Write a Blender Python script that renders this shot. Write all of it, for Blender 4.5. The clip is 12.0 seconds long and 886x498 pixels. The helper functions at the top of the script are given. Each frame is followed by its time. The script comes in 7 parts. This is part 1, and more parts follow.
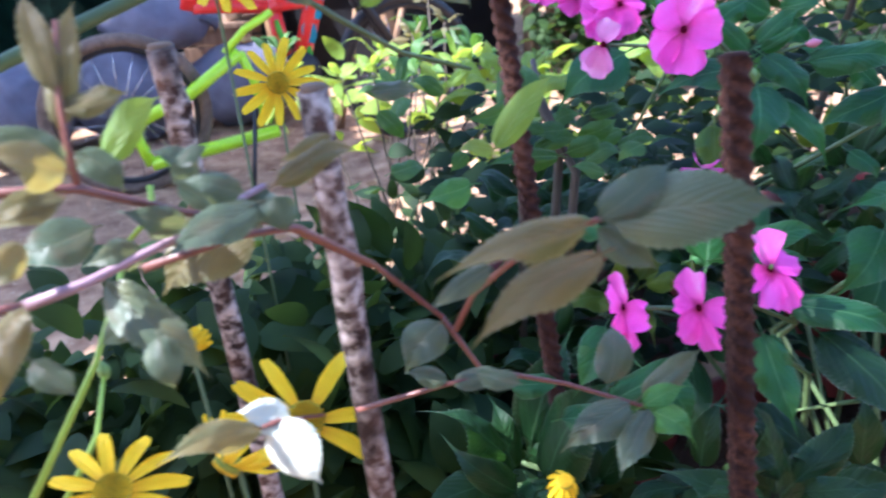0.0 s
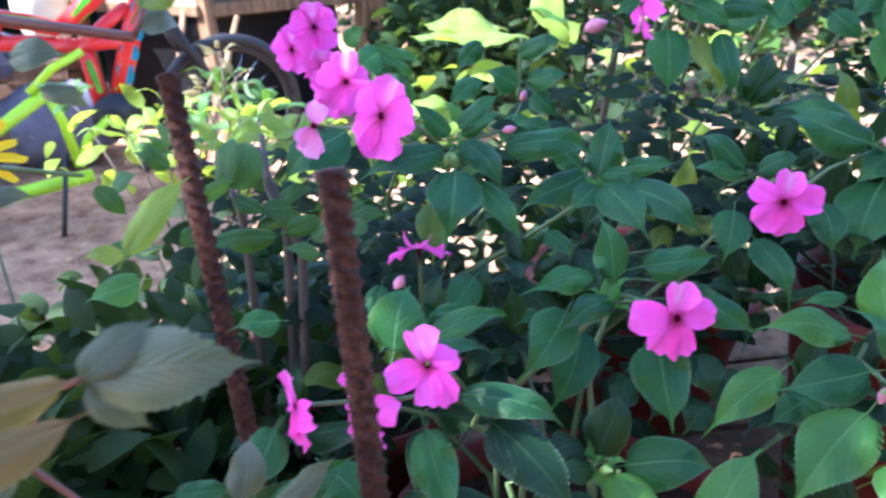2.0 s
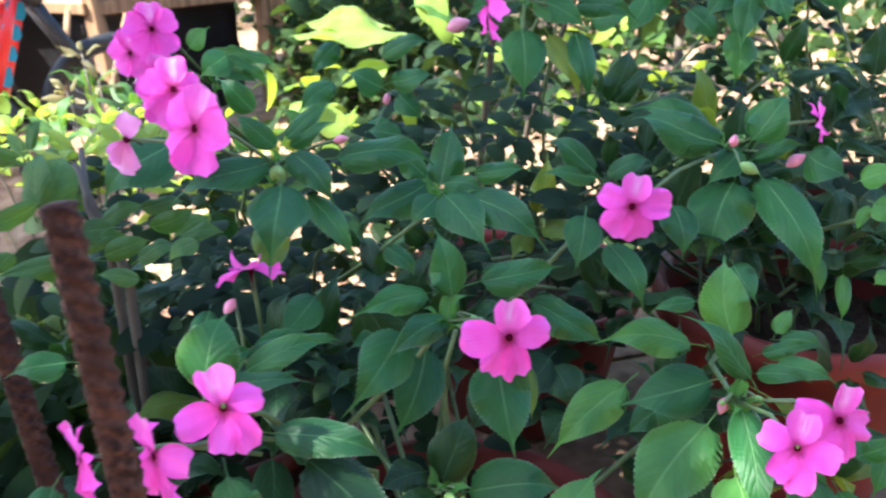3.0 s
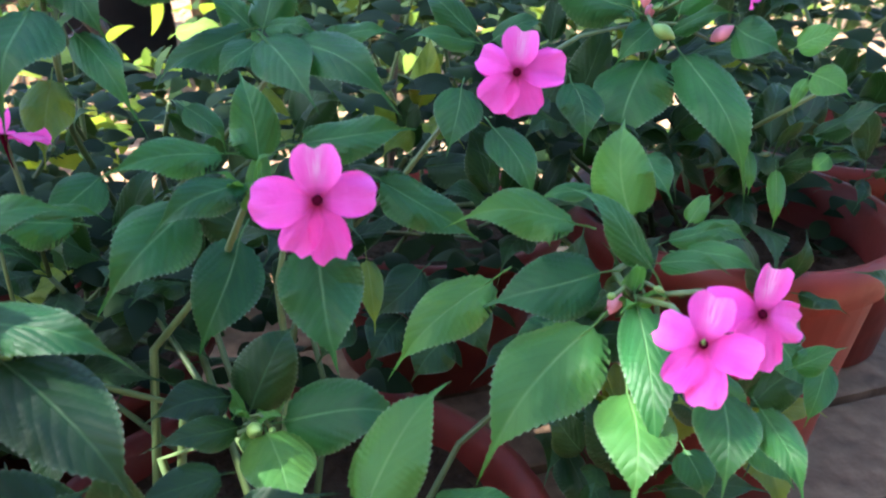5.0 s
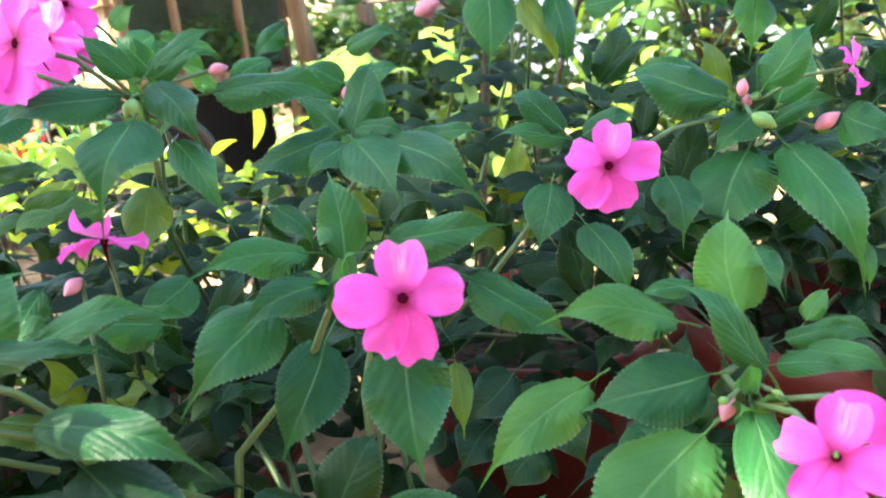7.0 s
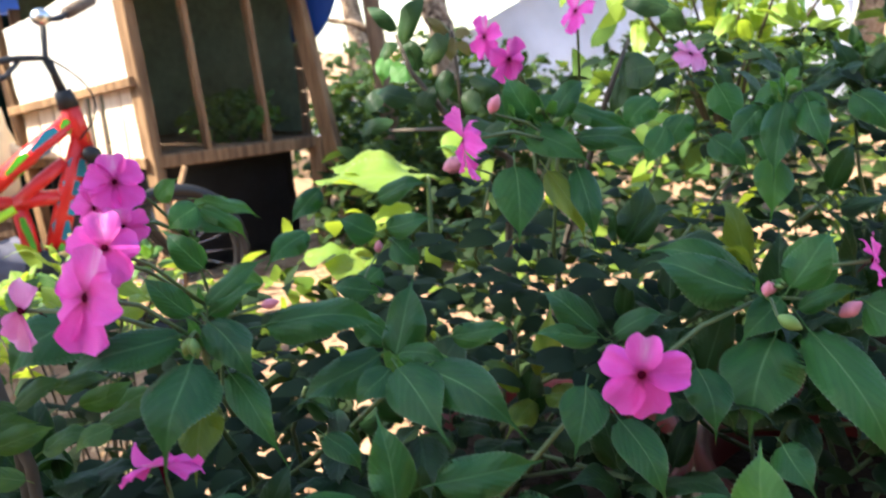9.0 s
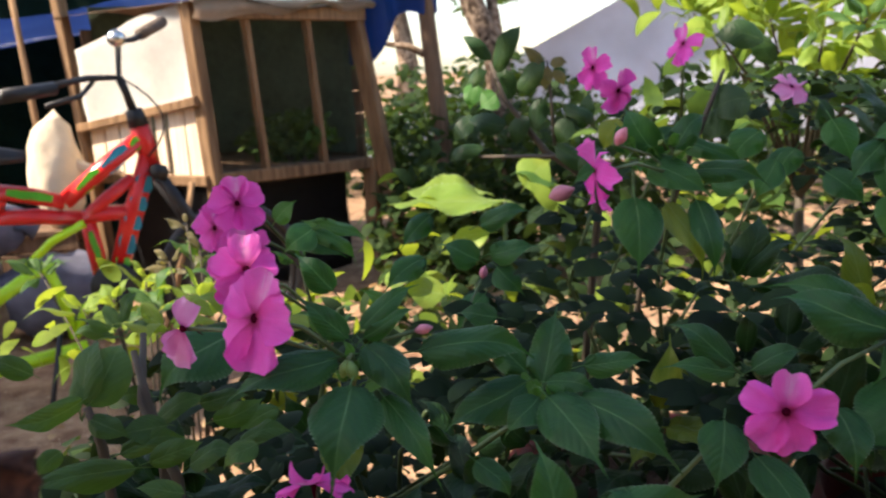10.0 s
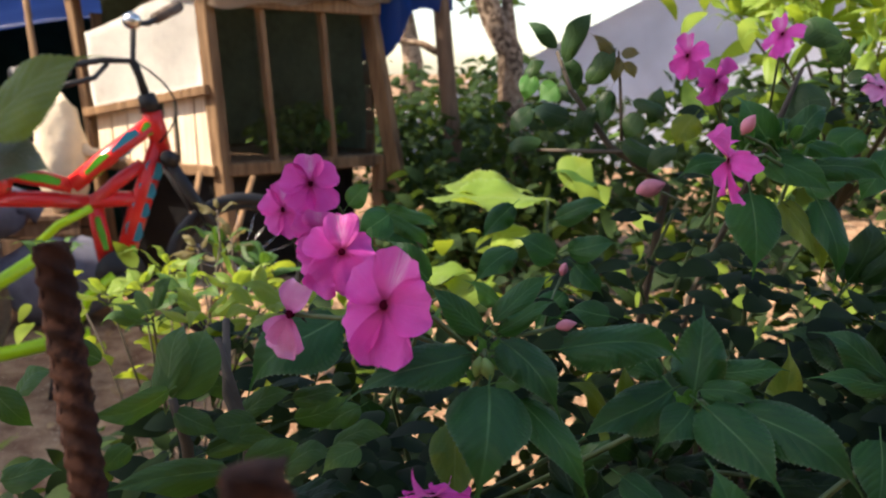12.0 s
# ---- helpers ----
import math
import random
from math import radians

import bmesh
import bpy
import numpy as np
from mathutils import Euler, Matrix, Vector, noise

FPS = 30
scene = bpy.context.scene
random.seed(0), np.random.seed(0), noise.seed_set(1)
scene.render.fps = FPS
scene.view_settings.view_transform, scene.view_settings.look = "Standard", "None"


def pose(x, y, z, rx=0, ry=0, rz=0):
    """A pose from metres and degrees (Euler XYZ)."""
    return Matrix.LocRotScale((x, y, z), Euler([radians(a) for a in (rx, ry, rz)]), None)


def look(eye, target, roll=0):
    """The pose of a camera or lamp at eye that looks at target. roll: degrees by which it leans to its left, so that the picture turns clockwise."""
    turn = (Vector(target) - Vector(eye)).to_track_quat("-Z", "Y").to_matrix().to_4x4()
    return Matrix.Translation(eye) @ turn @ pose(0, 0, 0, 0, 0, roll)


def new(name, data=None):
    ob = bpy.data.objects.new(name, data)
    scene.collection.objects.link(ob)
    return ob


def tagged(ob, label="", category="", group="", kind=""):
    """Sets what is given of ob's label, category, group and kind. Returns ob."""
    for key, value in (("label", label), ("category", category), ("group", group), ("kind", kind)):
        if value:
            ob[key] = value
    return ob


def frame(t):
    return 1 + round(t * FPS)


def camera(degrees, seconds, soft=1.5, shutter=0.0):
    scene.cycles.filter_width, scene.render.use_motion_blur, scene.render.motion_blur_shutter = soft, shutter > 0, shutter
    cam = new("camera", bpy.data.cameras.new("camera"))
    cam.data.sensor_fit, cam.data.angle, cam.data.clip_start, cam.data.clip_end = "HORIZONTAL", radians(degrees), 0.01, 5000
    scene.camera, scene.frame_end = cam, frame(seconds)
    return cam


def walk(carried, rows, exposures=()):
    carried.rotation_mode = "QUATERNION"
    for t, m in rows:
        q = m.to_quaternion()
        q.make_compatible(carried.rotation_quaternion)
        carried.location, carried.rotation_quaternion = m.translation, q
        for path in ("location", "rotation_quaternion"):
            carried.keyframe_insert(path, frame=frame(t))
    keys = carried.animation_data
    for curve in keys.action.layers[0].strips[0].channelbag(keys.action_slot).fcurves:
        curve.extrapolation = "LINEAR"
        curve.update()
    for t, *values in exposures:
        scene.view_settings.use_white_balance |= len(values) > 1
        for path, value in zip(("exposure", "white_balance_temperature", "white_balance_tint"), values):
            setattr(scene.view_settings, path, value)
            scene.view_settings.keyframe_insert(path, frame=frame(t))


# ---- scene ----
cam = camera(59.5, 12.0, soft=2.1, shutter=0.45)
cam.data.dof.use_dof = True
cam.data.dof.focus_distance, cam.data.dof.aperture_fstop = 0.37, 18.0
PATH = [
    (0, (0.0, -0.002, 0.863), (-0.052, 1.784, -0.035), -4.9),
    (0.5, (0.026, -0.003, 0.864), (0.082, 1.787, -0.026), -4.2),
    (1, (0.04, -0.011, 0.871), (0.22, 1.78, 0.001), -3.1),
    (1.5, (0.056, -0.008, 0.877), (0.298, 1.791, 0.039), -2.2),
    (2, (0.08, 0.007, 0.879), (0.403, 1.798, 0.049), -1.0),
    (2.5, (0.107, 0.016, 0.88), (0.541, 1.782, 0.047), -0.4),
    (3, (0.13, 0.023, 0.878), (0.646, 1.762, 0.036), -0.4),
    (3.5, (0.163, 0.04, 0.863), (0.738, 1.745, -0.01), -0.6),
    (3.7, (0.175, 0.05, 0.857), (0.772, 1.738, -0.035), -0.0),
    (5.3, (0.199, 0.071, 0.785), (0.813, 1.765, -0.084), 1.6),
    (5.5, (0.199, 0.075, 0.782), (0.763, 1.796, -0.065), 0.9),
    (6, (0.199, 0.081, 0.786), (0.62, 1.858, -0.029), 0.1),
    (6.5, (0.197, 0.081, 0.791), (0.656, 1.901, 0.1), 0.4),
    (6.7, (0.201, 0.077, 0.787), (0.652, 1.92, 0.154), -1.2),
    (8.3, (0.206, 0.078, 0.833), (0.592, 1.94, 0.215), -3.1),
    (8.5, (0.208, 0.08, 0.844), (0.598, 1.95, 0.251), -3.8),
    (9, (0.198, 0.084, 0.864), (0.592, 1.977, 0.355), -3.4),
    (9.5, (0.174, 0.079, 0.873), (0.517, 1.995, 0.416), -3.0),
    (10, (0.15, 0.088, 0.871), (0.449, 2.014, 0.422), -2.6),
    (10.5, (0.127, 0.1, 0.868), (0.405, 2.029, 0.417), -1.8),
    (11, (0.112, 0.112, 0.861), (0.384, 2.044, 0.421), -1.0),
    (11.5, (0.104, 0.12, 0.859), (0.386, 2.054, 0.435), -0.6),
    (12, (0.097, 0.133, 0.857), (0.415, 2.057, 0.413), -0.2),
]
walk(cam, [(t, look(eye, target, roll)) for t, eye, target, roll in PATH],
     [(0, 2.32, 5300, 18), (0.5, 2.72, 5300, 18), (1.5, 2.62, 5400, 17), (2, 2.62, 5300, 17), (2.5, 2.62, 5700, 13), (3.5, 2.68, 6100, 7), (5.5, 2.76, 6000, 9), (6, 3.12, 5800, 4), (6.5, 3.20, 7000, -3), (8.5, 2.52, 6500, 2), (9.5, 1.58, 7200, 14), (10, 1.32, 7300, 14), (10.5, 1.46, 7300, 12), (11.2, 1.42, 7400, 13), (12, 1.12, 7400, 14)])

# world, sun, exposure
SUN_EL, SUN_AZ = 50.0, 100.0          # height and bearing (from +y towards -x) of the sun, degrees
to_sun = Vector((-math.sin(radians(SUN_AZ)) * math.cos(radians(SUN_EL)), math.cos(radians(SUN_AZ)) * math.cos(radians(SUN_EL)), math.sin(radians(SUN_EL))))
world = bpy.data.worlds.new("sky")
scene.world = world
world.use_nodes = True
sky = world.node_tree.nodes.new("ShaderNodeTexSky")
sky.sky_type = "NISHITA"
sky.sun_disc = False
sky.sun_elevation = radians(SUN_EL)
sky.sun_rotation = radians(-SUN_AZ)
sky.dust_density = 1.0
background = world.node_tree.nodes["Background"]
background.inputs["Strength"].default_value = 0.15
world.node_tree.links.new(sky.outputs[0], background.inputs[0])
sun = new("sun", bpy.data.lights.new("sun", "SUN"))
sun.data.energy, sun.data.angle, sun.data.color = 5.0, radians(0.6), (1.0, 0.93, 0.82)
sun.matrix_world = look(to_sun * 20, (0, 0, 0))

# ---- materials ----
class Net:
    """A small wrapper to write node trees in few words."""
    def __init__(self, name):
        self.mat = bpy.data.materials.new(name)
        self.mat.use_nodes = True
        self.t = self.mat.node_tree
        self.bsdf = self.t.nodes["Principled BSDF"]
        self.out = self.t.nodes["Material Output"]

    def add(self, kind, **inputs):
        n = self.t.nodes.new(kind)
        for key, v in inputs.items():
            self.put(n.inputs[key.replace("_", " ")], v)
        return n

    def put(self, socket, v):
        if hasattr(v, "is_output"):
            self.t.links.new(v, socket)
        else:
            socket.default_value = v

    def math(self, op, a, b=0.0, c=0.0):
        n = self.t.nodes.new("ShaderNodeMath")
        n.operation = op
        for s, v in zip(n.inputs, (a, b, c)):
            self.put(s, v)
        return n.outputs[0]

    def mix(self, fac, a, b):
        n = self.t.nodes.new("ShaderNodeMix")
        n.data_type = "RGBA"
        self.put(n.inputs[0], fac)
        for s, v in ((n.inputs[6], a), (n.inputs[7], b)):
            self.put(s, (*v, 1.0) if isinstance(v, tuple) and len(v) == 3 else v)
        return n.outputs[2]

    def coords(self):
        return self.t.nodes.new("ShaderNodeTexCoord").outputs["Object"]

    def noise(self, scale, detail=4.0, vector=None):
        n = self.add("ShaderNodeTexNoise", Scale=scale, Detail=detail)
        self.put(n.inputs["Vector"], vector if vector is not None else self.coords())
        return n.outputs[0]

    def ramp(self, fac, lo, hi):
        n = self.t.nodes.new("ShaderNodeMapRange")
        for key, v in (("Value", fac), ("From Min", lo), ("From Max", hi)):
            self.put(n.inputs[key], v)
        return n.outputs[0]

    def random(self):
        return self.t.nodes.new("ShaderNodeObjectInfo").outputs["Random"]

    def bump(self, height, distance, strength=1.0):
        n = self.add("ShaderNodeBump", Height=height, Distance=distance, Strength=strength)
        self.put(self.bsdf.inputs["Normal"], n.outputs[0])
        return n.outputs[0]

    def base(self, colour, rough=0.6, spec=0.4, metal=0.0):
        self.put(self.bsdf.inputs["Base Color"], (*colour, 1.0) if isinstance(colour, tuple) else colour)
        self.put(self.bsdf.inputs["Roughness"], rough)
        self.put(self.bsdf.inputs["Specular IOR Level"], spec)
        self.put(self.bsdf.inputs["Metallic"], metal)
        return self

    def translucent(self, colour, share, normal=None):
        tr = self.add("ShaderNodeBsdfTranslucent", Color=colour if not isinstance(colour, tuple) else (*colour, 1.0))
        if normal is not None:
            self.put(tr.inputs["Normal"], normal)
        m = self.t.nodes.new("ShaderNodeMixShader")
        self.put(m.inputs[0], share)
        self.t.links.new(self.bsdf.outputs[0], m.inputs[1])
        self.t.links.new(tr.outputs[0], m.inputs[2])
        self.t.links.new(m.outputs[0], self.out.inputs[0])


def plain(name, colour, rough=0.6, spec=0.4, metal=0.0, vary=0.25, scale=30.0, bump=0.0):
    """Paint, plastic or the like: one colour with worn, uneven tone."""
    n = Net(name)
    big, fine = n.noise(scale * 0.2, 3.0), n.noise(scale, 6.0)
    tone = n.math("ADD", n.math("MULTIPLY", big, 0.6), n.math("MULTIPLY", fine, 0.4))
    dark = tuple(c * (1 - vary) for c in colour)
    light = tuple(min(1.0, c * (1 + vary)) for c in colour)
    n.base(n.mix(n.ramp(tone, 0.3, 0.7), dark, light), rough, spec, metal)
    if bump:
        n.bump(fine, bump)
    return n.mat


def leaf_material(name, dark, light, vein, share=0.3, veins=8.0, slant=0.7, rough=0.40, bumpy=0.00022, spots=None):
    """A leaf whose blade lies along x from 0 to 1 and across y from -0.5 to 0.5."""
    n = Net(name)
    blade = n.t.nodes.new("ShaderNodeAttribute")
    blade.attribute_name = "blade"
    co = blade.outputs["Vector"]
    sep = n.add("ShaderNodeSeparateXYZ", Vector=co)
    x, y, tooth = sep.outputs[0], sep.outputs[1], sep.outputs[2]
    co = n.add("ShaderNodeCombineXYZ", X=x, Y=y, Z=n.math("MULTIPLY", n.random(), 40.0)).outputs[0]
    ay = n.math("ABSOLUTE", y)
    rib = n.math("MULTIPLY", n.ramp(ay, 0.022, 0.010), n.ramp(x, 0.95, 0.25))
    wob = n.math("MULTIPLY", n.noise(3.0, 2.0, co), 0.10)
    ph = n.math("FRACT", n.math("MULTIPLY", n.math("SUBTRACT", n.math("ADD", x, wob), n.math("MULTIPLY", n.math("POWER", ay, 1.3), slant * 1.6)), veins))
    tri = n.math("ABSOLUTE", n.math("SUBTRACT", ph, 0.5))
    side = n.ramp(tri, 0.10, 0.03)
    fleck = n.noise(5.0, 5.0, co)
    rnd = n.random()
    tone = n.math("ADD", n.math("MULTIPLY", rnd, 0.7), n.math("MULTIPLY", n.ramp(fleck, 0.3, 0.75), 0.4))
    col = n.mix(tone, dark, light)
    if spots:
        col = n.mix(n.ramp(n.noise(2.3, 3.0, co), 0.55, 0.75), col, spots)
    patch = n.math("MULTIPLY", n.ramp(n.noise(1.7, 4.0, co), 0.52, 0.72), n.ramp(rnd, 0.15, 0.9))
    col = n.mix(n.math("MULTIPLY", patch, 0.55), col, tuple(c * k for c, k in zip(light, (1.9, 1.35, 0.9))))
    col = n.mix(n.math("MULTIPLY", side, 0.22), col, tuple(0.55 * c for c in dark))
    col = n.mix(n.math("MULTIPLY", rib, 0.50), col, vein)
    col = n.mix(n.math("MULTIPLY", n.ramp(tooth, 0.44, 0.50), 0.09), col, (0.30, 0.42, 0.24))
    col = n.mix(n.math("MULTIPLY", n.ramp(tooth, 0.82, 0.97), 0.6), col, (0.55, 0.62, 0.50))
    n.base(col, n.math("ADD", rough, n.math("MULTIPLY", fleck, 0.18)), 0.32)
    quilt = n.math("SUBTRACT", n.math("MULTIPLY", n.math("SINE", n.math("MULTIPLY", ph, math.pi)), 1.0), n.math("MULTIPLY", rib, 1.5))
    n.bump(n.math("ADD", quilt, n.math("ADD", n.math("MULTIPLY", n.noise(40.0, 3.0, co), 0.2), n.math("MULTIPLY", n.noise(4.0, 2.0, co), 2.4))), bumpy * 1.3, 0.7)
    glow = n.mix(0.6, col, tuple(min(1.0, c * k) for c, k in zip(light, (2.6, 2.2, 0.9))))
    n.translucent(glow, share)
    return n.mat


LEAF_DARK = leaf_material("impatiens_leaf", (0.009, 0.055, 0.019), (0.031, 0.128, 0.031), (0.17, 0.35, 0.14))
# Same leaf with the shade of the bush's inside put into its colour.
LEAF_SHADED = leaf_material("shaded_impatiens_leaf", (0.005, 0.024, 0.009), (0.019, 0.060, 0.014), (0.07, 0.16, 0.06))
LEAF_YOUNG = leaf_material("young_impatiens_leaf", (0.036, 0.13, 0.032), (0.072, 0.205, 0.046), (0.20, 0.38, 0.13), share=0.38)
LEAF_YELLOW = leaf_material("yellowing_leaf", (0.06, 0.13, 0.02), (0.17, 0.23, 0.03), (0.24, 0.32, 0.10), share=0.4, spots=(0.05, 0.12, 0.02))
LEAF_ROSE = leaf_material("rose_leaf", (0.046, 0.078, 0.052), (0.095, 0.122, 0.074), (0.20, 0.18, 0.12), share=0.3, veins=8.0, slant=1.2, rough=0.24, spots=(0.11, 0.095, 0.06))
# Near-white copy of the rose leaf: the sun's glare put into its colour.
LEAF_ROSE_LIT = leaf_material("sunlit_rose_leaf", (0.36, 0.41, 0.34), (0.55, 0.58, 0.50), (0.50, 0.50, 0.42), share=0.2, veins=8.0, slant=1.2, rough=0.35)
LEAF_ROSE_RED = leaf_material("young_rose_leaf", (0.105, 0.090, 0.042), (0.165, 0.150, 0.066), (0.26, 0.15, 0.08), share=0.35, veins=8.0, slant=1.2, rough=0.30, spots=(0.13, 0.16, 0.08))
LEAF_SMOOTH = leaf_material("smooth_shrub_leaf", (0.024, 0.072, 0.016), (0.064, 0.15, 0.030), (0.20, 0.32, 0.12), share=0.32, veins=7.0, rough=0.45)
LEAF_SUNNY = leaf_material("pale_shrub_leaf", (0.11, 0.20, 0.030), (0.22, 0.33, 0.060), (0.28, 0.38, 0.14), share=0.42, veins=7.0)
LEAF_CITRUS = leaf_material("leathery_leaf", (0.010, 0.035, 0.014), (0.030, 0.075, 0.020), (0.07, 0.12, 0.04), share=0.22, veins=9.0, slant=0.4, rough=0.34)


def petal_material(name, pale, deep, eye, share=0.34, glow=(0.99, 0.16, 0.67), rim=None, pith=None):
    """A petal that runs along x from the flower's eye, deeper towards it; rim: the tone at its end; pith: pale streaks along its middle."""
    n = Net(name)
    co = n.coords()
    sep = n.add("ShaderNodeSeparateXYZ", Vector=co)
    x, y = sep.outputs[0], sep.outputs[1]
    rnd = n.random()
    fan = n.math("DIVIDE", y, n.math("ADD", x, 0.15))
    streak = n.noise(3.0, 4.0, n.add("ShaderNodeCombineXYZ", X=n.math("MULTIPLY", x, 0.8), Y=n.math("MULTIPLY", fan, 9.0), Z=n.math("MULTIPLY", rnd, 30.0)).outputs[0])
    blot = n.noise(2.2, 3.0, n.add("ShaderNodeCombineXYZ", X=x, Y=y, Z=n.math("MULTIPLY", rnd, 50.0)).outputs[0])
    tone = n.math("ADD", n.math("MULTIPLY", n.ramp(streak, 0.3, 0.7), 0.35), n.math("ADD", n.math("MULTIPLY", rnd, 0.25), n.math("MULTIPLY", n.ramp(blot, 0.35, 0.7), 0.4)))
    col = n.mix(tone, deep, pale)
    if rim:
        col = n.mix(n.math("MULTIPLY", n.ramp(x, 0.62, 1.0), 0.5), col, rim)
    if pith:
        col = n.mix(n.math("MULTIPLY", n.math("MULTIPLY", n.ramp(n.math("ABSOLUTE", y), 0.20, 0.03), n.ramp(x, 0.22, 0.45)), n.ramp(streak, 0.35, 0.65)), col, pith)
    halo = n.math("MULTIPLY", n.ramp(x, 0.46, 0.12), n.ramp(streak, 0.15, 0.60))
    col = n.mix(n.math("MULTIPLY", halo, 0.75), col, tuple(0.5 * (a + b) for a, b in zip(deep, eye)))
    col = n.mix(n.ramp(x, 0.24, 0.09), col, eye)
    n.base(col, 0.5, 0.3)
    n.bump(n.math("ADD", streak, n.math("MULTIPLY", n.noise(9.0, 4.0, co), 0.6)), 0.03, 0.35)
    n.translucent(n.mix(0.5, col, glow), share)
    return n.mat


PETAL_PINK = petal_material("pink_petal", (0.97, 0.150, 0.70), (0.95, 0.060, 0.51), (0.32, 0.002, 0.07), rim=(0.97, 0.20, 0.74))
PETAL_TOP = petal_material("pink_hood_petal", (0.96, 0.21, 0.72), (0.93, 0.090, 0.54), (0.36, 0.005, 0.09), rim=(0.96, 0.24, 0.70), pith=(0.96, 0.56, 0.80))
PETAL_PALE = petal_material("pale_pink_petal", (0.92, 0.44, 0.74), (0.85, 0.26, 0.60), (0.55, 0.08, 0.28), rim=(0.93, 0.52, 0.80))
PETAL_YELLOW = petal_material("yellow_ray", (0.95, 0.74, 0.012), (0.88, 0.58, 0.007), (0.82, 0.42, 0.004), share=0.25, glow=(0.95, 0.70, 0.02))
PETAL_EYE = plain("flower_throat", (0.055, 0.002, 0.014), 0.95, 0.02, vary=0.4, scale=300)
DISC_YELLOW = plain("daisy_disc", (0.85, 0.50, 0.01), 0.8, vary=0.4, scale=900, bump=0.001)
STEM_GREEN = plain("green_stem", (0.085, 0.13, 0.048), 0.45, vary=0.35, scale=60)
STEM_RED = plain("reddish_cane", (0.16, 0.060, 0.045), 0.4, vary=0.4, scale=60)
STEM_MAUVE = plain("mauve_cane", (0.30, 0.19, 0.22), 0.45, vary=0.3, scale=60)
BUD_PINK = plain("pink_bud", (0.55, 0.20, 0.27), 0.5, vary=0.4, scale=150)
BUD_GREEN = plain("green_bud", (0.16, 0.27, 0.07), 0.5, vary=0.3, scale=150)


def bark_material(name, dark, mid, pale, scale=60.0, relief=0.003):
    n = Net(name)
    co = n.coords()
    flat = n.add("ShaderNodeMapping", Vector=co)
    flat.inputs["Scale"].default_value = (1, 1, 0.35)
    v = flat.outputs[0]
    a, b = n.noise(scale, 8.0, v), n.noise(scale * 3.1, 8.0, co)
    col = n.mix(n.ramp(a, 0.45, 0.60), dark, mid)
    col = n.mix(n.math("MULTIPLY", n.ramp(b, 0.42, 0.62), n.ramp(n.noise(scale * 0.4, 3.0, co), 0.32, 0.58)), col, pale)
    n.base(col, 0.85, 0.2)
    n.bump(n.math("ADD", a, n.math("MULTIPLY", b, 0.6)), relief, 1.0)
    return n.mat


BARK_LICHEN = bark_material("lichened_bark", (0.030, 0.017, 0.013), (0.13, 0.075, 0.056), (0.50, 0.42, 0.38), 70.0)
BARK_TREE = bark_material("tree_bark", (0.05, 0.032, 0.022), (0.20, 0.13, 0.085), (0.36, 0.27, 0.20), 14.0)
RUST = bark_material("rusty_iron", (0.022, 0.009, 0.007), (0.046, 0.018, 0.012), (0.085, 0.036, 0.023), 110.0, 0.0004)


def timber_material(name, dark, light):
    n = Net(name)
    co = n.coords()
    m = n.add("ShaderNodeMapping", Vector=co)
    m.inputs["Scale"].default_value = (30, 30, 2.2)
    grain = n.noise(1.6, 8.0, m.outputs[0])
    blot = n.noise(5.0, 4.0, co)
    col = n.mix(n.ramp(n.math("ADD", n.math("MULTIPLY", grain, 0.7), n.math("MULTIPLY", blot, 0.3)), 0.35, 0.65), dark, light)
    col = n.mix(n.math("MULTIPLY", n.random(), 0.35), col, dark)
    n.base(col, 0.8, 0.2)
    n.bump(grain, 0.004, 0.8)
    return n.mat


TIMBER = timber_material("weathered_timber", (0.115, 0.066, 0.036), (0.34, 0.205, 0.110))
TIMBER_GREY = timber_material("grey_brown_timber", (0.085, 0.052, 0.034), (0.24, 0.155, 0.10))


def soil_material():
    n = Net("dry_soil")
    co = n.coords()
    a, b, c = n.noise(1.3, 6.0, co), n.noise(14.0, 8.0, co), n.noise(90.0, 6.0, co)
    col = n.mix(n.ramp(b, 0.35, 0.68), (0.19, 0.102, 0.061), (0.45, 0.295, 0.18))
    col = n.mix(n.math("MULTIPLY", n.ramp(a, 0.48, 0.70), 0.6), col, (0.17, 0.11, 0.075))
    col = n.mix(n.ramp(c, 0.60, 0.75), col, (0.56, 0.42, 0.28))
    n.base(col, 0.95, 0.1)
    n.bump(n.math("ADD", b, n.math("MULTIPLY", c, 0.5)), 0.012, 1.0)
    return n.mat


def cloth_material(name, colour, glow):
    """Thin plastic cloth that lets some light through."""
    n = Net(name)
    a, b = n.noise(3.0, 4.0), n.noise(40.0, 5.0)
    col = n.mix(n.ramp(n.math("ADD", n.math("MULTIPLY", a, 0.7), n.math("MULTIPLY", b, 0.3)), 0.3, 0.7), tuple(c * 0.7 for c in colour), tuple(c * 1.3 for c in colour))
    n.base(col, 0.45, 0.4)
    n.bump(a, 0.01, 0.6)
    n.translucent(glow, 0.35)
    return n.mat


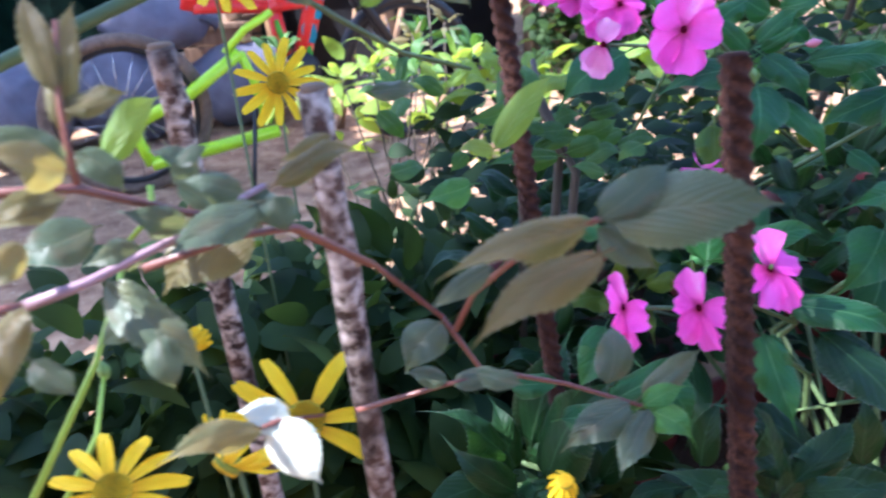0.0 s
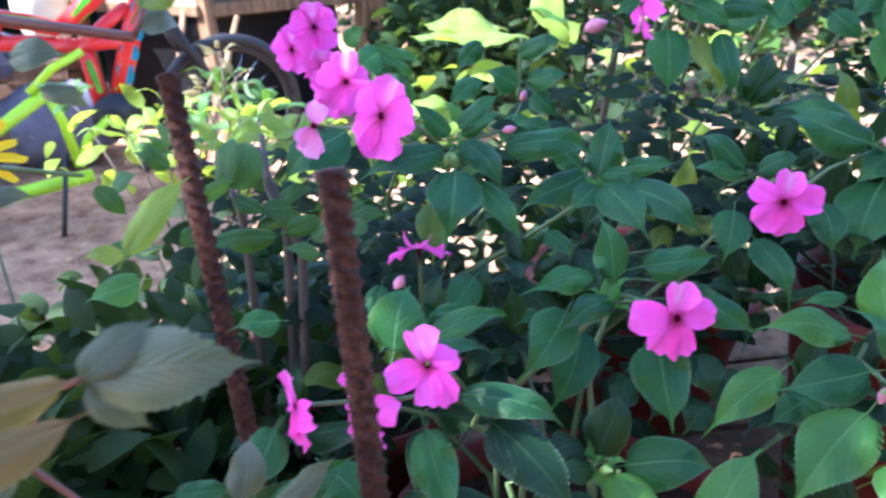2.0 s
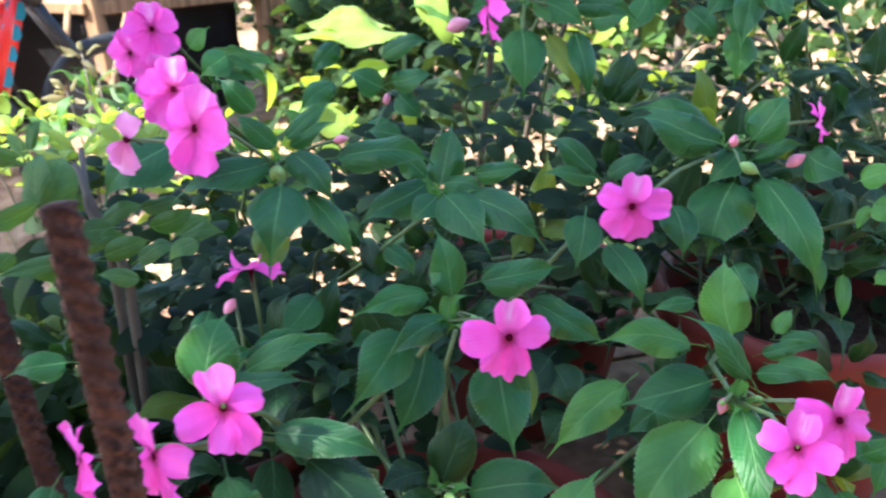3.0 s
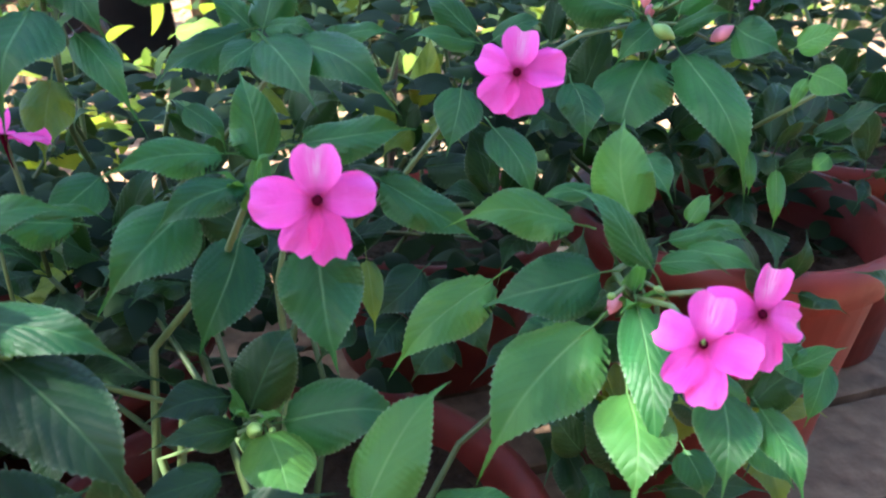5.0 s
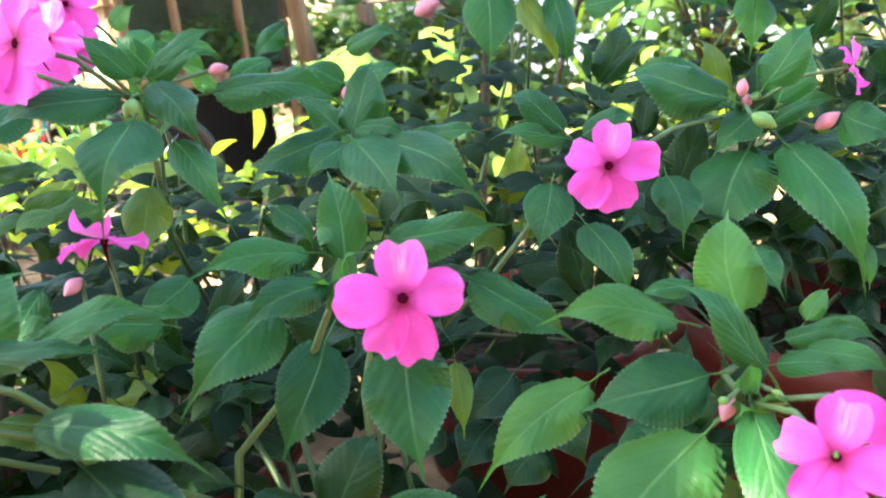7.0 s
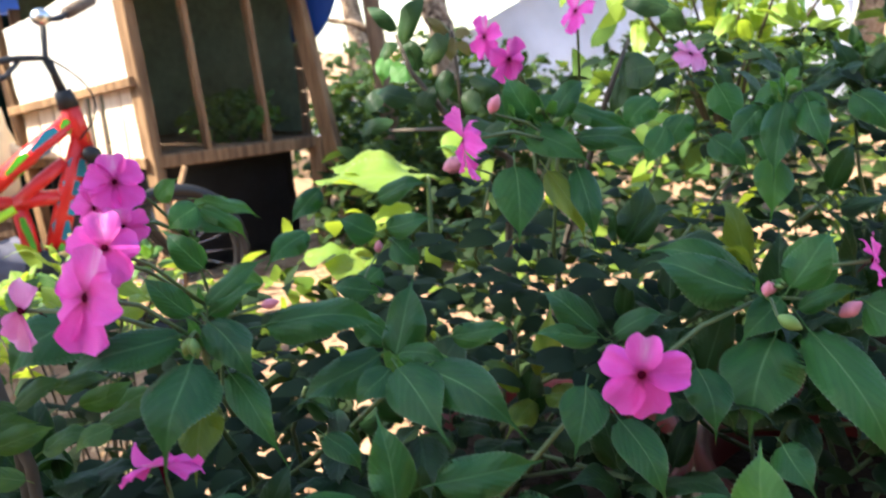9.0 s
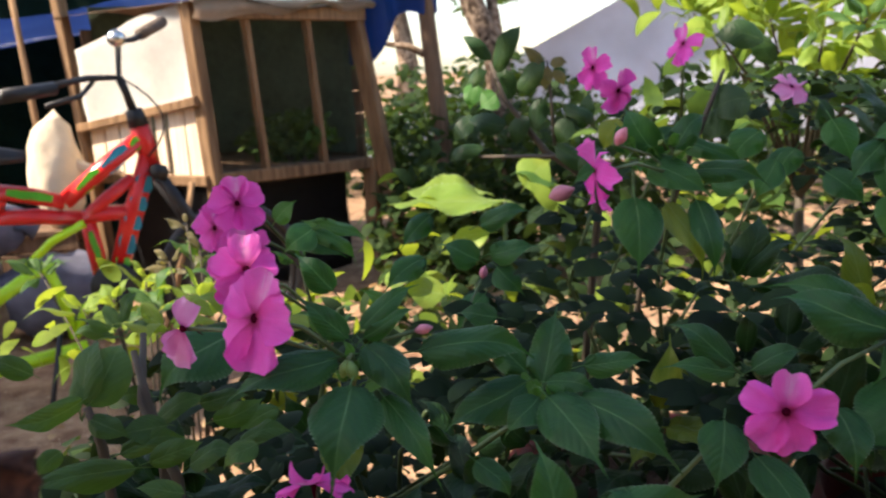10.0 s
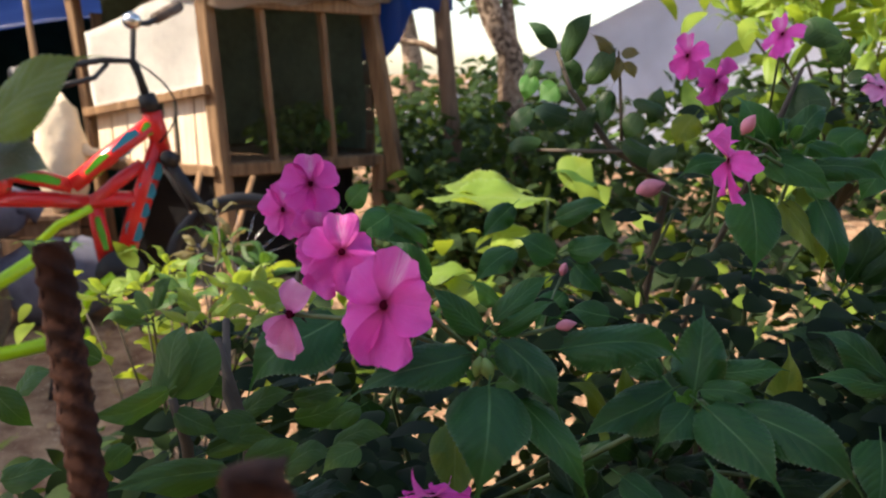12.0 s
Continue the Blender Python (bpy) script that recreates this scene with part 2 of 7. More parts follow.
SOIL = soil_material()
POTTING_SOIL = plain("damp_potting_soil", (0.035, 0.022, 0.015), 0.95, 0.1, vary=0.6, scale=120, bump=0.01)
POT_RED = plain("red_plastic_pot", (0.135, 0.016, 0.012), 0.55, 0.35, vary=0.35, scale=40, bump=0.001)
BIKE_RED = plain("red_bicycle_paint", (0.66, 0.022, 0.020), 0.28, 0.5, vary=0.15)
BIKE_GREEN = plain("green_decal", (0.16, 0.72, 0.09), 0.35, 0.5, vary=0.2)
BIKE_BLUE = plain("blue_decal", (0.04, 0.40, 0.55), 0.35, 0.5, vary=0.2)
BIKE_LIME = plain("lime_bicycle_paint", (0.42, 0.72, 0.015), 0.3, 0.5, vary=0.15)
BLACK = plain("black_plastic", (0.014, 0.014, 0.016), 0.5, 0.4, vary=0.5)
RUBBER = plain("dusty_tyre_rubber", (0.14, 0.105, 0.085), 0.85, 0.2, vary=0.5, scale=60)
CHROME = plain("steel", (0.62, 0.62, 0.62), 0.25, 0.5, metal=1.0, vary=0.1)
SACK_WHITE = plain("white_woven_sack", (0.78, 0.75, 0.69), 0.75, 0.2, vary=0.12, scale=24, bump=0.003)
SACK_GREY = plain("grey_blue_sack", (0.13, 0.13, 0.17), 0.8, 0.2, vary=0.45, scale=18, bump=0.004)
SACK_TAN = plain("tan_sacking", (0.46, 0.36, 0.27), 0.85, 0.2, vary=0.25, scale=20, bump=0.004)
SACK_CREAM = plain("cream_sacking", (0.74, 0.62, 0.46), 0.8, 0.2, vary=0.2, scale=20, bump=0.006)
TARP_BLUE = cloth_material("blue_tarpaulin", (0.006, 0.035, 0.17), (0.015, 0.10, 0.42))
NET_GREEN = plain("dark_green_shade_net", (0.006, 0.022, 0.016), 0.8, 0.1, vary=0.5, scale=60)
ROOF_METAL = plain("weathered_grey_roofing", (0.58, 0.61, 0.69), 0.7, 0.3, vary=0.35, scale=2.5)

# ---- building kit ----
PLACE = {}                     # world matrix of every object that has parts


def put(ob, parent, m):
    """Hang ob under parent, at the world pose m."""
    ob.parent = parent
    ob.matrix_parent_inverse = PLACE[parent.name].inverted()
    ob.matrix_basis = m
    PLACE[ob.name] = m
    return ob


def thing(name, place, label, category, group="", kind="", data=None):
    ob = new(name, data)
    m = place if isinstance(place, Matrix) else Matrix.Translation(place)
    ob.matrix_basis = m
    PLACE[ob.name] = m
    return tagged(ob, label, category, group, kind)


def to_mesh(name, bm, material, smooth=True):
    me = bpy.data.meshes.new(name)
    bm.to_mesh(me)
    bm.free()
    if smooth:
        me.polygons.foreach_set("use_smooth", [True] * len(me.polygons))
    me.materials.append(material)
    return me


def part(name, bm, material, parent, label="", m=None, smooth=True):
    """A bmesh, or a mesh that is there already, as one part; the mesh is in world space unless m is given."""
    me = bm if isinstance(bm, bpy.types.Mesh) else to_mesh(name, bm, material, smooth)
    ob = new(name, me)
    if label:
        tagged(ob, label)
    return put(ob, parent, m if m is not None else Matrix.Identity(4))


def sweep(bm, pts, radii, n=8, flat=1.0):
    """A tube along points; radii: one number, or one for each point."""
    pts = [Vector(p) for p in pts]
    if not hasattr(radii, "__len__"):
        radii = [radii] * len(pts)
    rings, side = [], None
    for i, p in enumerate(pts):
        d = (pts[min(i + 1, len(pts) - 1)] - pts[max(i - 1, 0)]).normalized()
        if side is None:
            side = d.orthogonal().normalized()
        side = (side - d * side.dot(d)).normalized()
        other = d.cross(side)
        rings.append([bm.verts.new(p + radii[i] * (math.cos(a) * side + flat * math.sin(a) * other)) for a in (2 * math.pi * k / n for k in range(n))])
    for a, b in zip(rings, rings[1:]):
        for k in range(n):
            bm.faces.new((a[k], a[(k + 1) % n], b[(k + 1) % n], b[k]))
    bm.faces.new(rings[0][::-1])
    bm.faces.new(rings[-1])
    return bm


def tube(pts, radii, n=8, flat=1.0):
    return sweep(bmesh.new(), pts, radii, n, flat)


def arc(a, b, lift, steps=6, side=(0, 0, 1)):
    """Points from a to b along a bow."""
    a, b, s = Vector(a), Vector(b), Vector(side)
    return [a.lerp(b, k / steps) + s * lift * 4 * (k / steps) * (1 - k / steps) for k in range(steps + 1)]


def bar(bm, a, b, w, d, up=(0, 0, 1), bevel=0.004):
    """A board from a to b, w wide and d deep, with eased edges and ends not quite square."""
    a, b = Vector(a), Vector(b)
    z = (b - a).normalized()
    x = Vector(up).cross(z)
    x = x.normalized() if x.length > 1e-3 else Vector((1, 0, 0))
    y = z.cross(x)
    loops = []
    prof = [(-1, -1 + 0.3), (-1 + 0.3, -1), (1 - 0.3, -1), (1, -1 + 0.3), (1, 1 - 0.3), (1 - 0.3, 1), (-1 + 0.3, 1), (-1, 1 - 0.3)]
    e = min(bevel / max(w, d) * 2, 0.3) / 0.3
    for p in (a, a.lerp(b, 0.33), a.lerp(b, 0.66), b):
        wob = 1 + random.uniform(-0.03, 0.03)
        ring = []
        for u, v in prof:
            u = math.copysign(1 - (1 - abs(u)) * e, u) if abs(u) < 1 else u
            v = math.copysign(1 - (1 - abs(v)) * e, v) if abs(v) < 1 else v
            ring.append(bm.verts.new(p + x * u * w / 2 * wob + y * v * d / 2 * wob))
        loops.append(ring)
    for r, s in zip(loops, loops[1:]):
        for k in range(8):
            bm.faces.new((r[k], r[(k + 1) % 8], s[(k + 1) % 8], s[k]))
    bm.faces.new(loops[0][::-1])
    bm.faces.new(loops[-1])
    return bm


def blob(centre, size, rough=0.15, level=3, freq=2.0):
    """A lumpy rounded body, for sacks and buds."""
    bm = bmesh.new()
    bmesh.ops.create_icosphere(bm, subdivisions=level, radius=1)
    off = Vector((random.uniform(0, 50), 0, 0))
    for v in bm.verts:
        k = 1 + rough * noise.noise(v.co * freq + off) + rough * 0.4 * noise.noise(v.co * freq * 3 + off)
        v.co = Vector((v.co.x * size[0], v.co.y * size[1], v.co.z * size[2])) * k + Vector(centre)
    return bm


def leaf_mesh(name, material, steps=52, teeth=0.020, bend=0.10, fold=0.18, wave=0.03, grow=0.55, taper=0.98, petiole=0.16, across=3, tail=0.18, sway=0.0, twist=0.0, droop=0.0):
    """A leaf blade along x from 0 to 1, at most 1 wide, with serrated edges, a folded midrib, a drawn-out tip and its stalk."""
    bm = bmesh.new()
    layer = bm.verts.layers.float_vector.new("blade")
    rows, flat = [], {}
    top = grow / (grow + taper)
    peak = top ** grow * (1 - top) ** taper
    for i in range(steps + 1):
        u = i / steps
        w = min(1.0, u / (1 - tail))
        h = 0.5 * w ** grow * (1 - w) ** taper / peak
        if tail:
            h = (h ** 3 + (0.055 * min(1.0, 6 * u) * (1 - u) / tail * 0.6 if u > 0.5 else 0.0) ** 3) ** (1 / 3)
        tooth = teeth and 0 < i < steps and i % 2
        if tooth:
            h = h + teeth * 0.5 * min(1.0, 4 * (1 - u))
        row = []
        for j in range(-across, across + 1):
            v = j / across
            y = h * v
            z = bend * 6.75 * u * u * (1 - u) * 0.6 + bend * 4 * u * (1 - u) * 0.4 + fold * abs(y) - 0.75 * fold * (2 * y) ** 2 + wave * (math.sin(8 * u + 2 * v) + 0.3 * math.sin(17 * u - 3 * v)) * abs(v) * h * 1.6
            z += 0.006 * abs(v) * math.sin(2 * math.pi * (7 * u - 1.5 * abs(v))) * (1 - u) - droop * max(0.0, u - 0.5) ** 2 * 2
            a = twist * (u - 0.4)
            lean = 0.045 * abs(v) * (1 if tooth else 0.2) * (1 if teeth else 0)
            vert = bm.verts.new((min(u + lean * (1 - u), 1.0), y * math.cos(a) - z * math.sin(a) * 0.5 + sway * 4 * u * (1 - u), z * math.cos(a) + y * math.sin(a) * 0.5))
            flat[vert] = (u, y, 0.0 if abs(j) < across else (1.0 if tooth else 0.5))
            row.append(vert)
        rows.append(row)
    for a, b in zip(rows, rows[1:]):
        for j in range(2 * across):
            bm.faces.new((a[j], b[j], b[j + 1], a[j + 1]))
    for vert, co in flat.items():
        vert[layer] = co
    bmesh.ops.remove_doubles(bm, verts=bm.verts, dist=1e-4)
    if petiole:
        sweep(bm, [(-petiole, 0, -0.5 * petiole), (-0.5 * petiole, 0, -0.18 * petiole), (0, 0, 0), (0.12, sway * 0.4, bend * 0.4)], [0.016, 0.014, 0.012, 0.006], 5)
    return to_mesh(name, bm, material)


def leaf_kinds(name, material, **kw):
    """Seven bends of one kind of leaf."""
    bends = ((0.08, 0.18, 0.03, 0.05, 0.2, 0.15), (0.12, 0.26, 0.05, -0.08, -0.4, 0.3), (0.17, 0.12, 0.04, 0.10, 0.3, 0.4), (0.11, 0.32, 0.06, 0.14, 0.6, 0.5), (0.15, 0.22, 0.05, -0.14, -0.7, 0.4), (0.06, 0.38, 0.06, -0.04, 0.4, 0.1), (0.20, 0.30, 0.04, 0.06, -0.3, 0.6))
    return [leaf_mesh(name, material, **{**dict(bend=b, fold=f, wave=w, sway=s, twist=t, droop=d), **kw}) for b, f, w, s, t, d in bends]


IMPATIENS = leaf_kinds("leaf", LEAF_DARK)
SHADED = leaf_kinds("leaf", LEAF_SHADED)
YOUNG = leaf_kinds("leaf", LEAF_YOUNG)
YELLOW = leaf_kinds("leaf", LEAF_YELLOW)
ROSE = leaf_kinds("leaf", LEAF_ROSE, steps=28, teeth=0.055, grow=0.60, taper=0.88, petiole=0.08, tail=0.10)
ROSE_LIT = leaf_kinds("leaf", LEAF_ROSE_LIT, steps=28, teeth=0.055, grow=0.60, taper=0.88, petiole=0.08, tail=0.10)
ROSE_RED = leaf_kinds("leaf", LEAF_ROSE_RED, steps=28, teeth=0.055, grow=0.60, taper=0.88, petiole=0.08, tail=0.10)
SMOOTH = leaf_kinds("leaf", LEAF_SMOOTH, steps=18, teeth=0.0, tail=0.08, grow=0.58, taper=0.85, across=3)
SUNNY = leaf_kinds("leaf", LEAF_SUNNY, steps=18, teeth=0.0, tail=0.10, grow=0.62, taper=0.9, across=3)
CITRUS = leaf_kinds("leaf", LEAF_CITRUS, steps=16, teeth=0.0, tail=0.05, grow=0.6, taper=0.72, across=2)


def leaf_pose(base, tip, face, width):
    """The pose that lays a leaf from base to tip with its upper side towards face."""
    base, tip, face = Vector(base), Vector(tip), Vector(face)
    x = tip - base
    length = x.length
    x.normalize()
    z = (face - x * face.dot(x)).normalized()
    y = z.cross(x)
    m = Matrix((x * length, y * width, z * length)).transposed().to_4x4()
    m.translation = base
    return m


def leaf(plant, kinds, base, tip, face, width, bend=None):
    me = kinds[random.randrange(len(kinds)) if bend is None else bend]
    return part("leaf", me, None, plant, m=leaf_pose(base, tip, face, width))


def whorl(plant, kinds, centre, axis, count, size, spread=70.0, twist=None, ratio=0.42, vary=0.25):
    """A ring of leaves round the end of a shoot."""
    axis = Vector(axis).normalized()
    side = axis.orthogonal().normalized()
    a0 = random.uniform(0, 360) if twist is None else twist
    for k in range(count):
        turn = Matrix.Rotation(radians(a0 + 137.5 * k), 3, axis)
        s = radians(spread * random.uniform(0.75, 1.3) * (0.55 + 0.45 * k / max(1, count - 1)))
        d = axis * math.cos(s) + (turn @ side) * math.sin(s)
        d.z -= 0.15
        d.normalize()
        length = size * random.uniform(1 - vary, 1 + vary) * (0.65 + 0.35 * k / max(1, count - 1))
        b = Vector(centre) - axis * 0.012 * k / count + d * 0.18 * length
        leaf(plant, kinds, b, b + d * length, axis + Vector((0, 0, 0.3)) + 0.25 * Vector((random.uniform(-1, 1), random.uniform(-1, 1), 0)), length * ratio * random.uniform(0.85, 1.15))


def petal_mesh(name, material, width=0.9, notch=0.12, ruffle=0.05, cup=0.10, droop=0.10, phase=0.0, belly=0.62):
    """A petal along x from 0.05 to 1: a fan from a narrow claw to a rounded, notched and ruffled rim."""
    bm = bmesh.new()
    rows, steps, across = [], 12, 9
    for i in range(steps + 1):
        u = i / steps
        row = []
        for j in range(-across, across + 1):
            v = j / across
            a = v * math.pi / 2
            rim = belly + (1 - belly) * math.cos(a) ** 0.75 - notch * math.exp(-(v / 0.22) ** 2)
            rim += 0.016 * math.sin(7 * v + 3 * phase) + 0.010 * math.sin(17 * v + phase)
            half = 0.5 * width * math.copysign(abs(math.sin(a)) ** 0.9, v) * (1 + 0.05 * math.sin(3 * phase + 2 * v))
            x = 0.05 + (rim - 0.05) * u
            y = 0.05 * v * (1 - u) + half * math.sin(u * math.pi / 2) ** 0.85 + 0.03 * math.sin(2.5 * u + phase) * u
            z = cup * v * v * u + ruffle * math.sin(5.0 * v + 2.0 * u + phase) * u * u + 0.45 * ruffle * math.sin(12.0 * v + 2 * phase) * u ** 5
            z += 0.06 * u - droop * u * u - 0.05 * math.exp(-(v * 5) ** 2) * u * (1 - u) * 2
            row.append(bm.verts.new((x, y, z)))
        rows.append(row)
    for a, b in zip(rows, rows[1:]):
        for j in range(2 * across):
            bm.faces.new((a[j], b[j], b[j + 1], a[j + 1]))
    return to_mesh(name, bm, material)


def petal_kinds(material, width, notch, ruffle, cup, droop):
    """Three ruffles of one kind of petal."""
    return [petal_mesh("petal", material, width * k, notch, ruffle * r, cup * c, droop * d, p) for k, r, c, d, p in ((1.0, 1.0, 1.0, 1.0, 0.0), (0.94, 1.5, 0.3, 1.8, 2.1), (1.05, 1.3, 1.7, 0.3, 4.2))]


BROAD = petal_kinds(PETAL_PINK, 0.94, 0.05, 0.07, 0.10, 0.12)
SIDE = petal_kinds(PETAL_PINK, 0.76, 0.03, 0.08, 0.06, 0.18)
LOWER = petal_kinds(PETAL_PINK, 0.64, 0.07, 0.07, 0.05, 0.14)
TOP = petal_kinds(PETAL_TOP, 0.76, 0.13, 0.04, 0.26, -0.06)
HOOD = petal_kinds(PETAL_TOP, 0.96, 0.09, 0.06, 0.16, 0.0)
PALE = petal_kinds(PETAL_PALE, 0.90, 0.05, 0.08, 0.14, 0.18)


def throat_mesh():
    bm = bmesh.new()
    sweep(bm, [(0, 0, 0.035), (0, 0, 0.02), (0, 0, -0.06), (0, -0.05, -0.25), (0, -0.16, -0.5), (0, -0.34, -0.75)], [0.055, 0.098, 0.09, 0.042, 0.022, 0.01], 10)
    return to_mesh("flower", bm, PETAL_EYE)


THROAT = throat_mesh()


def facing(centre, towards, spin):
    """A pose at centre whose z points along towards, with y up, turned by spin degrees."""
    z = Vector(towards).normalized()
    x = Vector((0, 0, 1)).cross(z)
    x = x.normalized() if x.length > 1e-3 else Vector((1, 0, 0))
    m = Matrix((x, z.cross(x), z)).transposed().to_4x4()
    m.translation = centre
    return m @ pose(0, 0, 0, 0, 0, spin)


OPEN = []                      # flowers and the ways they face: no other leaf grows before them


def before_flower(c):
    for f, way in OPEN:
        k = (c - f).dot(way)
        if 0 < k < 0.35 and (c - f - way * k).length < 0.055 + 0.06 * k:
            return True
    return False


def flower(plant, centre, towards, size, spin=0.0, style="even", node=None, stamen=False):
    """An impatiens flower, size across, facing towards; style even: five like petals; lipped: a narrow top petal and hanging lower ones."""
    m = facing(centre, towards, spin) @ Matrix.Scale(size * 0.44, 4)
    OPEN.append((Vector(centre), Vector(towards).normalized()))
    f = part("flower", THROAT, None, plant, "pink flower with a dark magenta eye", m=m)
    if style == "lipped":
        plan = [(90, TOP, 1.04, 8), (173, SIDE, 1.14, -6), (-3, SIDE, 1.08, -8), (244, LOWER, 1.12, -4), (283, LOWER, 1.22, -9)]
    elif style == "wilted":
        plan = [(84, PALE, 0.74, 4), (258, PALE, 1.10, -4), (275, PALE, 0.9, -14)]
    elif style == "full":
        plan = [(84, HOOD, 1.0, 6), (154, BROAD, 0.98, -3), (14, BROAD, 0.94, -4), (228, BROAD, 1.02, -6), (292, BROAD, 1.06, -9)]
    elif style == "pale":
        plan = [(90, PALE, 0.9, 12), (170, PALE, 1.0, -12), (8, PALE, 1.0, -10), (242, PALE, 1.05, -8), (298, PALE, 1.05, -10)]
    else:
        plan = [(90, TOP, 1.0, 6), (166, SIDE, 1.04, -5), (14, SIDE, 1.02, -4), (240, BROAD, 1.0, -6), (298, BROAD, 1.03, -9)]
    for k, (a, me, s, tilt) in enumerate(plan):
        a += random.uniform(-5, 5)
        part("petal", me[random.randrange(3)], None, f, m=m @ pose(0, 0, 0.012 * (k % 3), 0, 0, a) @ pose(0, 0, 0, random.uniform(-6, 6), -tilt + random.uniform(-4, 4), 0) @ Matrix.Scale(s * random.uniform(0.95, 1.05), 4))
    if stamen:
        part("stamen", tube([m @ Vector(p) for p in ((0, 0, 0.02), (0, 0.01, 0.10), (0, 0.06, 0.16))], [size * 0.012, size * 0.020, size * 0.014], 7), BUD_GREEN, f, "pale green stamen")
    if node is not None:
        back = m @ Vector((0, -0.02, -0.1))
        part("pedicel", tube([back, back.lerp(Vector(node), 0.45) + Vector((0, 0, 0.006)), Vector(node)], 0.0011, 6), STEM_GREEN, f)
    return f


def stem(plant, pts, r0, r1, material=None, name="stem"):
    n = len(pts)
    return part(name, tube(pts, [r0 + (r1 - r0) * k / (n - 1) for k in range(n)], 8), material or STEM_GREEN, plant)


def bud(plant, centre, axis, length, material, node=None):
    """A closed flower bud on its stalk."""
    a = Vector(axis).normalized()
    c = Vector(centre)
    pts = [c + a * length * (k / 7 - 0.5) for k in range(8)]
    b = part("bud", tube(pts, [length * r for r in (0.06, 0.18, 0.26, 0.30, 0.29, 0.23, 0.14, 0.03)], 8), material, plant)
    if node is not None:
        part("stalk", tube([pts[0], pts[0].lerp(Vector(node), 0.5) + Vector((0, 0, 0.004)), Vector(node)], 0.0009, 5), STEM_GREEN, b)
    return b


def leaf_cloud(name, material, poses, label, category, parent=None, size=8, across=1):
    """Many small leaves in one mesh, for what nobody could count."""
    us = [k / size for k in range(size + 1)]
    prof = [(u, 0.5 * (u ** 0.62 * (1 - u) ** 0.95 / 0.357), 0.10 * 4 * u * (1 - u)) for u in us]
    local = [(0, 0, 0)] + [(u, s * h, z + 0.1 * h) for u, h, z in prof[1:-1] for s in (-1, 0.0, 1)] + [(1, 0, 0)]
    n = len(local)
    quads = [(0, 2, 1), (0, 3, 2)]
    for k in range(size - 2):
        a = 1 + 3 * k
        quads += [(a, a + 1, a + 4, a + 3), (a + 1, a + 2, a + 5, a + 4)]
    a = 1 + 3 * (size - 2)
    quads += [(a, a + 1, n - 1), (a + 1, a + 2, n - 1)]
    base = np.array([(*p, 1.0) for p in local])
    verts = np.concatenate([(base @ np.array(m).T)[:, :3] for m in poses])
    faces = [tuple(i + n * k for i in f) for k in range(len(poses)) for f in quads]
    me = bpy.data.meshes.new(name)
    me.from_pydata(verts.tolist(), [], faces)
    me.polygons.foreach_set("use_smooth", [True] * len(me.polygons))
    me.materials.append(material)
    return me


def cloud_material(name, dark, light, share=0.35):
    n = Net(name)
    isl = n.t.nodes.new("ShaderNodeNewGeometry").outputs["Random Per Island"]
    col = n.mix(isl, dark, light)
    col = n.mix(n.ramp(n.noise(25.0, 4.0), 0.4, 0.7), col, tuple(c * 0.8 for c in dark))
    n.base(col, 0.65, 0.14)
    n.translucent(n.mix(0.5, col, tuple(min(1, c * k) for c, k in zip(light, (2.4, 2.0, 0.8)))), share)
    return n.mat


CLOUD_DARK = cloud_material("dark_foliage", (0.012, 0.032, 0.012), (0.048, 0.090, 0.024))
# Weed greens with the shade behind the pots put into the colour.
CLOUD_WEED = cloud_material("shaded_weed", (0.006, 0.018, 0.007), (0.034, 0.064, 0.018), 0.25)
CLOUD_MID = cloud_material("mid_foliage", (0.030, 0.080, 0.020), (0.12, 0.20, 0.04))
# Bright foliage colour that holds part of the sunlight on it.
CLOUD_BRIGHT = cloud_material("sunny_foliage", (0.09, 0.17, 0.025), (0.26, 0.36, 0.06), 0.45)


def scatter(rng, count, centre, radii, size, hang=0.3, hollow=0.0):
    """Leaf poses in an ellipsoid."""
    poses = []
    c = Vector(centre)
    while len(poses) < count:
        d = Vector((rng.uniform(-1, 1), rng.uniform(-1, 1), rng.uniform(-1, 1)))
        if not hollow <= d.length <= 1:
            continue
        p = c + Vector((d.x * radii[0], d.y * radii[1], d.z * radii[2]))
        way = Vector((rng.gauss(0, 1), rng.gauss(0, 1), rng.gauss(-hang, 0.6))).normalized()
        s = size * rng.uniform(0.6, 1.3)
        poses.append(leaf_pose(p, p + way * s, Vector((rng.gauss(0, 0.6), rng.gauss(0, 0.6), 1)), s * rng.uniform(0.4, 0.6)))
    return poses

PLASTER = plain("old_plaster", (0.34, 0.30, 0.25), 0.9, 0.1, vary=0.2, scale=10, bump=0.002)

# ---- the yard: ground, far trees, roof, shade ----
def build_ground():
    bm = bmesh.new()
    xs = [-400, -60, -12, -5] + [-3 + 0.15 * k for k in range(41)] + [5, 12, 60, 400]
    ys = [-400, -60, -12, -4] + [-1 + 0.15 * k for k in range(41)] + [8, 16, 60, 400]
    grid = [[bm.verts.new((x, y, 0.02 * noise.noise(Vector((x * 1.3, y * 1.3, 0))) + 0.008 * noise.noise(Vector((x * 6, y * 6, 3))) if abs(x) < 5 and -4 <= y <= 8 else 0)) for y in ys] for x in xs]
    for a, b in zip(grid, grid[1:]):
        for k in range(len(ys) - 1):
            bm.faces.new((a[k], b[k], b[k + 1], a[k + 1]))
    tagged(new("ground", to_mesh("ground", bm, SOIL)), "bare dry brown soil of a yard with sunlit patches", "ground", kind="structure")


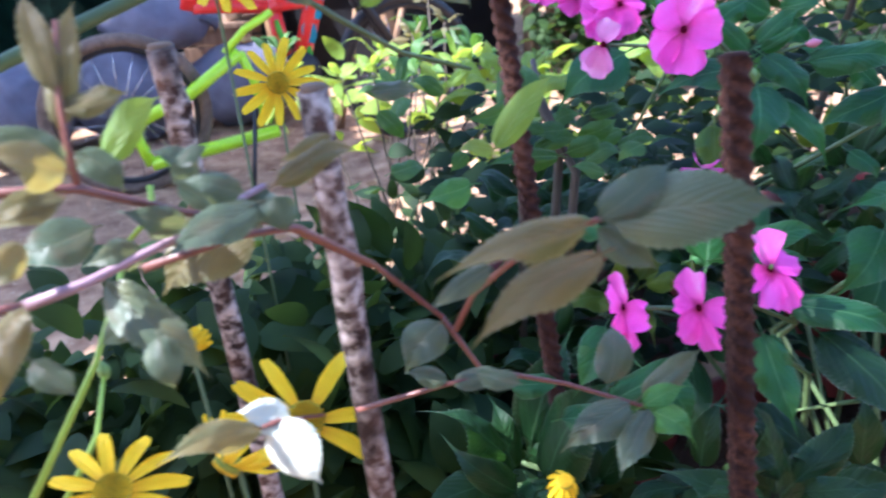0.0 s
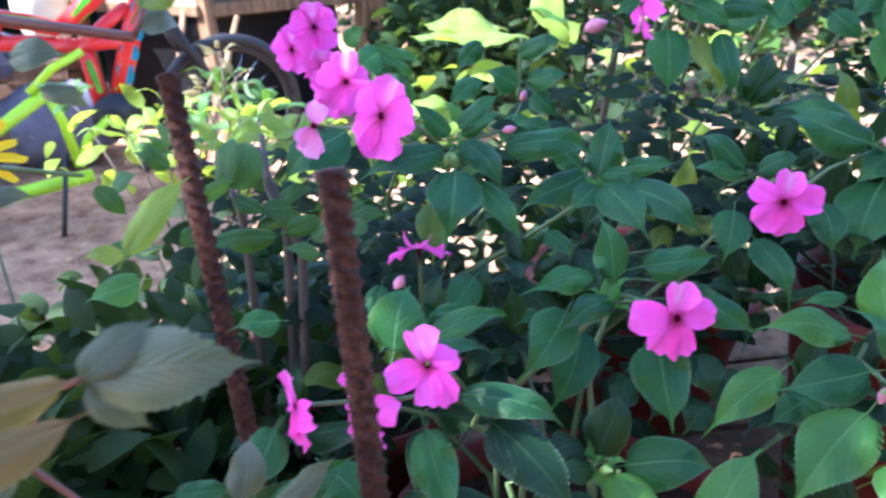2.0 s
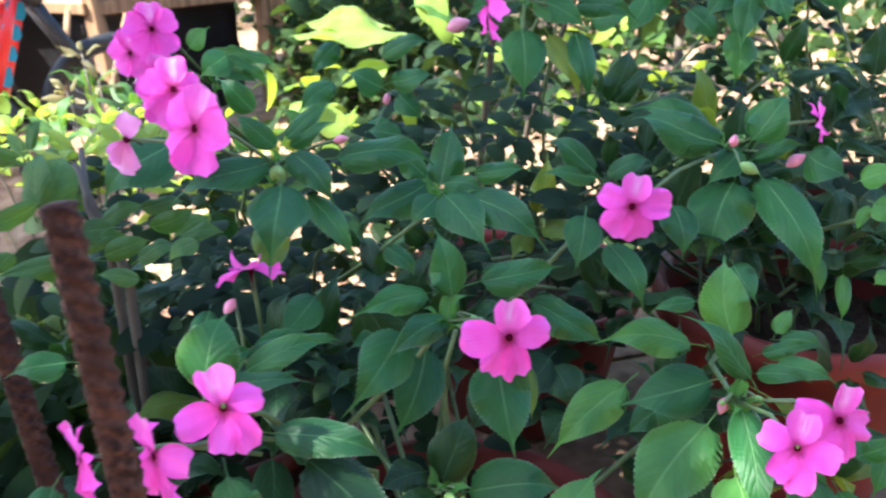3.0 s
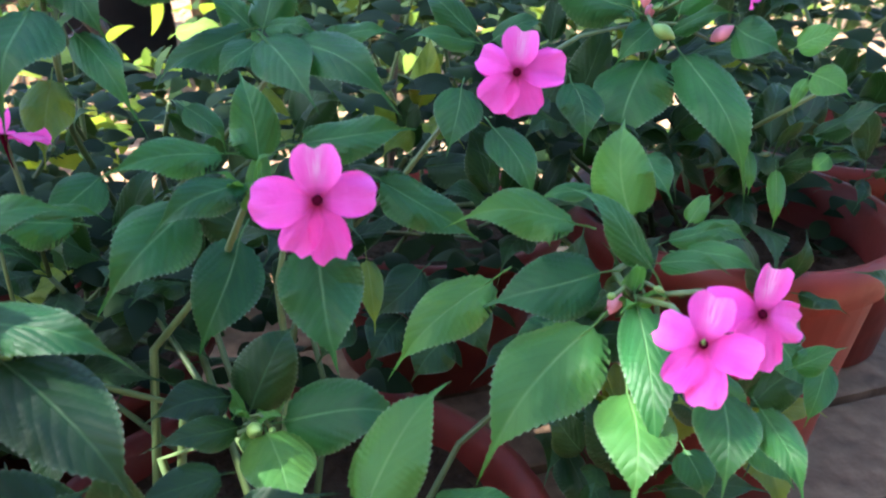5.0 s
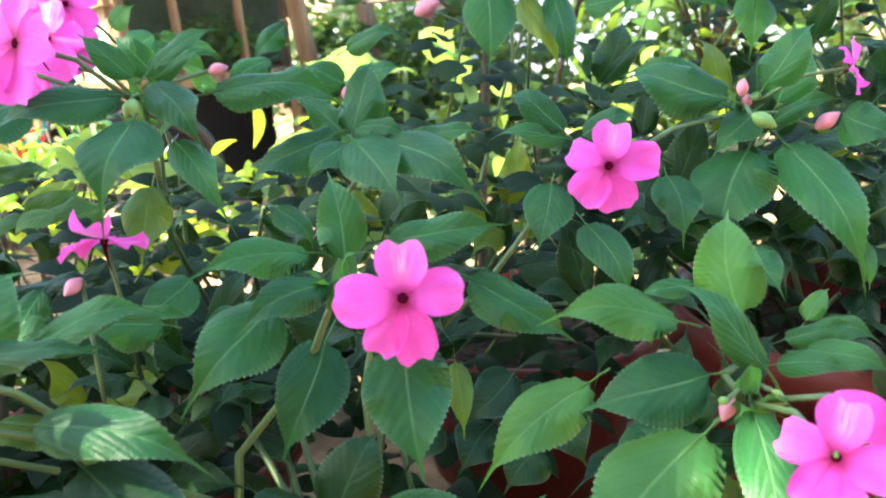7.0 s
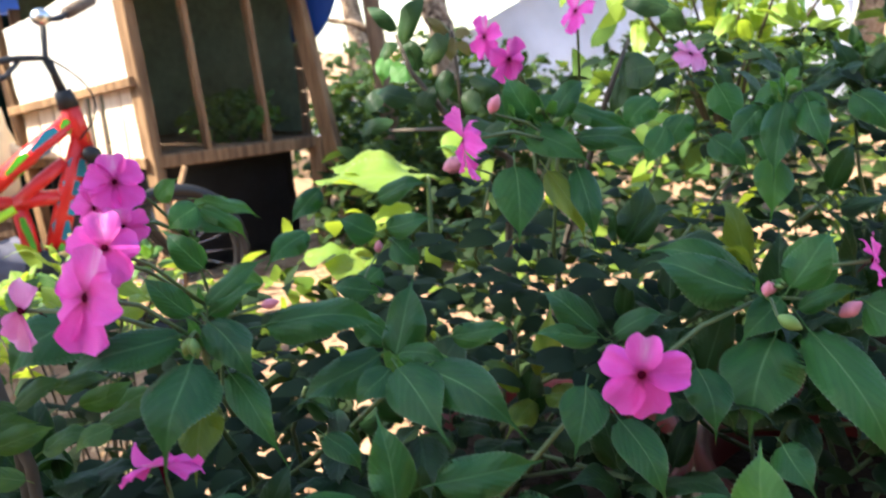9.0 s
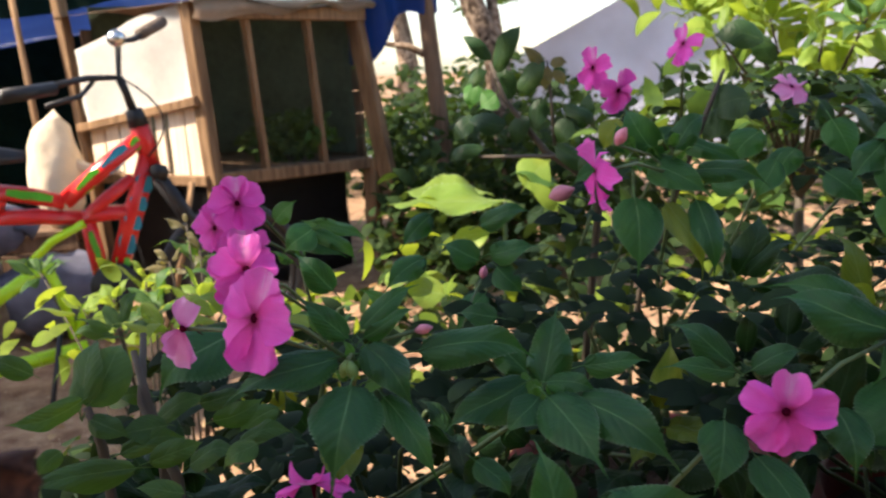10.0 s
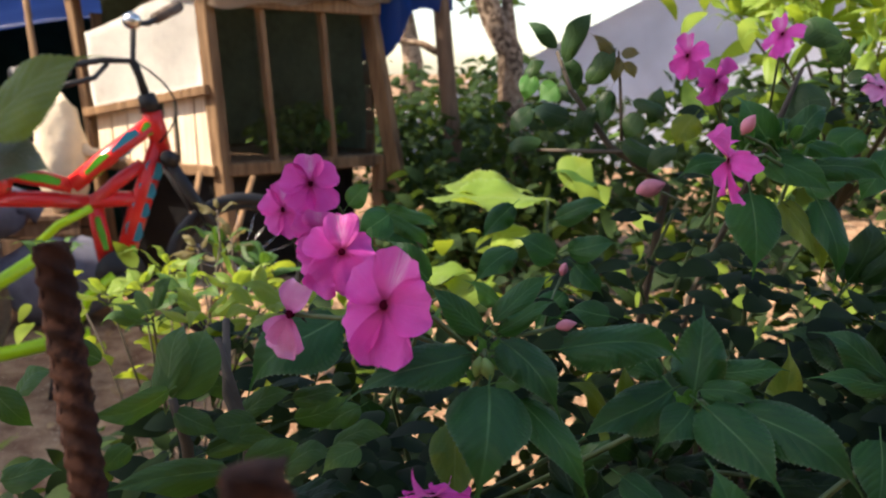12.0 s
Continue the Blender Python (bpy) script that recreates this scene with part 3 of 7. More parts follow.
build_ground()
rng = random.Random(7)


def cloud_thing(name, material, poses, label, category, place, kind="stuff"):
    me = leaf_cloud(name, material, [Matrix.Translation(-Vector(place)) @ m for m in poses], label, category)
    return thing(name, place, label, category, kind=kind, data=me)


# low litter of dry leaves on the soil behind the bush
def litter(count, x0, x1, y0, y1):
    poses = []
    for _ in range(count):
        p = Vector((rng.uniform(x0, x1), rng.uniform(y0, y1), 0.018))
        a = rng.uniform(0, 2 * math.pi)
        s = rng.uniform(0.02, 0.06)
        poses.append(leaf_pose(p, p + s * Vector((math.cos(a), math.sin(a), rng.uniform(-0.1, 0.3))), (rng.gauss(0, 0.3), rng.gauss(0, 0.3), 1), s * rng.uniform(0.4, 0.7)))
    return poses


LITTER = cloud_material("dry_leaf_litter", (0.22, 0.12, 0.06), (0.52, 0.36, 0.20), 0.1)
cloud_thing("leaf_litter", LITTER, litter(700, -0.6, 1.9, 0.7, 3.2), "dry brown leaves lying on the soil", "leaf litter", (0.5, 1.8, 0.0))

# shrubs in the shade between the posts and the bed
mid = []
for cx, cy, rx, rz, n in ((0.98, 3.15, 0.5, 0.42, 700), (2.0, 3.4, 0.6, 0.5, 700), (0.55, 3.1, 0.24, 0.28, 300), (1.0, 3.5, 0.55, 0.42, 700), (0.62, 3.75, 0.28, 0.38, 450), (0.9, 4.4, 0.6, 0.45, 600), (2.5, 2.4, 0.5, 0.6, 500)):
    mid += scatter(rng, n, (cx, cy, rz * 0.8), (rx, 0.3, rz), 0.08)
cloud_thing("shrubs", CLOUD_DARK, mid, "dark leafy shrubs in shade below the posts", "shrubs", (1.2, 2.8, 0.0))

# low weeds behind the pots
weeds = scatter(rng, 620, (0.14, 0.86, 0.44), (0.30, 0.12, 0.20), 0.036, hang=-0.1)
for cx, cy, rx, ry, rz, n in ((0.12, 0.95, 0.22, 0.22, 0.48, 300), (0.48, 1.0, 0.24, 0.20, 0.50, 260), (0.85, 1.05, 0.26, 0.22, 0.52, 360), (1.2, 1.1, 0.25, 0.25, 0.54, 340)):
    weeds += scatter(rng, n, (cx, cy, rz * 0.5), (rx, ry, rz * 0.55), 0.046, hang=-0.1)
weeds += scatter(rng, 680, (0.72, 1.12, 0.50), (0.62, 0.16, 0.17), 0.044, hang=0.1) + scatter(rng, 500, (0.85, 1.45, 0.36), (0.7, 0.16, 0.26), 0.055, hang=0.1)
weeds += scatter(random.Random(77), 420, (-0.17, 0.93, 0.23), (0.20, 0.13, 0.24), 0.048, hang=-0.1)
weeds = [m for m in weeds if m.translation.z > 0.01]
cloud_thing("weeds", CLOUD_WEED, weeds, "low weeds behind the pots, coloured dark as if in shade", "weeds", (0.6, 1.0, 0.0))
# Sparse weeds in the bright leaf colour stand in for backlit ones.
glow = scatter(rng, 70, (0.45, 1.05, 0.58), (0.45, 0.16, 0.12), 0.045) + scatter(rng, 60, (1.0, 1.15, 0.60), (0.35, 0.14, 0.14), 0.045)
cloud_thing("weeds", CLOUD_BRIGHT, glow, "thin weeds behind the pots, coloured yellow-green as if sunlit", "weeds", (0.7, 1.1, 0.0))

# far dark trees that close the yard
far = []
for cx, cy, rx, rz, n in ((1.35, 5.4, 0.9, 0.55, 1400), (2.9, 4.6, 1.2, 0.5, 900), (4.6, 3.6, 1.2, 1.1, 1000), (-2.8, 5.2, 1.3, 1.2, 700), (0.1, 6.2, 1.4, 0.6, 900)):
    far += scatter(rng, n, (cx, cy, rz * 0.75), (rx, 0.6, rz), 0.11)
cloud_thing("hedge", CLOUD_DARK, far, "dark green hedge of shrubs behind the yard", "hedge", (1.3, 5.0, 0.0))


def far_tree(place, height, spread, count, label, material):
    """A tapered trunk with limbs and an uneven crown of many leaves."""
    t = thing("tree", place, label, "tree")
    p = Vector(place)
    part("trunk", tube([p, p + Vector((0.1, 0, height * 0.3)), p + Vector((-0.05, 0.1, height * 0.6)), p + Vector((0.05, 0, height * 0.85))], [0.16, 0.12, 0.09, 0.03], 9), BARK_TREE, t)
    poses = []
    for k in range(7):
        a = 2.4 * k
        tip = p + Vector((math.cos(a) * spread * rng.uniform(0.4, 0.8), math.sin(a) * spread * rng.uniform(0.4, 0.8), height * rng.uniform(0.6, 1.0)))
        part("limb", tube(arc(p + Vector((0, 0, height * 0.5)), tip, 0.15, 5), [0.07, 0.055, 0.045, 0.035, 0.025, 0.01], 7), BARK_TREE, t)
        poses += scatter(rng, count // 7, tip, (spread * 0.42, spread * 0.42, height * 0.16), 0.16)
    part("crown", leaf_cloud("crown", material, poses, "", ""), None, t)
    return t


far_tree((1.2, 9.5, 0), 3.2, 1.6, 1400, "green tree behind the yard, its crown in the sun", CLOUD_MID)
far_tree((-3.6, 7.0, 0), 3.4, 1.8, 1200, "dark green tree beyond the shelter", CLOUD_DARK)
far_tree((5.6, 6.5, 0), 3.6, 1.9, 1400, "broad green tree behind the roof", CLOUD_MID)

# an unseen tree added to shade the bed, above and beside the path
shade = thing("unseen_shade_tree", (-2.0, -0.9, 0), "unseen tree with a thin crown, added to dapple the flower bed with shade", "tree")
part("trunk", tube([(-2.0, -0.9, -0.05), (-1.9, -0.8, 0.8), (-1.7, -0.6, 1.6), (-1.45, -0.3, 2.2)], [0.14, 0.11, 0.085, 0.05], 10), BARK_TREE, shade)
crown = []
for tip in ((-1.15, 0.05, 2.5), (-0.85, 0.30, 2.45), (-1.62, 0.35, 2.6), (-0.75, -0.10, 2.55), (-1.5, -0.35, 2.7)):
    part("limb", tube(arc((-1.5, -0.35, 2.1), tip, 0.08, 5), [0.04, 0.032, 0.026, 0.02, 0.014, 0.006], 7), BARK_TREE, shade)
for c, r, n, size in (((-1.20, 0.24, 2.5), (0.40, 0.21, 0.15), 330, 0.13), ((-0.85, 0.36, 2.45), (0.34, 0.30, 0.14), 250, 0.13), ((-1.45, 0.38, 2.6), (0.35, 0.26, 0.15), 200, 0.13), ((-1.78, 0.20, 2.5), (0.22, 0.22, 0.12), 190, 0.13),
                      ((-2.10, 0.12, 2.5), (0.22, 0.27, 0.10), 170, 0.13), ((-1.55, -0.13, 2.5), (0.24, 0.14, 0.08), 480, 0.06), ((-1.40, -0.02, 2.5), (0.13, 0.12, 0.08), 420, 0.06), ((-1.14, -0.05, 2.5), (0.17, 0.14, 0.08), 300, 0.06)):
    crown += scatter(rng, n, c, r, size, hang=0.1)
# small gaps cut in the crown to aim sun at chosen spots of the bed
GAPS = ((-1.414, 0.067, 0.045), (-1.228, -0.042, 0.036), (-1.347, 0.003, 0.025), (-1.182, -0.046, 0.022), (-1.205, -0.058, 0.026), (-1.352, -0.043, 0.024), (-1.493, -0.103, 0.046), (-1.457, -0.076, 0.030), (-1.51, -0.066, 0.026), (-1.08, -0.10, 0.05), (-1.290, 0.152, 0.030), (-1.318, 0.246, 0.055), (-1.318, 0.373, 0.06))


def in_gap(m):
    p = m.translation + (Vector(m.col[0][:3]) * 0.5)
    k = (2.5 - p.z) / to_sun.z
    return any(math.hypot(p.x + to_sun.x * k - x, p.y + to_sun.y * k - y) < r + 0.002 for x, y, r in GAPS)


crown = [m for m in crown if not in_gap(m)]
part("crown", leaf_cloud("crown", CLOUD_MID, crown, "", ""), None, shade)


# a second unseen tree, added to shade the soil by the bicycle and shrubs
second = thing("unseen_shade_tree", (-3.4, 1.3, 0), "unseen tree added to shade the soil beside the bicycle", "tree")
part("trunk", tube([(-3.4, 1.3, -0.05), (-3.3, 1.35, 0.9), (-3.05, 1.5, 1.8), (-2.8, 1.6, 2.3)], [0.12, 0.10, 0.08, 0.05], 10), BARK_TREE, second)
for tip in ((-2.3, 1.5, 2.6), (-2.5, 1.95, 2.65), (-3.0, 1.9, 2.7), (-2.7, 1.2, 2.6)):
    part("limb", tube(arc((-2.85, 1.58, 2.2), tip, 0.08, 5), [0.04, 0.032, 0.026, 0.02, 0.014, 0.006], 7), BARK_TREE, second)
part("crown", leaf_cloud("crown", CLOUD_MID, scatter(rng, 2300, (-3.0, 1.85, 2.55), (0.72, 0.88, 0.18), 0.14, hang=0.1) + scatter(rng, 1000, (-0.55, 3.05, 2.6), (0.85, 0.48, 0.16), 0.14, hang=0.1), "", ""), None, second)
part("limb", tube(arc((-2.85, 1.58, 2.2), (-0.5, 3.05, 2.6), 0.12, 8), [0.045, 0.04, 0.036, 0.032, 0.028, 0.024, 0.018, 0.012, 0.006], 7), BARK_TREE, second)
# Unseen wall added behind the path to cut the light from that side.
bm = bmesh.new()
bar(bm, (-4.5, -1.7, 1.3), (4.5, -1.7, 1.3), 0.2, 2.7)
tagged(new("added_wall_south", to_mesh("added_wall_south", bm, PLASTER, False)), "plain plastered wall behind the path, unseen, added to block light", "wall", kind="structure")


def build_roof():
    """The long pitched roof of a neighbouring shed, in corrugated sheets."""
    roof = thing("shed", (2.6, 6.8, 0), "low shed with a weathered grey corrugated roof", "shed")
    eave, ridge = Vector((0.45, 7.2, 0.28)), Vector((5.3, 6.01, 2.70))
    back = Vector((0.9, 2.6, 0.15))
    n = 60
    for s in range(5):
        bm = bmesh.new()
        cols = []
        for k in range(13):
            u = (s * 12 + k) / n
            w = 0.004 * math.cos(k * math.pi)
            a = eave.lerp(ridge, u) + Vector((0, 0, w + 0.004 * s))
            cols.append([bm.verts.new(a + back * v) for v in (0, 0.5, 1)])
        for a, b in zip(cols, cols[1:]):
            for v in range(2):
                bm.faces.new((a[v], b[v], b[v + 1], a[v + 1]))
        bmesh.ops.solidify(bm, geom=bm.faces[:], thickness=0.01)
        part("roof_sheet", bm, ROOF_METAL, roof, smooth=False)
    bm = bmesh.new()
    front = [bm.verts.new(p) for p in (eave + Vector((0.1, 0.25, -0.05)), ridge + Vector((0, 0.25, -0.05)), Vector((5.3, 6.26, 0)), Vector((0.55, 7.45, 0)))]
    bm.faces.new(front)
    bmesh.ops.solidify(bm, geom=bm.faces[:], thickness=0.08)
    part("gable_wall", bm, ROOF_METAL, roof, smooth=False)
    bm = bmesh.new()
    far_side = [bm.verts.new(p) for p in (ridge, ridge + back, Vector((9.4, 8.6, 0.5)), Vector((9.0, 5.5, 0.5)))]
    bm.faces.new(far_side)
    bmesh.ops.solidify(bm, geom=bm.faces[:], thickness=0.02)
    part("far_slope", bm, ROOF_METAL, roof, smooth=False)


build_roof()

# ---- shelter with net, tarpaulins, posts ----
def sheet(fn, nu, nv, thick=0.004):
    bm = bmesh.new()
    g = [[bm.verts.new(fn(i / nu, j / nv)) for j in range(nv + 1)] for i in range(nu + 1)]
    for a, b in zip(g, g[1:]):
        for j in range(nv):
            bm.faces.new((a[j], b[j], b[j + 1], a[j + 1]))
    bmesh.ops.solidify(bm, geom=bm.faces[:], thickness=thick)
    return bm


def lumps(p, amp, freq):
    return Vector(p) + amp * Vector((noise.noise(Vector(p) * freq), noise.noise(Vector(p) * freq + Vector((9, 0, 0))), noise.noise(Vector(p) * freq + Vector((0, 9, 0)))))


net = thing("shade_net", (-1.7, 4.3, 0), "dark green shade net hung as a wall", "net")
part("cloth", sheet(lambda u, v: lumps((-3.2 + 2.45 * u, 4.25 + 0.05 * u, 0.02 + 1.55 * v), 0.05, 3.0), 24, 12), NET_GREEN, net)
part("side_cloth", sheet(lambda u, v: lumps((-2.2 - 0.5 * u, 4.2 - 2.2 * u, 0.02 + 1.2 * v), 0.05, 3.0), 16, 10), NET_GREEN, net)
tarp = thing("blue_tarp", (-1.2, 4.1, 0), "sagging blue tarpaulin roof over the shelter", "tarpaulin")
part("cloth", sheet(lambda u, v: lumps((-2.6 + 2.25 * u, 3.75 + 0.9 * v, 0.99 + 0.30 * v - 0.06 * math.sin(math.pi * u) + 0.16 * u), 0.04, 2.5), 24, 12), TARP_BLUE, tarp)
drape = thing("blue_tarp", (0.6, 3.8, 0), "blue tarpaulin hanging in folds beside the hutch", "tarpaulin")
part("cloth", sheet(lambda u, v: lumps((0.31 + 0.40 * u + 0.02 * v, 3.60 + 0.06 * u + 0.03 * math.sin(14 * u), 1.34 - (0.44 - 0.28 * u + 0.05 * math.sin(8 * u)) * v), 0.02, 6.0), 24, 10), TARP_BLUE, drape)


def post(place, pts, radii, label, material=None):
    t = thing("post", place, label, "post", group="yard posts")
    part("pole", tube([lumps(p, 0.008, 5.0) for p in pts], radii, 9), material or BARK_TREE, t)
    return t


post((0.76, 3.6, 0), [(0.77, 3.59, -0.05), (0.755, 3.6, 0.2), (0.71, 3.64, 0.7), (0.675, 3.67, 1.17), (0.65, 3.69, 1.9)], [0.045, 0.043, 0.040, 0.038, 0.034], "rough bare wooden post in shade", TIMBER_GREY)
t2 = thing("bare_tree", (1.08, 3.8, 0), "leaning bare tree trunk with bark lit by the sun", "tree")
part("trunk", tube([(1.10, 3.78, -0.05), (1.05, 3.80, 0.5), (1.03, 3.815, 0.95), (0.95, 3.83, 1.1), (0.86, 3.84, 1.35), (0.78, 3.86, 1.9)], [0.085, 0.07, 0.062, 0.058, 0.05, 0.04], 10), BARK_TREE, t2)
part("branch", tube([(1.03, 3.815, 0.95), (1.03, 3.85, 1.12), (1.0, 3.9, 1.4)], [0.045, 0.03, 0.015], 8), BARK_TREE, t2)
part("branch", tube([(0.70, 3.72, 0.93), (0.60, 3.75, 0.985), (0.5, 3.78, 1.0)], [0.018, 0.016, 0.012], 8), BARK_TREE, t2)

# ---- the hutch ----
def build_hutch():
    h = thing("animal_hutch", (0.0, 3.5, 0), "raised timber hutch with barred front and a white sack side", "hutch")
    c, r, l = Vector((-0.245, 3.146, 0)), Vector((0.385, 3.60, 0)), Vector((-0.80, 3.62, 0))
    fl, top = 0.50, 1.10
    back = r + l - c

    def at(p, z):
        return Vector((p.x, p.y, z))
    d, e = (r - c).normalized(), (l - c).normalized()
    for name, a, b, w, dp in (("post", at(c, -0.02) + Vector((0.02, 0, 0)), at(c, top + 0.05) - Vector((0.03, 0, 0)), 0.055, 0.05),
                              ("post", at(r, -0.02) + Vector((0.14, -0.03, 0)), at(r, top + 0.1) - Vector((0.05, 0, 0)), 0.07, 0.05),
                              ("post", at(r, -0.02) - d * 0.03 + Vector((0.02, 0.02, 0)), at(r, fl), 0.06, 0.05),
                              ("post", at(l, -0.02) + Vector((0.02, 0.0, 0)), at(l, top + 0.3) - Vector((0.06, 0, 0)), 0.045, 0.045),
                              ("post", at(back, -0.02), at(back, top), 0.05, 0.05)):
        part(name, bar(bmesh.new(), a, b, w, dp, up=(0.6, 0.8, 0)), TIMBER, h, smooth=False)
    # barred front
    for u0, u1 in ((0.295, 0.325), (0.665, 0.690)):
        part("upright_bar", bar(bmesh.new(), at(c.lerp(r, u0), fl + 0.01), at(c.lerp(r, u0), top) - Vector((0.03, 0, 0)), 0.042, 0.022, up=d), TIMBER, h, smooth=False)
    bm = bmesh.new()
    for k in range(1, 62):
        q = c.lerp(r, k / 62) + e * 0.012
        sweep(bm, [at(q, fl + 0.02), at(q, top)], 0.0006, 3)
    for k in range(1, 49):
        z = fl + 0.012 * k
        sweep(bm, [at(c, z) + e * 0.012, at(r, z) + e * 0.012], 0.0006, 3)
    part("wire_mesh", bm, WIRE, h, "fine rusty green wire mesh")
    part("bottom_rail", bar(bmesh.new(), at(c, fl) - e * 0.005, at(r, fl - 0.02), 0.045, 0.05), TIMBER, h, smooth=False)
    part("top_rail", bar(bmesh.new(), at(c, top + 0.02), at(r, top + 0.02), 0.05, 0.05), TIMBER, h, smooth=False)
    # floor, back and far side in dark boards
    for k in range(7):
        a = c.lerp(l, (k + 0.5) / 7)
        part("floor_board", bar(bmesh.new(), at(a, fl + 0.02), at(a + (r - c), fl), 0.10, 0.018), TIMBER_GREY, h, smooth=False)
    for k in range(6):
        z = fl + 0.05 + 0.1 * k
        part("back_board", bar(bmesh.new(), at(l, z) + d * 0.02, at(back, z), 0.018, 0.099), TIMBER_GREY, h, smooth=False)
        part("end_board", bar(bmesh.new(), at(r, z) + e * 0.03, at(back, z), 0.018, 0.094), TIMBER_GREY, h, smooth=False)
    # sack side over slats
    out = Vector((-0.66, -0.75, 0)) * 0.03
    part("sack_cover", sheet(lambda u, v: lumps(at(c.lerp(l, 0.04 + 0.92 * u), 0.71 + 0.09 * (1 - u) + (0.36 - 0.05 * u) * v) + out, 0.018, 5.0), 18, 10), SACK_WHITE, h, "sunlit white woven sack")
    part("side_rail", bar(bmesh.new(), at(c, 0.80) + out * 1.5, at(l, 0.70) + out * 1.5, 0.03, 0.035), TIMBER, h, smooth=False)
    part("side_rail", bar(bmesh.new(), at(c, fl) + out, at(l, fl - 0.01) + out, 0.03, 0.04), TIMBER, h, smooth=False)
    for k in range(7):
        p = c.lerp(l, 0.08 + 0.135 * k)
        part("side_slat", bar(bmesh.new(), at(p, fl) + out * 0.5, at(p, 0.78 - 0.012 * k) + out * 0.5, 0.014, 0.088 if k != 2 else 0.05, up=e), SLAT, h, smooth=False)
    # padded roof edge and lid
    part("lid", sheet(lambda u, v: at(c - d * 0.06 - e * 0.06, 0) + (r - c + d * 0.1) * u + (l - c + e * 0.1) * v + Vector((0, 0, 1.15 + 0.02 * math.sin(9 * u))), 12, 8, 0.02), TIMBER_GREY, h)
    part("sacking_edge", sheet(lambda u, v: lumps(at(c - d * 0.05, 1.165).lerp(at(r + d * 0.03, 1.175), u) - e * (0.035 + 0.02 * math.sin(3.0 * v)) + Vector((0, 0, -(0.05 + 0.022 * math.sin(5 * u + 1) + 0.012 * math.sin(17 * u)) * v)), 0.008, 9.0), 26, 6, 0.006), SACK_TAN, h, "tan sacking hung along the roof edge")
    # dark cloth behind the bars; black sheets stand in for shade under the floor
    inner = Vector((0.5, -0.6, 0)) * 0.03
    part("dark_lining", sheet(lambda u, v: lumps(at((l + d * 0.03).lerp(back - e * 0.0, u), fl + 0.03 + 0.66 * v) - e * 0.05, 0.01, 6.0), 12, 8), LINING, h, "dark green cloth lining")
    part("end_lining", sheet(lambda u, v: lumps(at(r.lerp(back, 0.06 + 0.9 * u), fl + 0.03 + 0.66 * v) - d * 0.03, 0.01, 6.0), 12, 8), LINING, h, "dark green cloth lining")
    part("skirt", sheet(lambda u, v: lumps(at((c + e * 0.12 + d * 0.06).lerp(r + e * 0.12 - d * 0.03, u), 0.0 + 0.47 * v), 0.012, 6.0), 14, 8), BLACK, h, "added black sheet standing in for shade below the floor")
    part("skirt", sheet(lambda u, v: lumps(at((c + e * 0.05 + d * 0.06).lerp(l + d * 0.06, u), 0.0 + 0.47 * v), 0.012, 6.0), 14, 8), BLACK, h, "added black sheet standing in for shade below the floor")
    part("fodder", leaf_cloud("fodder", CLOUD_MID, scatter(rng, 380, at(c.lerp(r, 0.62) + e * 0.14, fl + 0.12), (0.20, 0.1, 0.11), 0.06), "", ""), None, h, "heap of cut green fodder")


WIRE = plain("green_wire", (0.10, 0.14, 0.09), 0.6, 0.3, vary=0.3, scale=60)
LINING = plain("dark_green_cloth", (0.13, 0.17, 0.115), 0.85, 0.1, vary=0.4, scale=30)
SLAT = timber_material("pale_slat", (0.66, 0.50, 0.35), (0.88, 0.76, 0.60))
build_hutch()
brush = thing("bamboo_pole", (-0.93, 3.5, 0), "bare pole leaning beside the hutch", "pole")
part("pole", tube([(-0.93, 3.45, 0), (-0.98, 3.55, 0.6), (-1.02, 3.6, 1.3)], [0.016, 0.015, 0.013], 8), TIMBER, brush)
for k, (p, s, mat, lab) in enumerate((((-0.90, 3.42, 0.54), (0.105, 0.11, 0.225), SACK_CREAM, "stuffed cream sack standing in the sun"),
                                      ((-1.22, 2.85, 0.16), (0.22, 0.18, 0.17), SACK_GREY, "full grey-blue sack lying on the soil"),
                                      ((-0.80, 2.95, 0.15), (0.20, 0.17, 0.16), SACK_GREY, "full grey-blue sack lying on the soil"),
                                      ((-1.08, 2.95, 0.40), (0.20, 0.16, 0.11), SACK_GREY, "grey-blue sack on top of the heap"),
                                      ((-1.55, 2.7, 0.18), (0.2, 0.2, 0.18), SACK_GREY, "full grey-blue sack lying on the soil"))):
    s_thing = thing("sack", p, lab, "sack", group="sacks by the shelter")
    part("body", blob(p, s, 0.22), mat, s_thing)
    q = Vector(p) + Vector((s[0] * 0.92, 0, s[2] * 0.1))
    part("tied_end", tube([q - Vector((0.03, 0, 0)), q + Vector((0.02, 0, -0.01)), q + Vector((0.05, 0.01, -0.03))], [0.05, 0.02, 0.035], 9), mat, s_thing)
# support for the standing sack
crate = thing("crate", (-0.98, 3.45, 0), "dark wooden crate under the sack", "crate")
for k in range(4):
    part("board", bar(bmesh.new(), (-1.13, 3.36, 0.04 + 0.075 * k), (-0.83, 3.34, 0.04 + 0.075 * k), 0.015, 0.066), TIMBER_GREY, crate, smooth=False)
    part("board", bar(bmesh.new(), (-1.13, 3.56, 0.04 + 0.075 * k), (-0.83, 3.54, 0.04 + 0.075 * k), 0.015, 0.066), TIMBER_GREY, crate, smooth=False)
part("top", bar(bmesh.new(), (-1.13, 3.45, 0.305), (-0.83, 3.45, 0.305), 0.24, 0.02), TIMBER_GREY, crate, smooth=False)

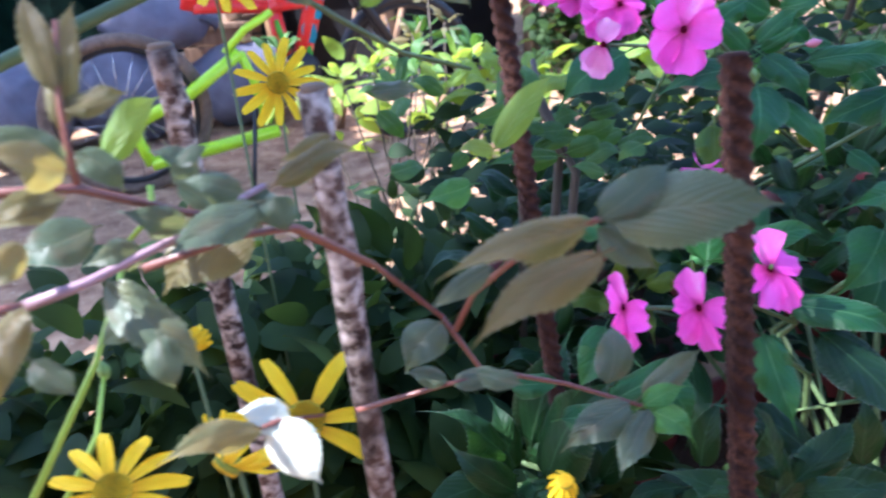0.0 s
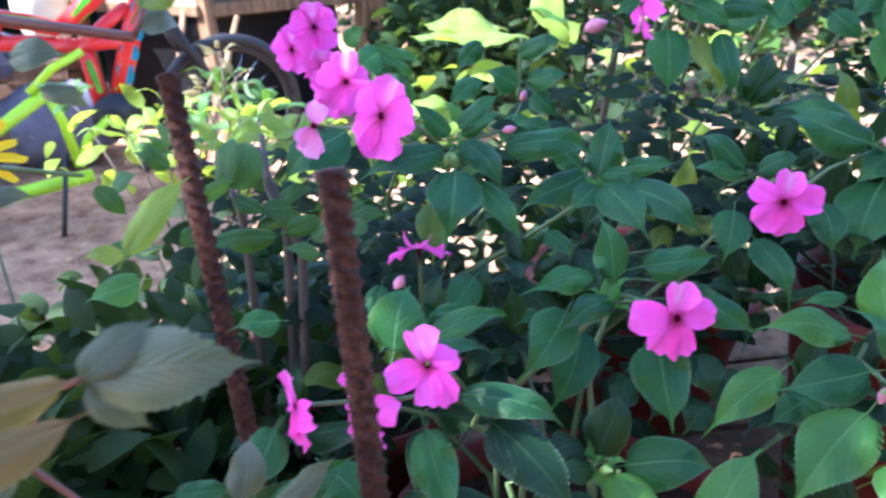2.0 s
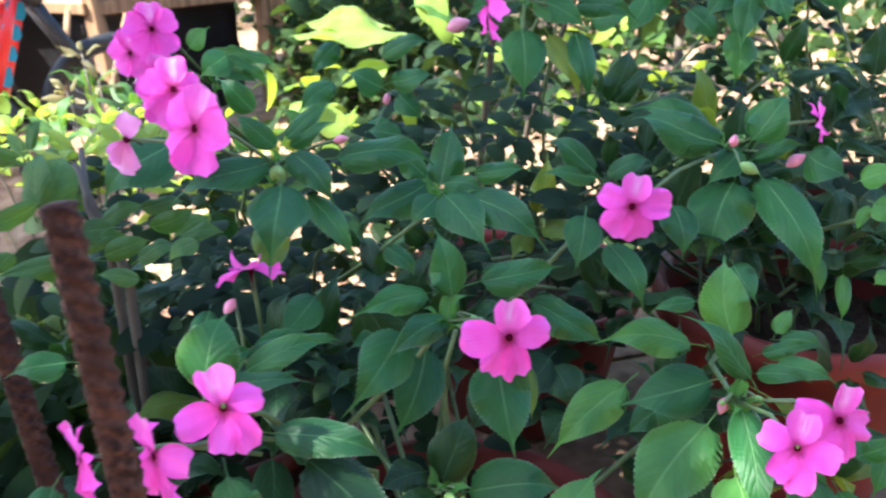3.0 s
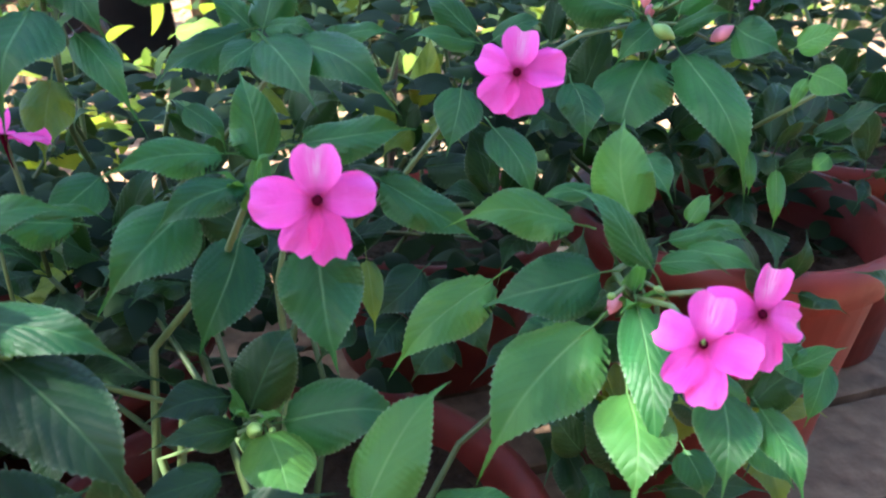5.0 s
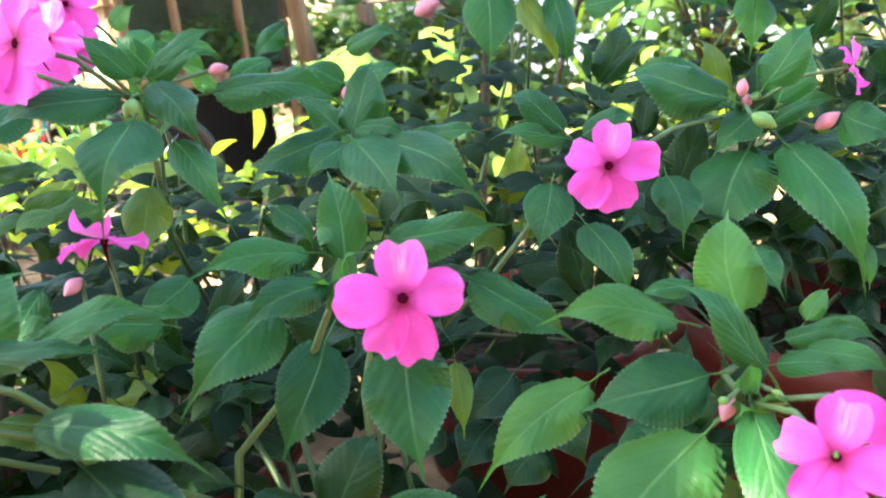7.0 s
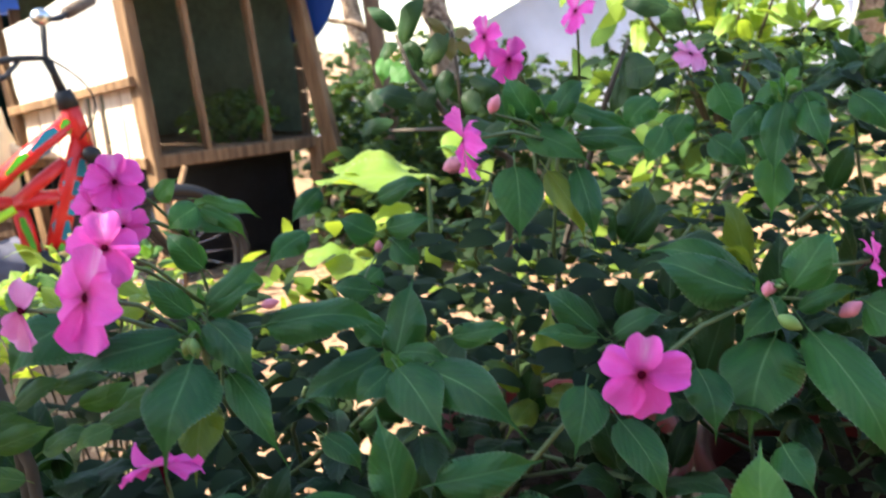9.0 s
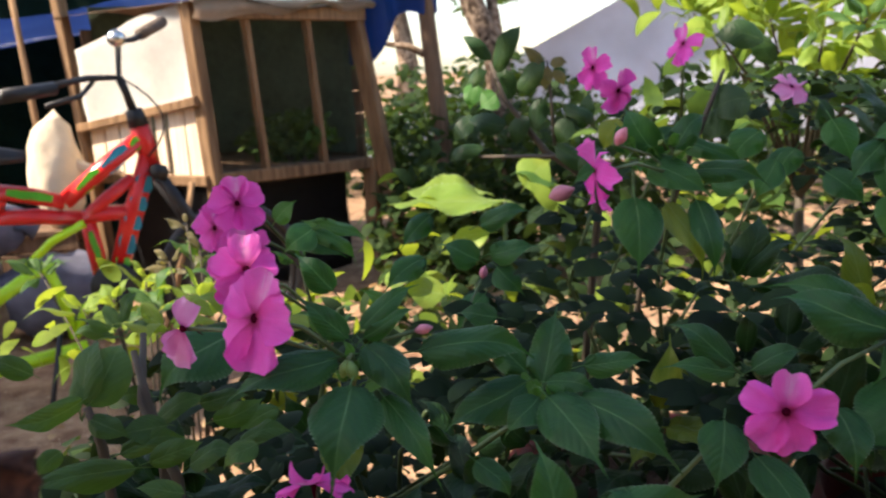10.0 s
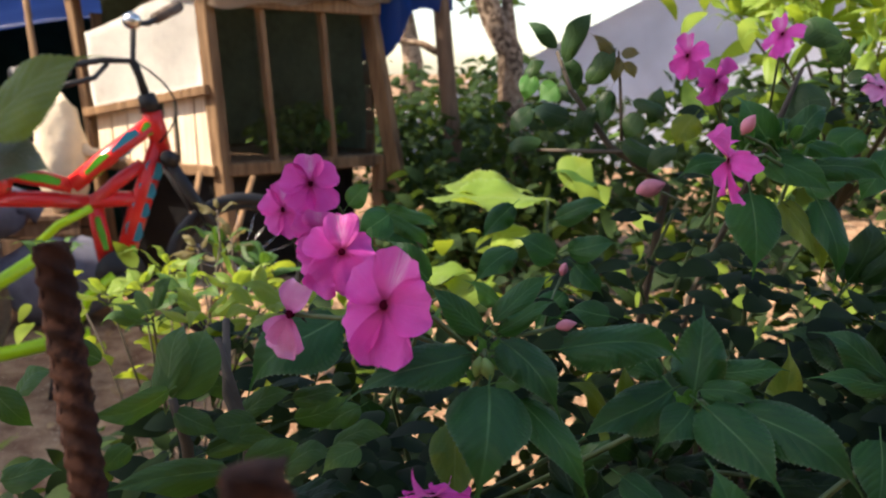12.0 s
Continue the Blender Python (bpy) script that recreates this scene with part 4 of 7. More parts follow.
# ---- the bicycle ----
def build_bicycle():
    o, d = Vector((-1.0, 2.25, 0)), Vector((0.916, 0.401, 0))
    n = Vector((0.401, -0.916, 0))
    b = thing("bicycle", o + d * 0.45, "red child's bicycle with green and blue decals and lime rear frame", "bicycle")

    def at(x, z, side=0.0):
        return o + d * x + n * side + Vector((0, 0, z))
    R = 0.245

    def wheel(x, label, rubber):
        hub = part("wheel", tube([at(x, R, -0.03), at(x, R, 0.03)], 0.022, 10), CHROME, b, label)
        ring = [at(x + R * math.cos(a) * 0.92, R + R * math.sin(a) * 0.92) for a in (2 * math.pi * k / 36 for k in range(36))]
        for name, rad, mat, scale in (("tyre", 0.021, rubber, 1.0), ("rim", 0.012, BLACK, 0.90)):
            bm = bmesh.new()
            loops = []
            for k, p in enumerate(ring):
                out = (p - at(x, R)).normalized()
                q = at(x, R) + (p - at(x, R)) * scale
                loops.append([bm.verts.new(q + rad * (math.cos(t) * out + math.sin(t) * n)) for t in (2 * math.pi * j / 8 for j in range(8))])
            for k in range(36):
                a, c = loops[k], loops[(k + 1) % 36]
                for j in range(8):
                    bm.faces.new((a[j], a[(j + 1) % 8], c[(j + 1) % 8], c[j]))
            part(name, bm, mat, hub)
        for k in range(20):
            a = 2 * math.pi * k / 20
            part("spoke", tube([at(x + 0.02 * math.cos(a + 1), R + 0.02 * math.sin(a + 1), 0.02 * (-1) ** k), at(x + 0.2 * math.cos(a), R + 0.2 * math.sin(a))], 0.0012, 4), CHROME, hub)

    wheel(0.03, "rear wheel with a dusty tan tyre", RUBBER)
    wheel(0.93, "front wheel with a black tyre", BLACK)
    red = [((0.69, 0.765), (0.715, 0.625), 0.026, 1.0), ((0.70, 0.72), (0.46, 0.55), 0.027, 0.7), ((0.46, 0.55), (0.30, 0.60), 0.024, 0.7), ((0.30, 0.60), (0.27, 0.52), 0.03, 0.6),
           ((0.71, 0.66), (0.57, 0.30), 0.031, 0.7), ((0.28, 0.53), (0.50, 0.50), 0.024, 0.7), ((0.50, 0.50), (0.645, 0.50), 0.024, 0.7), ((0.655, 0.60), (0.50, 0.49), 0.020, 0.7),
           ((0.515, 0.49), (0.535, 0.28), 0.024, 0.7), ((0.535, 0.28), (0.58, 0.29), 0.034, 0.8)]
    for a, c, r, f in red:
        part("frame_tube", tube([at(*a), at((a[0] + c[0]) / 2, (a[1] + c[1]) / 2 + 0.004), at(*c)], [r, r * 1.08, r], 10, f), BIKE_RED, b)
    decals = [((0.685, 0.71), (0.66, 0.692), BIKE_GREEN, 0.020), ((0.65, 0.688), (0.575, 0.635), BIKE_BLUE, 0.026), ((0.565, 0.628), (0.50, 0.58), BIKE_GREEN, 0.022), ((0.43, 0.565), (0.32, 0.60), BIKE_GREEN, 0.014),
              ((0.706, 0.70), (0.716, 0.645), BIKE_GREEN, 0.014), ((0.690, 0.605), (0.672, 0.558), BIKE_BLUE, 0.028), ((0.666, 0.545), (0.650, 0.505), BIKE_BLUE, 0.028), ((0.643, 0.49), (0.628, 0.45), BIKE_BLUE, 0.028), ((0.62, 0.435), (0.60, 0.38), BIKE_BLUE, 0.028), ((0.598, 0.37), (0.586, 0.34), BIKE_GREEN, 0.024), ((0.515, 0.46), (0.53, 0.36), BIKE_GREEN, 0.010)]
    for a, c, mat, w in decals:
        m1, m2 = at(*a, 0.0215), at(*c, 0.0215)
        bm = bmesh.new()
        ax = (m2 - m1).normalized()
        up = ax.cross(n)
        v = [bm.verts.new(p) for p in (m1 + up * w * 0.7, m1.lerp(m2, 0.3) + up * w, m2 + up * w * 0.5, m2 - up * w * 0.8, m1.lerp(m2, 0.6) - up * w, m1 - up * w * 0.6)]
        bm.faces.new(v)
        bmesh.ops.solidify(bm, geom=bm.faces[:], thickness=0.002)
        part("decal", bm, mat, b, smooth=False)
    for pts, r in (([(0.03, 0.225), (0.20, 0.28), (0.384, 0.385)], 0.019), ([(0.384, 0.385), (0.41, 0.30), (0.43, 0.16)], 0.015), ([(0.06, 0.098), (0.25, 0.11), (0.46, 0.125)], 0.021), ([(0.03, 0.225), (0.045, 0.16), (0.06, 0.098)], 0.017), ([(0.43, 0.16), (0.47, 0.24), (0.54, 0.29)], 0.014), ([(0.34, 0.39), (0.41, 0.45), (0.50, 0.49)], 0.012)):
        part("swingarm_tube", tube([at(*p, 0.04) for p in pts], r, 8), BIKE_LIME, b)
    # fork, stem, handlebar, bell, grips
    for s in (-0.05, 0.05):
        part("fork_leg", tube([at(0.725, 0.60, s), at(0.80, 0.46, s), at(0.93, 0.245, s)], [0.018, 0.017, 0.013], 8), BLACK, b)
    part("fork_crown", tube([at(0.722, 0.615, -0.07), at(0.722, 0.615, 0.07)], 0.024, 8), BLACK, b)
    part("headset", tube([at(0.692, 0.75), at(0.682, 0.80)], [0.03, 0.024], 10), BLACK, b)
    part("stem", tube([at(0.685, 0.78), at(0.668, 0.85), at(0.654, 0.892)], [0.014, 0.011, 0.013], 10), BLACK, b)
    mid, left, right = at(0.654, 0.892), o + d * 0.33 + Vector((0, 0, 0.855)) + n * 0.25, o + d * 0.84 + Vector((0, 0, 1.06)) - n * 0.18
    hb = part("handlebar", tube([left, left.lerp(mid, 0.7) + Vector((0, 0, 0.012)), mid, mid + Vector((0.01, 0.0, 0.10)), mid.lerp(right, 0.35) + Vector((0, 0, 0.05)), right], 0.009, 8), BLACK, b)
    part("grip", tube([left, left.lerp(mid, 0.4)], 0.019, 10), BLACK, hb)
    part("grip", tube([mid.lerp(right, 0.5) + Vector((0, 0, 0.04)), right], [0.017, 0.019], 10), RUBBER, hb)
    part("brake_lever", tube([left.lerp(mid, 0.75), left.lerp(mid, 0.6) + n * 0.05 - Vector((0, 0, 0.03)), left.lerp(mid, 0.3) + n * 0.06 - Vector((0, 0, 0.04))], 0.007, 6), BLACK, hb)
    bell = blob(at(0.655, 1.0, 0.03), (0.026, 0.026, 0.024), 0.02)
    part("bell", bell, CHROME, hb)
    part("cable", tube(arc(mid + n * 0.02, at(0.70, 0.66, 0.03), 0.08, 8, side=d), 0.003, 5), BLACK, b)
    part("crank", tube([at(0.56, 0.29, 0.05), at(0.60, 0.15, 0.06)], [0.016, 0.012], 8), BLACK, b)
    part("chainring", tube([at(0.56, 0.29, 0.035), at(0.56, 0.29, 0.042)], 0.07, 20), BLACK, b)
    part("pedal", tube([at(0.60, 0.15, 0.06), at(0.60, 0.15, 0.14)], [0.02, 0.022], 6, 0.6), BLACK, b)
    part("seat_post", tube([at(0.30, 0.55), at(0.24, 0.68)], 0.014, 8), CHROME, b)
    part("saddle", tube([at(0.12, 0.70), at(0.20, 0.71), at(0.30, 0.70), at(0.38, 0.69)], [0.05, 0.06, 0.035, 0.02], 10, 0.5), BLACK, b)
    part("prop_stand", tube([at(0.40, 0.20, 0.03), at(0.33, 0.0, 0.17)], 0.008, 6), BLACK, b)


build_bicycle()
for a, c in (((-0.42, 2.75, 0.0), (-0.30, 2.95, 0.52)), ((-0.30, 2.7, 0.0), (-0.12, 2.95, 0.50))):
    s = thing("stick", a, "bare wooden stick leaning on the hutch", "stick", group="leaning sticks")
    part("rod", tube([Vector(a), Vector(a).lerp(Vector(c), 0.5) + Vector((0.01, 0, 0.01)), Vector(c)], [0.014, 0.012, 0.01], 7), TIMBER, s)

# ---- the impatiens, plant by plant ----
def pot(centre, radius, height, label):
    """A round plastic pot with a rolled rim, open at the top, with soil in it."""
    c = Vector(centre)
    p = thing("plant_pot", c, label, "plant pot", group="red plant pots")
    prof = [(0.70, 0.0), (0.74, 0.01), (0.86, 0.55), (0.96, 0.88), (1.02, 0.89), (1.04, 0.95), (1.02, 1.0), (0.97, 1.0), (0.93, 0.96), (0.92, 0.86), (0.70, 0.06)]
    bm = bmesh.new()
    rings = [[bm.verts.new(c + Vector((r * radius * math.cos(a), r * radius * math.sin(a), z * height))) for a in (2 * math.pi * k / 40 for k in range(40))] for r, z in prof]
    for a, b in zip(rings, rings[1:]):
        for k in range(40):
            bm.faces.new((a[k], a[(k + 1) % 40], b[(k + 1) % 40], b[k]))
    bm.faces.new(rings[0][::-1])
    bm.faces.new(rings[-1])
    part("body", bm, POT_RED, p)
    bm = bmesh.new()
    top = [[bm.verts.new(c + Vector((r * radius * 0.915 * math.cos(a), r * radius * 0.915 * math.sin(a), height * 0.84 + 0.008 * noise.noise(Vector((9 * r * math.cos(a), 9 * r * math.sin(a), c.x)))))) for a in (2 * math.pi * k / 24 for k in range(24))] for r in (1, 0.8, 0.6, 0.4, 0.2)]
    for a, b in zip(top, top[1:]):
        for k in range(24):
            bm.faces.new((a[k], a[(k + 1) % 24], b[(k + 1) % 24], b[k]))
    bm.faces.new(top[-1])
    part("soil", bm, POTTING_SOIL, p)
    return p


bench = thing("plank_bench", (0.45, 0.45, 0), "low bench of rough planks that carries the pots", "bench")
for k in range(6):
    part("plank", bar(bmesh.new(), (-0.15, 0.22 + 0.115 * k, 0.345), (1.15, 0.20 + 0.115 * k, 0.345), 0.105, 0.03), TIMBER_GREY, bench, smooth=False)
for x in (0.0, 1.0):
    for y in (0.26, 0.72):
        part("leg", bar(bmesh.new(), (x, y, -0.02), (x, y, 0.33), 0.07, 0.07), TIMBER_GREY, bench, smooth=False)
    part("cross_beam", bar(bmesh.new(), (x, 0.18, 0.31), (x, 0.82, 0.31), 0.05, 0.045), TIMBER_GREY, bench, smooth=False)
pot((0.230, 0.350, 0.36), 0.130, 0.140, "red plastic pot with a rolled rim")
pot((0.545, 0.455, 0.36), 0.105, 0.24, "red plastic pot with a sunlit rim")
pot((0.42, 0.70, 0.36), 0.12, 0.15, "red plastic pot at the back of the bench")
pot((0.80, 0.62, 0.36), 0.12, 0.22, "red plastic pot with a rolled rim")
pot((0.10, 0.58, 0.36), 0.11, 0.15, "red plastic pot half hidden by leaves")
front = thing("impatiens_plant", (0.2, 0.32, 0.48), "impatiens with dark serrated leaves and pink flowers in a red pot", "plant", group="impatiens")
right = thing("impatiens_plant", (0.54, 0.455, 0.56), "impatiens with pale young leaves and pink flowers", "plant", group="impatiens")
left = thing("impatiens_plant", (0.1, 0.58, 0.50), "tall impatiens with a cluster of pink flowers", "plant", group="impatiens")
back = thing("impatiens_plant", (0.42, 0.70, 0.50), "tall impatiens with drooping leaves and a few pink flowers", "plant", group="impatiens")
side = thing("impatiens_plant", (0.80, 0.62, 0.55), "leafy impatiens in partial sun", "plant", group="impatiens")
# front plant: shoot behind the large flower
leaf(front, IMPATIENS, (0.215, 0.335, 0.705), (0.173, 0.322, 0.705), (0.223, -0.696, 0.682), 0.015, 1)
leaf(front, IMPATIENS, (0.227, 0.336, 0.7), (0.224, 0.356, 0.731), (-0.113, -0.837, 0.535), 0.018)
leaf(front, IMPATIENS, (0.242, 0.339, 0.705), (0.289, 0.34, 0.707), (-0.001, -0.741, 0.672), 0.019)
leaf(front, IMPATIENS, (0.221, 0.322, 0.698), (0.186, 0.308, 0.688), (0.062, -0.691, 0.72), 0.015)
leaf(front, IMPATIENS, (0.201, 0.331, 0.689), (0.167, 0.305, 0.666), (0.033, -0.699, 0.715), 0.026)
leaf(front, IMPATIENS, (0.242, 0.312, 0.679), (0.242, 0.284, 0.639), (-0.148, -0.812, 0.564), 0.030)
leaf(front, IMPATIENS, (0.275, 0.353, 0.683), (0.318, 0.339, 0.654), (0.091, -0.841, 0.533), 0.022)
leaf(front, IMPATIENS, (0.219, 0.355, 0.663), (0.195, 0.335, 0.622), (-0.184, -0.831, 0.524), 0.027)
leaf(front, YELLOW, (0.264, 0.33, 0.659), (0.263, 0.315, 0.633), (-0.183, -0.862, 0.472), 0.010)
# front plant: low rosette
# The darker leaf colour stands in for shade on the lower leaves.
leaf(front, SHADED, (0.213, 0.306, 0.616), (0.236, 0.331, 0.637), (0.049, -0.659, 0.75), 0.024)
leaf(front, SHADED, (0.206, 0.31, 0.621), (0.176, 0.299, 0.624), (0.273, -0.512, 0.814), 0.018)
leaf(front, SHADED, (0.208, 0.299, 0.615), (0.176, 0.29, 0.621), (0.298, -0.515, 0.804), 0.013)
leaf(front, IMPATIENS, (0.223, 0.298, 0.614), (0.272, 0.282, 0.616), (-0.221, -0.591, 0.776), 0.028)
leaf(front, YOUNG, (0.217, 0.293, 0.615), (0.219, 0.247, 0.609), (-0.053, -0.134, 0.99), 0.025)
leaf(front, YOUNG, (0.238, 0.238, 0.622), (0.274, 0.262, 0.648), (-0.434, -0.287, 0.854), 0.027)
leaf(front, SHADED, (0.2, 0.275, 0.616), (0.17, 0.264, 0.621), (0.307, -0.453, 0.837), 0.015)
leaf(front, IMPATIENS, (0.263, 0.246, 0.611), (0.292, 0.235, 0.614), (-0.194, -0.268, 0.944), 0.011)
# front plant: leaves beside the path
leaf(front, IMPATIENS, (0.135, 0.28, 0.683), (0.183, 0.265, 0.668), (0.058, -0.617, 0.785), 0.017, 2)
# Darkened leaf colour in place of the shade on this leaf.
leaf(front, SHADED, (0.147, 0.273, 0.673), (0.179, 0.24, 0.638), (0.169, -0.637, 0.752), 0.028, 0)
leaf(front, IMPATIENS, (0.129, 0.325, 0.692), (0.163, 0.333, 0.693), (0.132, -0.717, 0.684), 0.011)
leaf(front, IMPATIENS, (0.151, 0.335, 0.69), (0.175, 0.337, 0.685), (0.173, -0.712, 0.68), 0.006)
leaf(front, IMPATIENS, (0.135, 0.31, 0.69), (0.153, 0.313, 0.688), (0.219, -0.685, 0.695), 0.003)
leaf(front, IMPATIENS, (0.111, 0.311, 0.688), (0.125, 0.338, 0.711), (0.02, -0.636, 0.772), 0.027)
leaf(front, IMPATIENS, (0.127, 0.317, 0.689), (0.169, 0.32, 0.697), (-0.118, -0.619, 0.776), 0.015)
leaf(front, IMPATIENS, (0.115, 0.303, 0.695), (0.157, 0.296, 0.694), (-0.09, -0.586, 0.805), 0.011)
leaf(front, IMPATIENS, (0.062, 0.311, 0.711), (0.04, 0.306, 0.713), (0.206, -0.609, 0.766), 0.013)
leaf(front, IMPATIENS, (0.169, 0.397, 0.679), (0.144, 0.375, 0.666), (0.148, -0.595, 0.79), 0.020)
leaf(front, IMPATIENS, (0.205, 0.382, 0.71), (0.22, 0.373, 0.693), (0.181, -0.809, 0.559), 0.012)
leaf(front, IMPATIENS, (0.114, 0.388, 0.684), (0.105, 0.365, 0.669), (0.217, -0.584, 0.782), 0.013)
leaf(front, IMPATIENS, (0.161, 0.359, 0.675), (0.125, 0.344, 0.683), (0.407, -0.523, 0.749), 0.017)
leaf(front, IMPATIENS, (0.195, 0.342, 0.679), (0.173, 0.331, 0.683), (0.377, -0.479, 0.793), 0.011)
leaf(front, IMPATIENS, (0.117, 0.259, 0.684), (0.124, 0.231, 0.653), (-0.091, -0.757, 0.647), 0.019)
leaf(front, IMPATIENS, (0.057, 0.272, 0.684), (0.04, 0.255, 0.662), (-0.128, -0.736, 0.665), 0.017)
leaf(front, IMPATIENS, (0.053, 0.245, 0.665), (0.091, 0.255, 0.68), (-0.165, -0.591, 0.79), 0.015)
leaf(front, IMPATIENS, (0.015, 0.265, 0.662), (0.041, 0.267, 0.66), (0.083, -0.551, 0.83), 0.012)
leaf(front, IMPATIENS, (0.075, 0.276, 0.657), (0.093, 0.257, 0.636), (0.079, -0.695, 0.715), 0.022)
leaf(front, IMPATIENS, (0.034, 0.241, 0.662), (0.059, 0.243, 0.662), (0.007, -0.53, 0.848), 0.013)
leaf(front, IMPATIENS, (0.111, 0.335, 0.678), (0.137, 0.336, 0.689), (-0.275, -0.643, 0.715), 0.017)
# low leaves in front of the pots, coloured dark to stand in for shade
leaf(front, SHADED, (0.308, 0.393, 0.616), (0.277, 0.383, 0.598), (-0.20, -0.76, 0.60), 0.024)
leaf(front, SHADED, (0.311, 0.394, 0.609), (0.314, 0.367, 0.589), (-0.30, -0.76, 0.60), 0.026)
leaf(front, SHADED, (0.331, 0.389, 0.599), (0.335, 0.360, 0.577), (-0.35, -0.76, 0.60), 0.024)
leaf(front, SHADED, (0.295, 0.387, 0.594), (0.273, 0.369, 0.579), (-0.15, -0.76, 0.60), 0.024)
leaf(front, SHADED, (0.313, 0.371, 0.587), (0.292, 0.360, 0.573), (-0.25, -0.76, 0.60), 0.025)
leaf(front, SHADED, (0.266, 0.394, 0.601), (0.248, 0.374, 0.584), (-0.10, -0.76, 0.60), 0.022)
# right plant
leaf(right, YOUNG, (0.332, 0.29, 0.682), (0.286, 0.304, 0.683), (-0.178, -0.653, 0.736), 0.019)
leaf(right, YOUNG, (0.358, 0.295, 0.679), (0.367, 0.32, 0.714), (-0.497, -0.631, 0.596), 0.024, 3)
leaf(right, IMPATIENS, (0.354, 0.272, 0.669), (0.329, 0.298, 0.698), (0.063, -0.726, 0.685), 0.014)
leaf(right, IMPATIENS, (0.339, 0.281, 0.666), (0.294, 0.291, 0.654), (-0.336, -0.574, 0.747), 0.026)
leaf(right, YOUNG, (0.305, 0.3, 0.659), (0.26, 0.291, 0.63), (-0.34, -0.617, 0.71), 0.022)
leaf(right, YOUNG, (0.328, 0.265, 0.655), (0.275, 0.24, 0.622), (-0.3, -0.473, 0.828), 0.033)
leaf(right, IMPATIENS, (0.341, 0.261, 0.664), (0.328, 0.22, 0.625), (-0.455, -0.542, 0.707), 0.018)
leaf(right, YOUNG, (0.331, 0.245, 0.64), (0.315, 0.213, 0.62), (-0.304, -0.398, 0.865), 0.026)
leaf(right, IMPATIENS, (0.357, 0.231, 0.644), (0.343, 0.207, 0.623), (-0.429, -0.428, 0.795), 0.021)
leaf(right, IMPATIENS, (0.37, 0.226, 0.638), (0.366, 0.195, 0.623), (-0.438, -0.346, 0.829), 0.014)
leaf(right, IMPATIENS, (0.359, 0.276, 0.669), (0.378, 0.259, 0.671), (-0.484, -0.496, 0.721), 0.010)
leaf(right, IMPATIENS, (0.369, 0.276, 0.672), (0.39, 0.255, 0.67), (-0.458, -0.525, 0.717), 0.012, 2)
leaf(right, IMPATIENS, (0.369, 0.286, 0.672), (0.393, 0.277, 0.68), (-0.43, -0.549, 0.717), 0.009)
leaf(right, YOUNG, (0.321, 0.294, 0.681), (0.322, 0.29, 0.674), (-0.312, -0.845, 0.433), 0.004)
leaf(right, YOUNG, (0.475, 0.372, 0.671), (0.474, 0.362, 0.647), (-0.568, -0.759, 0.318), 0.008)
leaf(right, YOUNG, (0.485, 0.359, 0.663), (0.481, 0.348, 0.633), (-0.619, -0.712, 0.331), 0.009)
leaf(right, YOUNG, (0.482, 0.349, 0.712), (0.477, 0.349, 0.695), (-0.769, -0.6, 0.219), 0.007)
leaf(right, YOUNG, (0.478, 0.356, 0.725), (0.493, 0.342, 0.735), (-0.741, -0.453, 0.496), 0.015)
leaf(right, YOUNG, (0.483, 0.348, 0.714), (0.495, 0.333, 0.706), (-0.498, -0.674, 0.546), 0.017)
leaf(right, YOUNG, (0.474, 0.319, 0.685), (0.468, 0.322, 0.676), (-0.805, -0.44, 0.399), 0.009)
leaf(right, IMPATIENS, (0.4, 0.244, 0.636), (0.414, 0.236, 0.648), (-0.705, -0.319, 0.634), 0.011)
leaf(right, IMPATIENS, (0.437, 0.412, 0.71), (0.411, 0.391, 0.664), (-0.487, -0.662, 0.57), 0.040)
leaf(right, IMPATIENS, (0.453, 0.408, 0.713), (0.464, 0.35, 0.653), (-0.434, -0.685, 0.585), 0.030, 2)
leaf(right, IMPATIENS, (0.443, 0.439, 0.726), (0.397, 0.484, 0.745), (-0.387, -0.661, 0.643), 0.024)
leaf(right, IMPATIENS, (0.462, 0.427, 0.729), (0.487, 0.431, 0.756), (-0.525, -0.629, 0.573), 0.029)
leaf(right, IMPATIENS, (0.445, 0.42, 0.728), (0.417, 0.417, 0.705), (-0.456, -0.625, 0.634), 0.019)
leaf(right, IMPATIENS, (0.45, 0.414, 0.722), (0.478, 0.397, 0.736), (-0.611, -0.521, 0.596), 0.012)
leaf(right, IMPATIENS, (0.482, 0.404, 0.726), (0.5, 0.383, 0.716), (-0.41, -0.679, 0.609), 0.026)
leaf(right, IMPATIENS, (0.417, 0.375, 0.672), (0.419, 0.349, 0.657), (-0.397, -0.502, 0.769), 0.020)
leaf(right, IMPATIENS, (0.368, 0.34, 0.673), (0.343, 0.349, 0.666), (-0.412, -0.519, 0.749), 0.009)
leaf(right, YOUNG, (0.393, 0.305, 0.668), (0.409, 0.313, 0.677), (-0.279, -0.423, 0.862), 0.009)
leaf(right, IMPATIENS, (0.393, 0.302, 0.666), (0.411, 0.286, 0.666), (-0.415, -0.456, 0.787), 0.013)
leaf(right, IMPATIENS, (0.378, 0.272, 0.624), (0.394, 0.246, 0.612), (-0.372, -0.553, 0.746), 0.016)
leaf(right, IMPATIENS, (0.418, 0.269, 0.629), (0.423, 0.249, 0.614), (-0.453, -0.618, 0.643), 0.014)
leaf(right, IMPATIENS, (0.396, 0.25, 0.6), (0.402, 0.23, 0.589), (-0.405, -0.539, 0.738), 0.016)
leaf(right, IMPATIENS, (0.428, 0.254, 0.626), (0.416, 0.246, 0.602), (-0.683, -0.523, 0.51), 0.012)
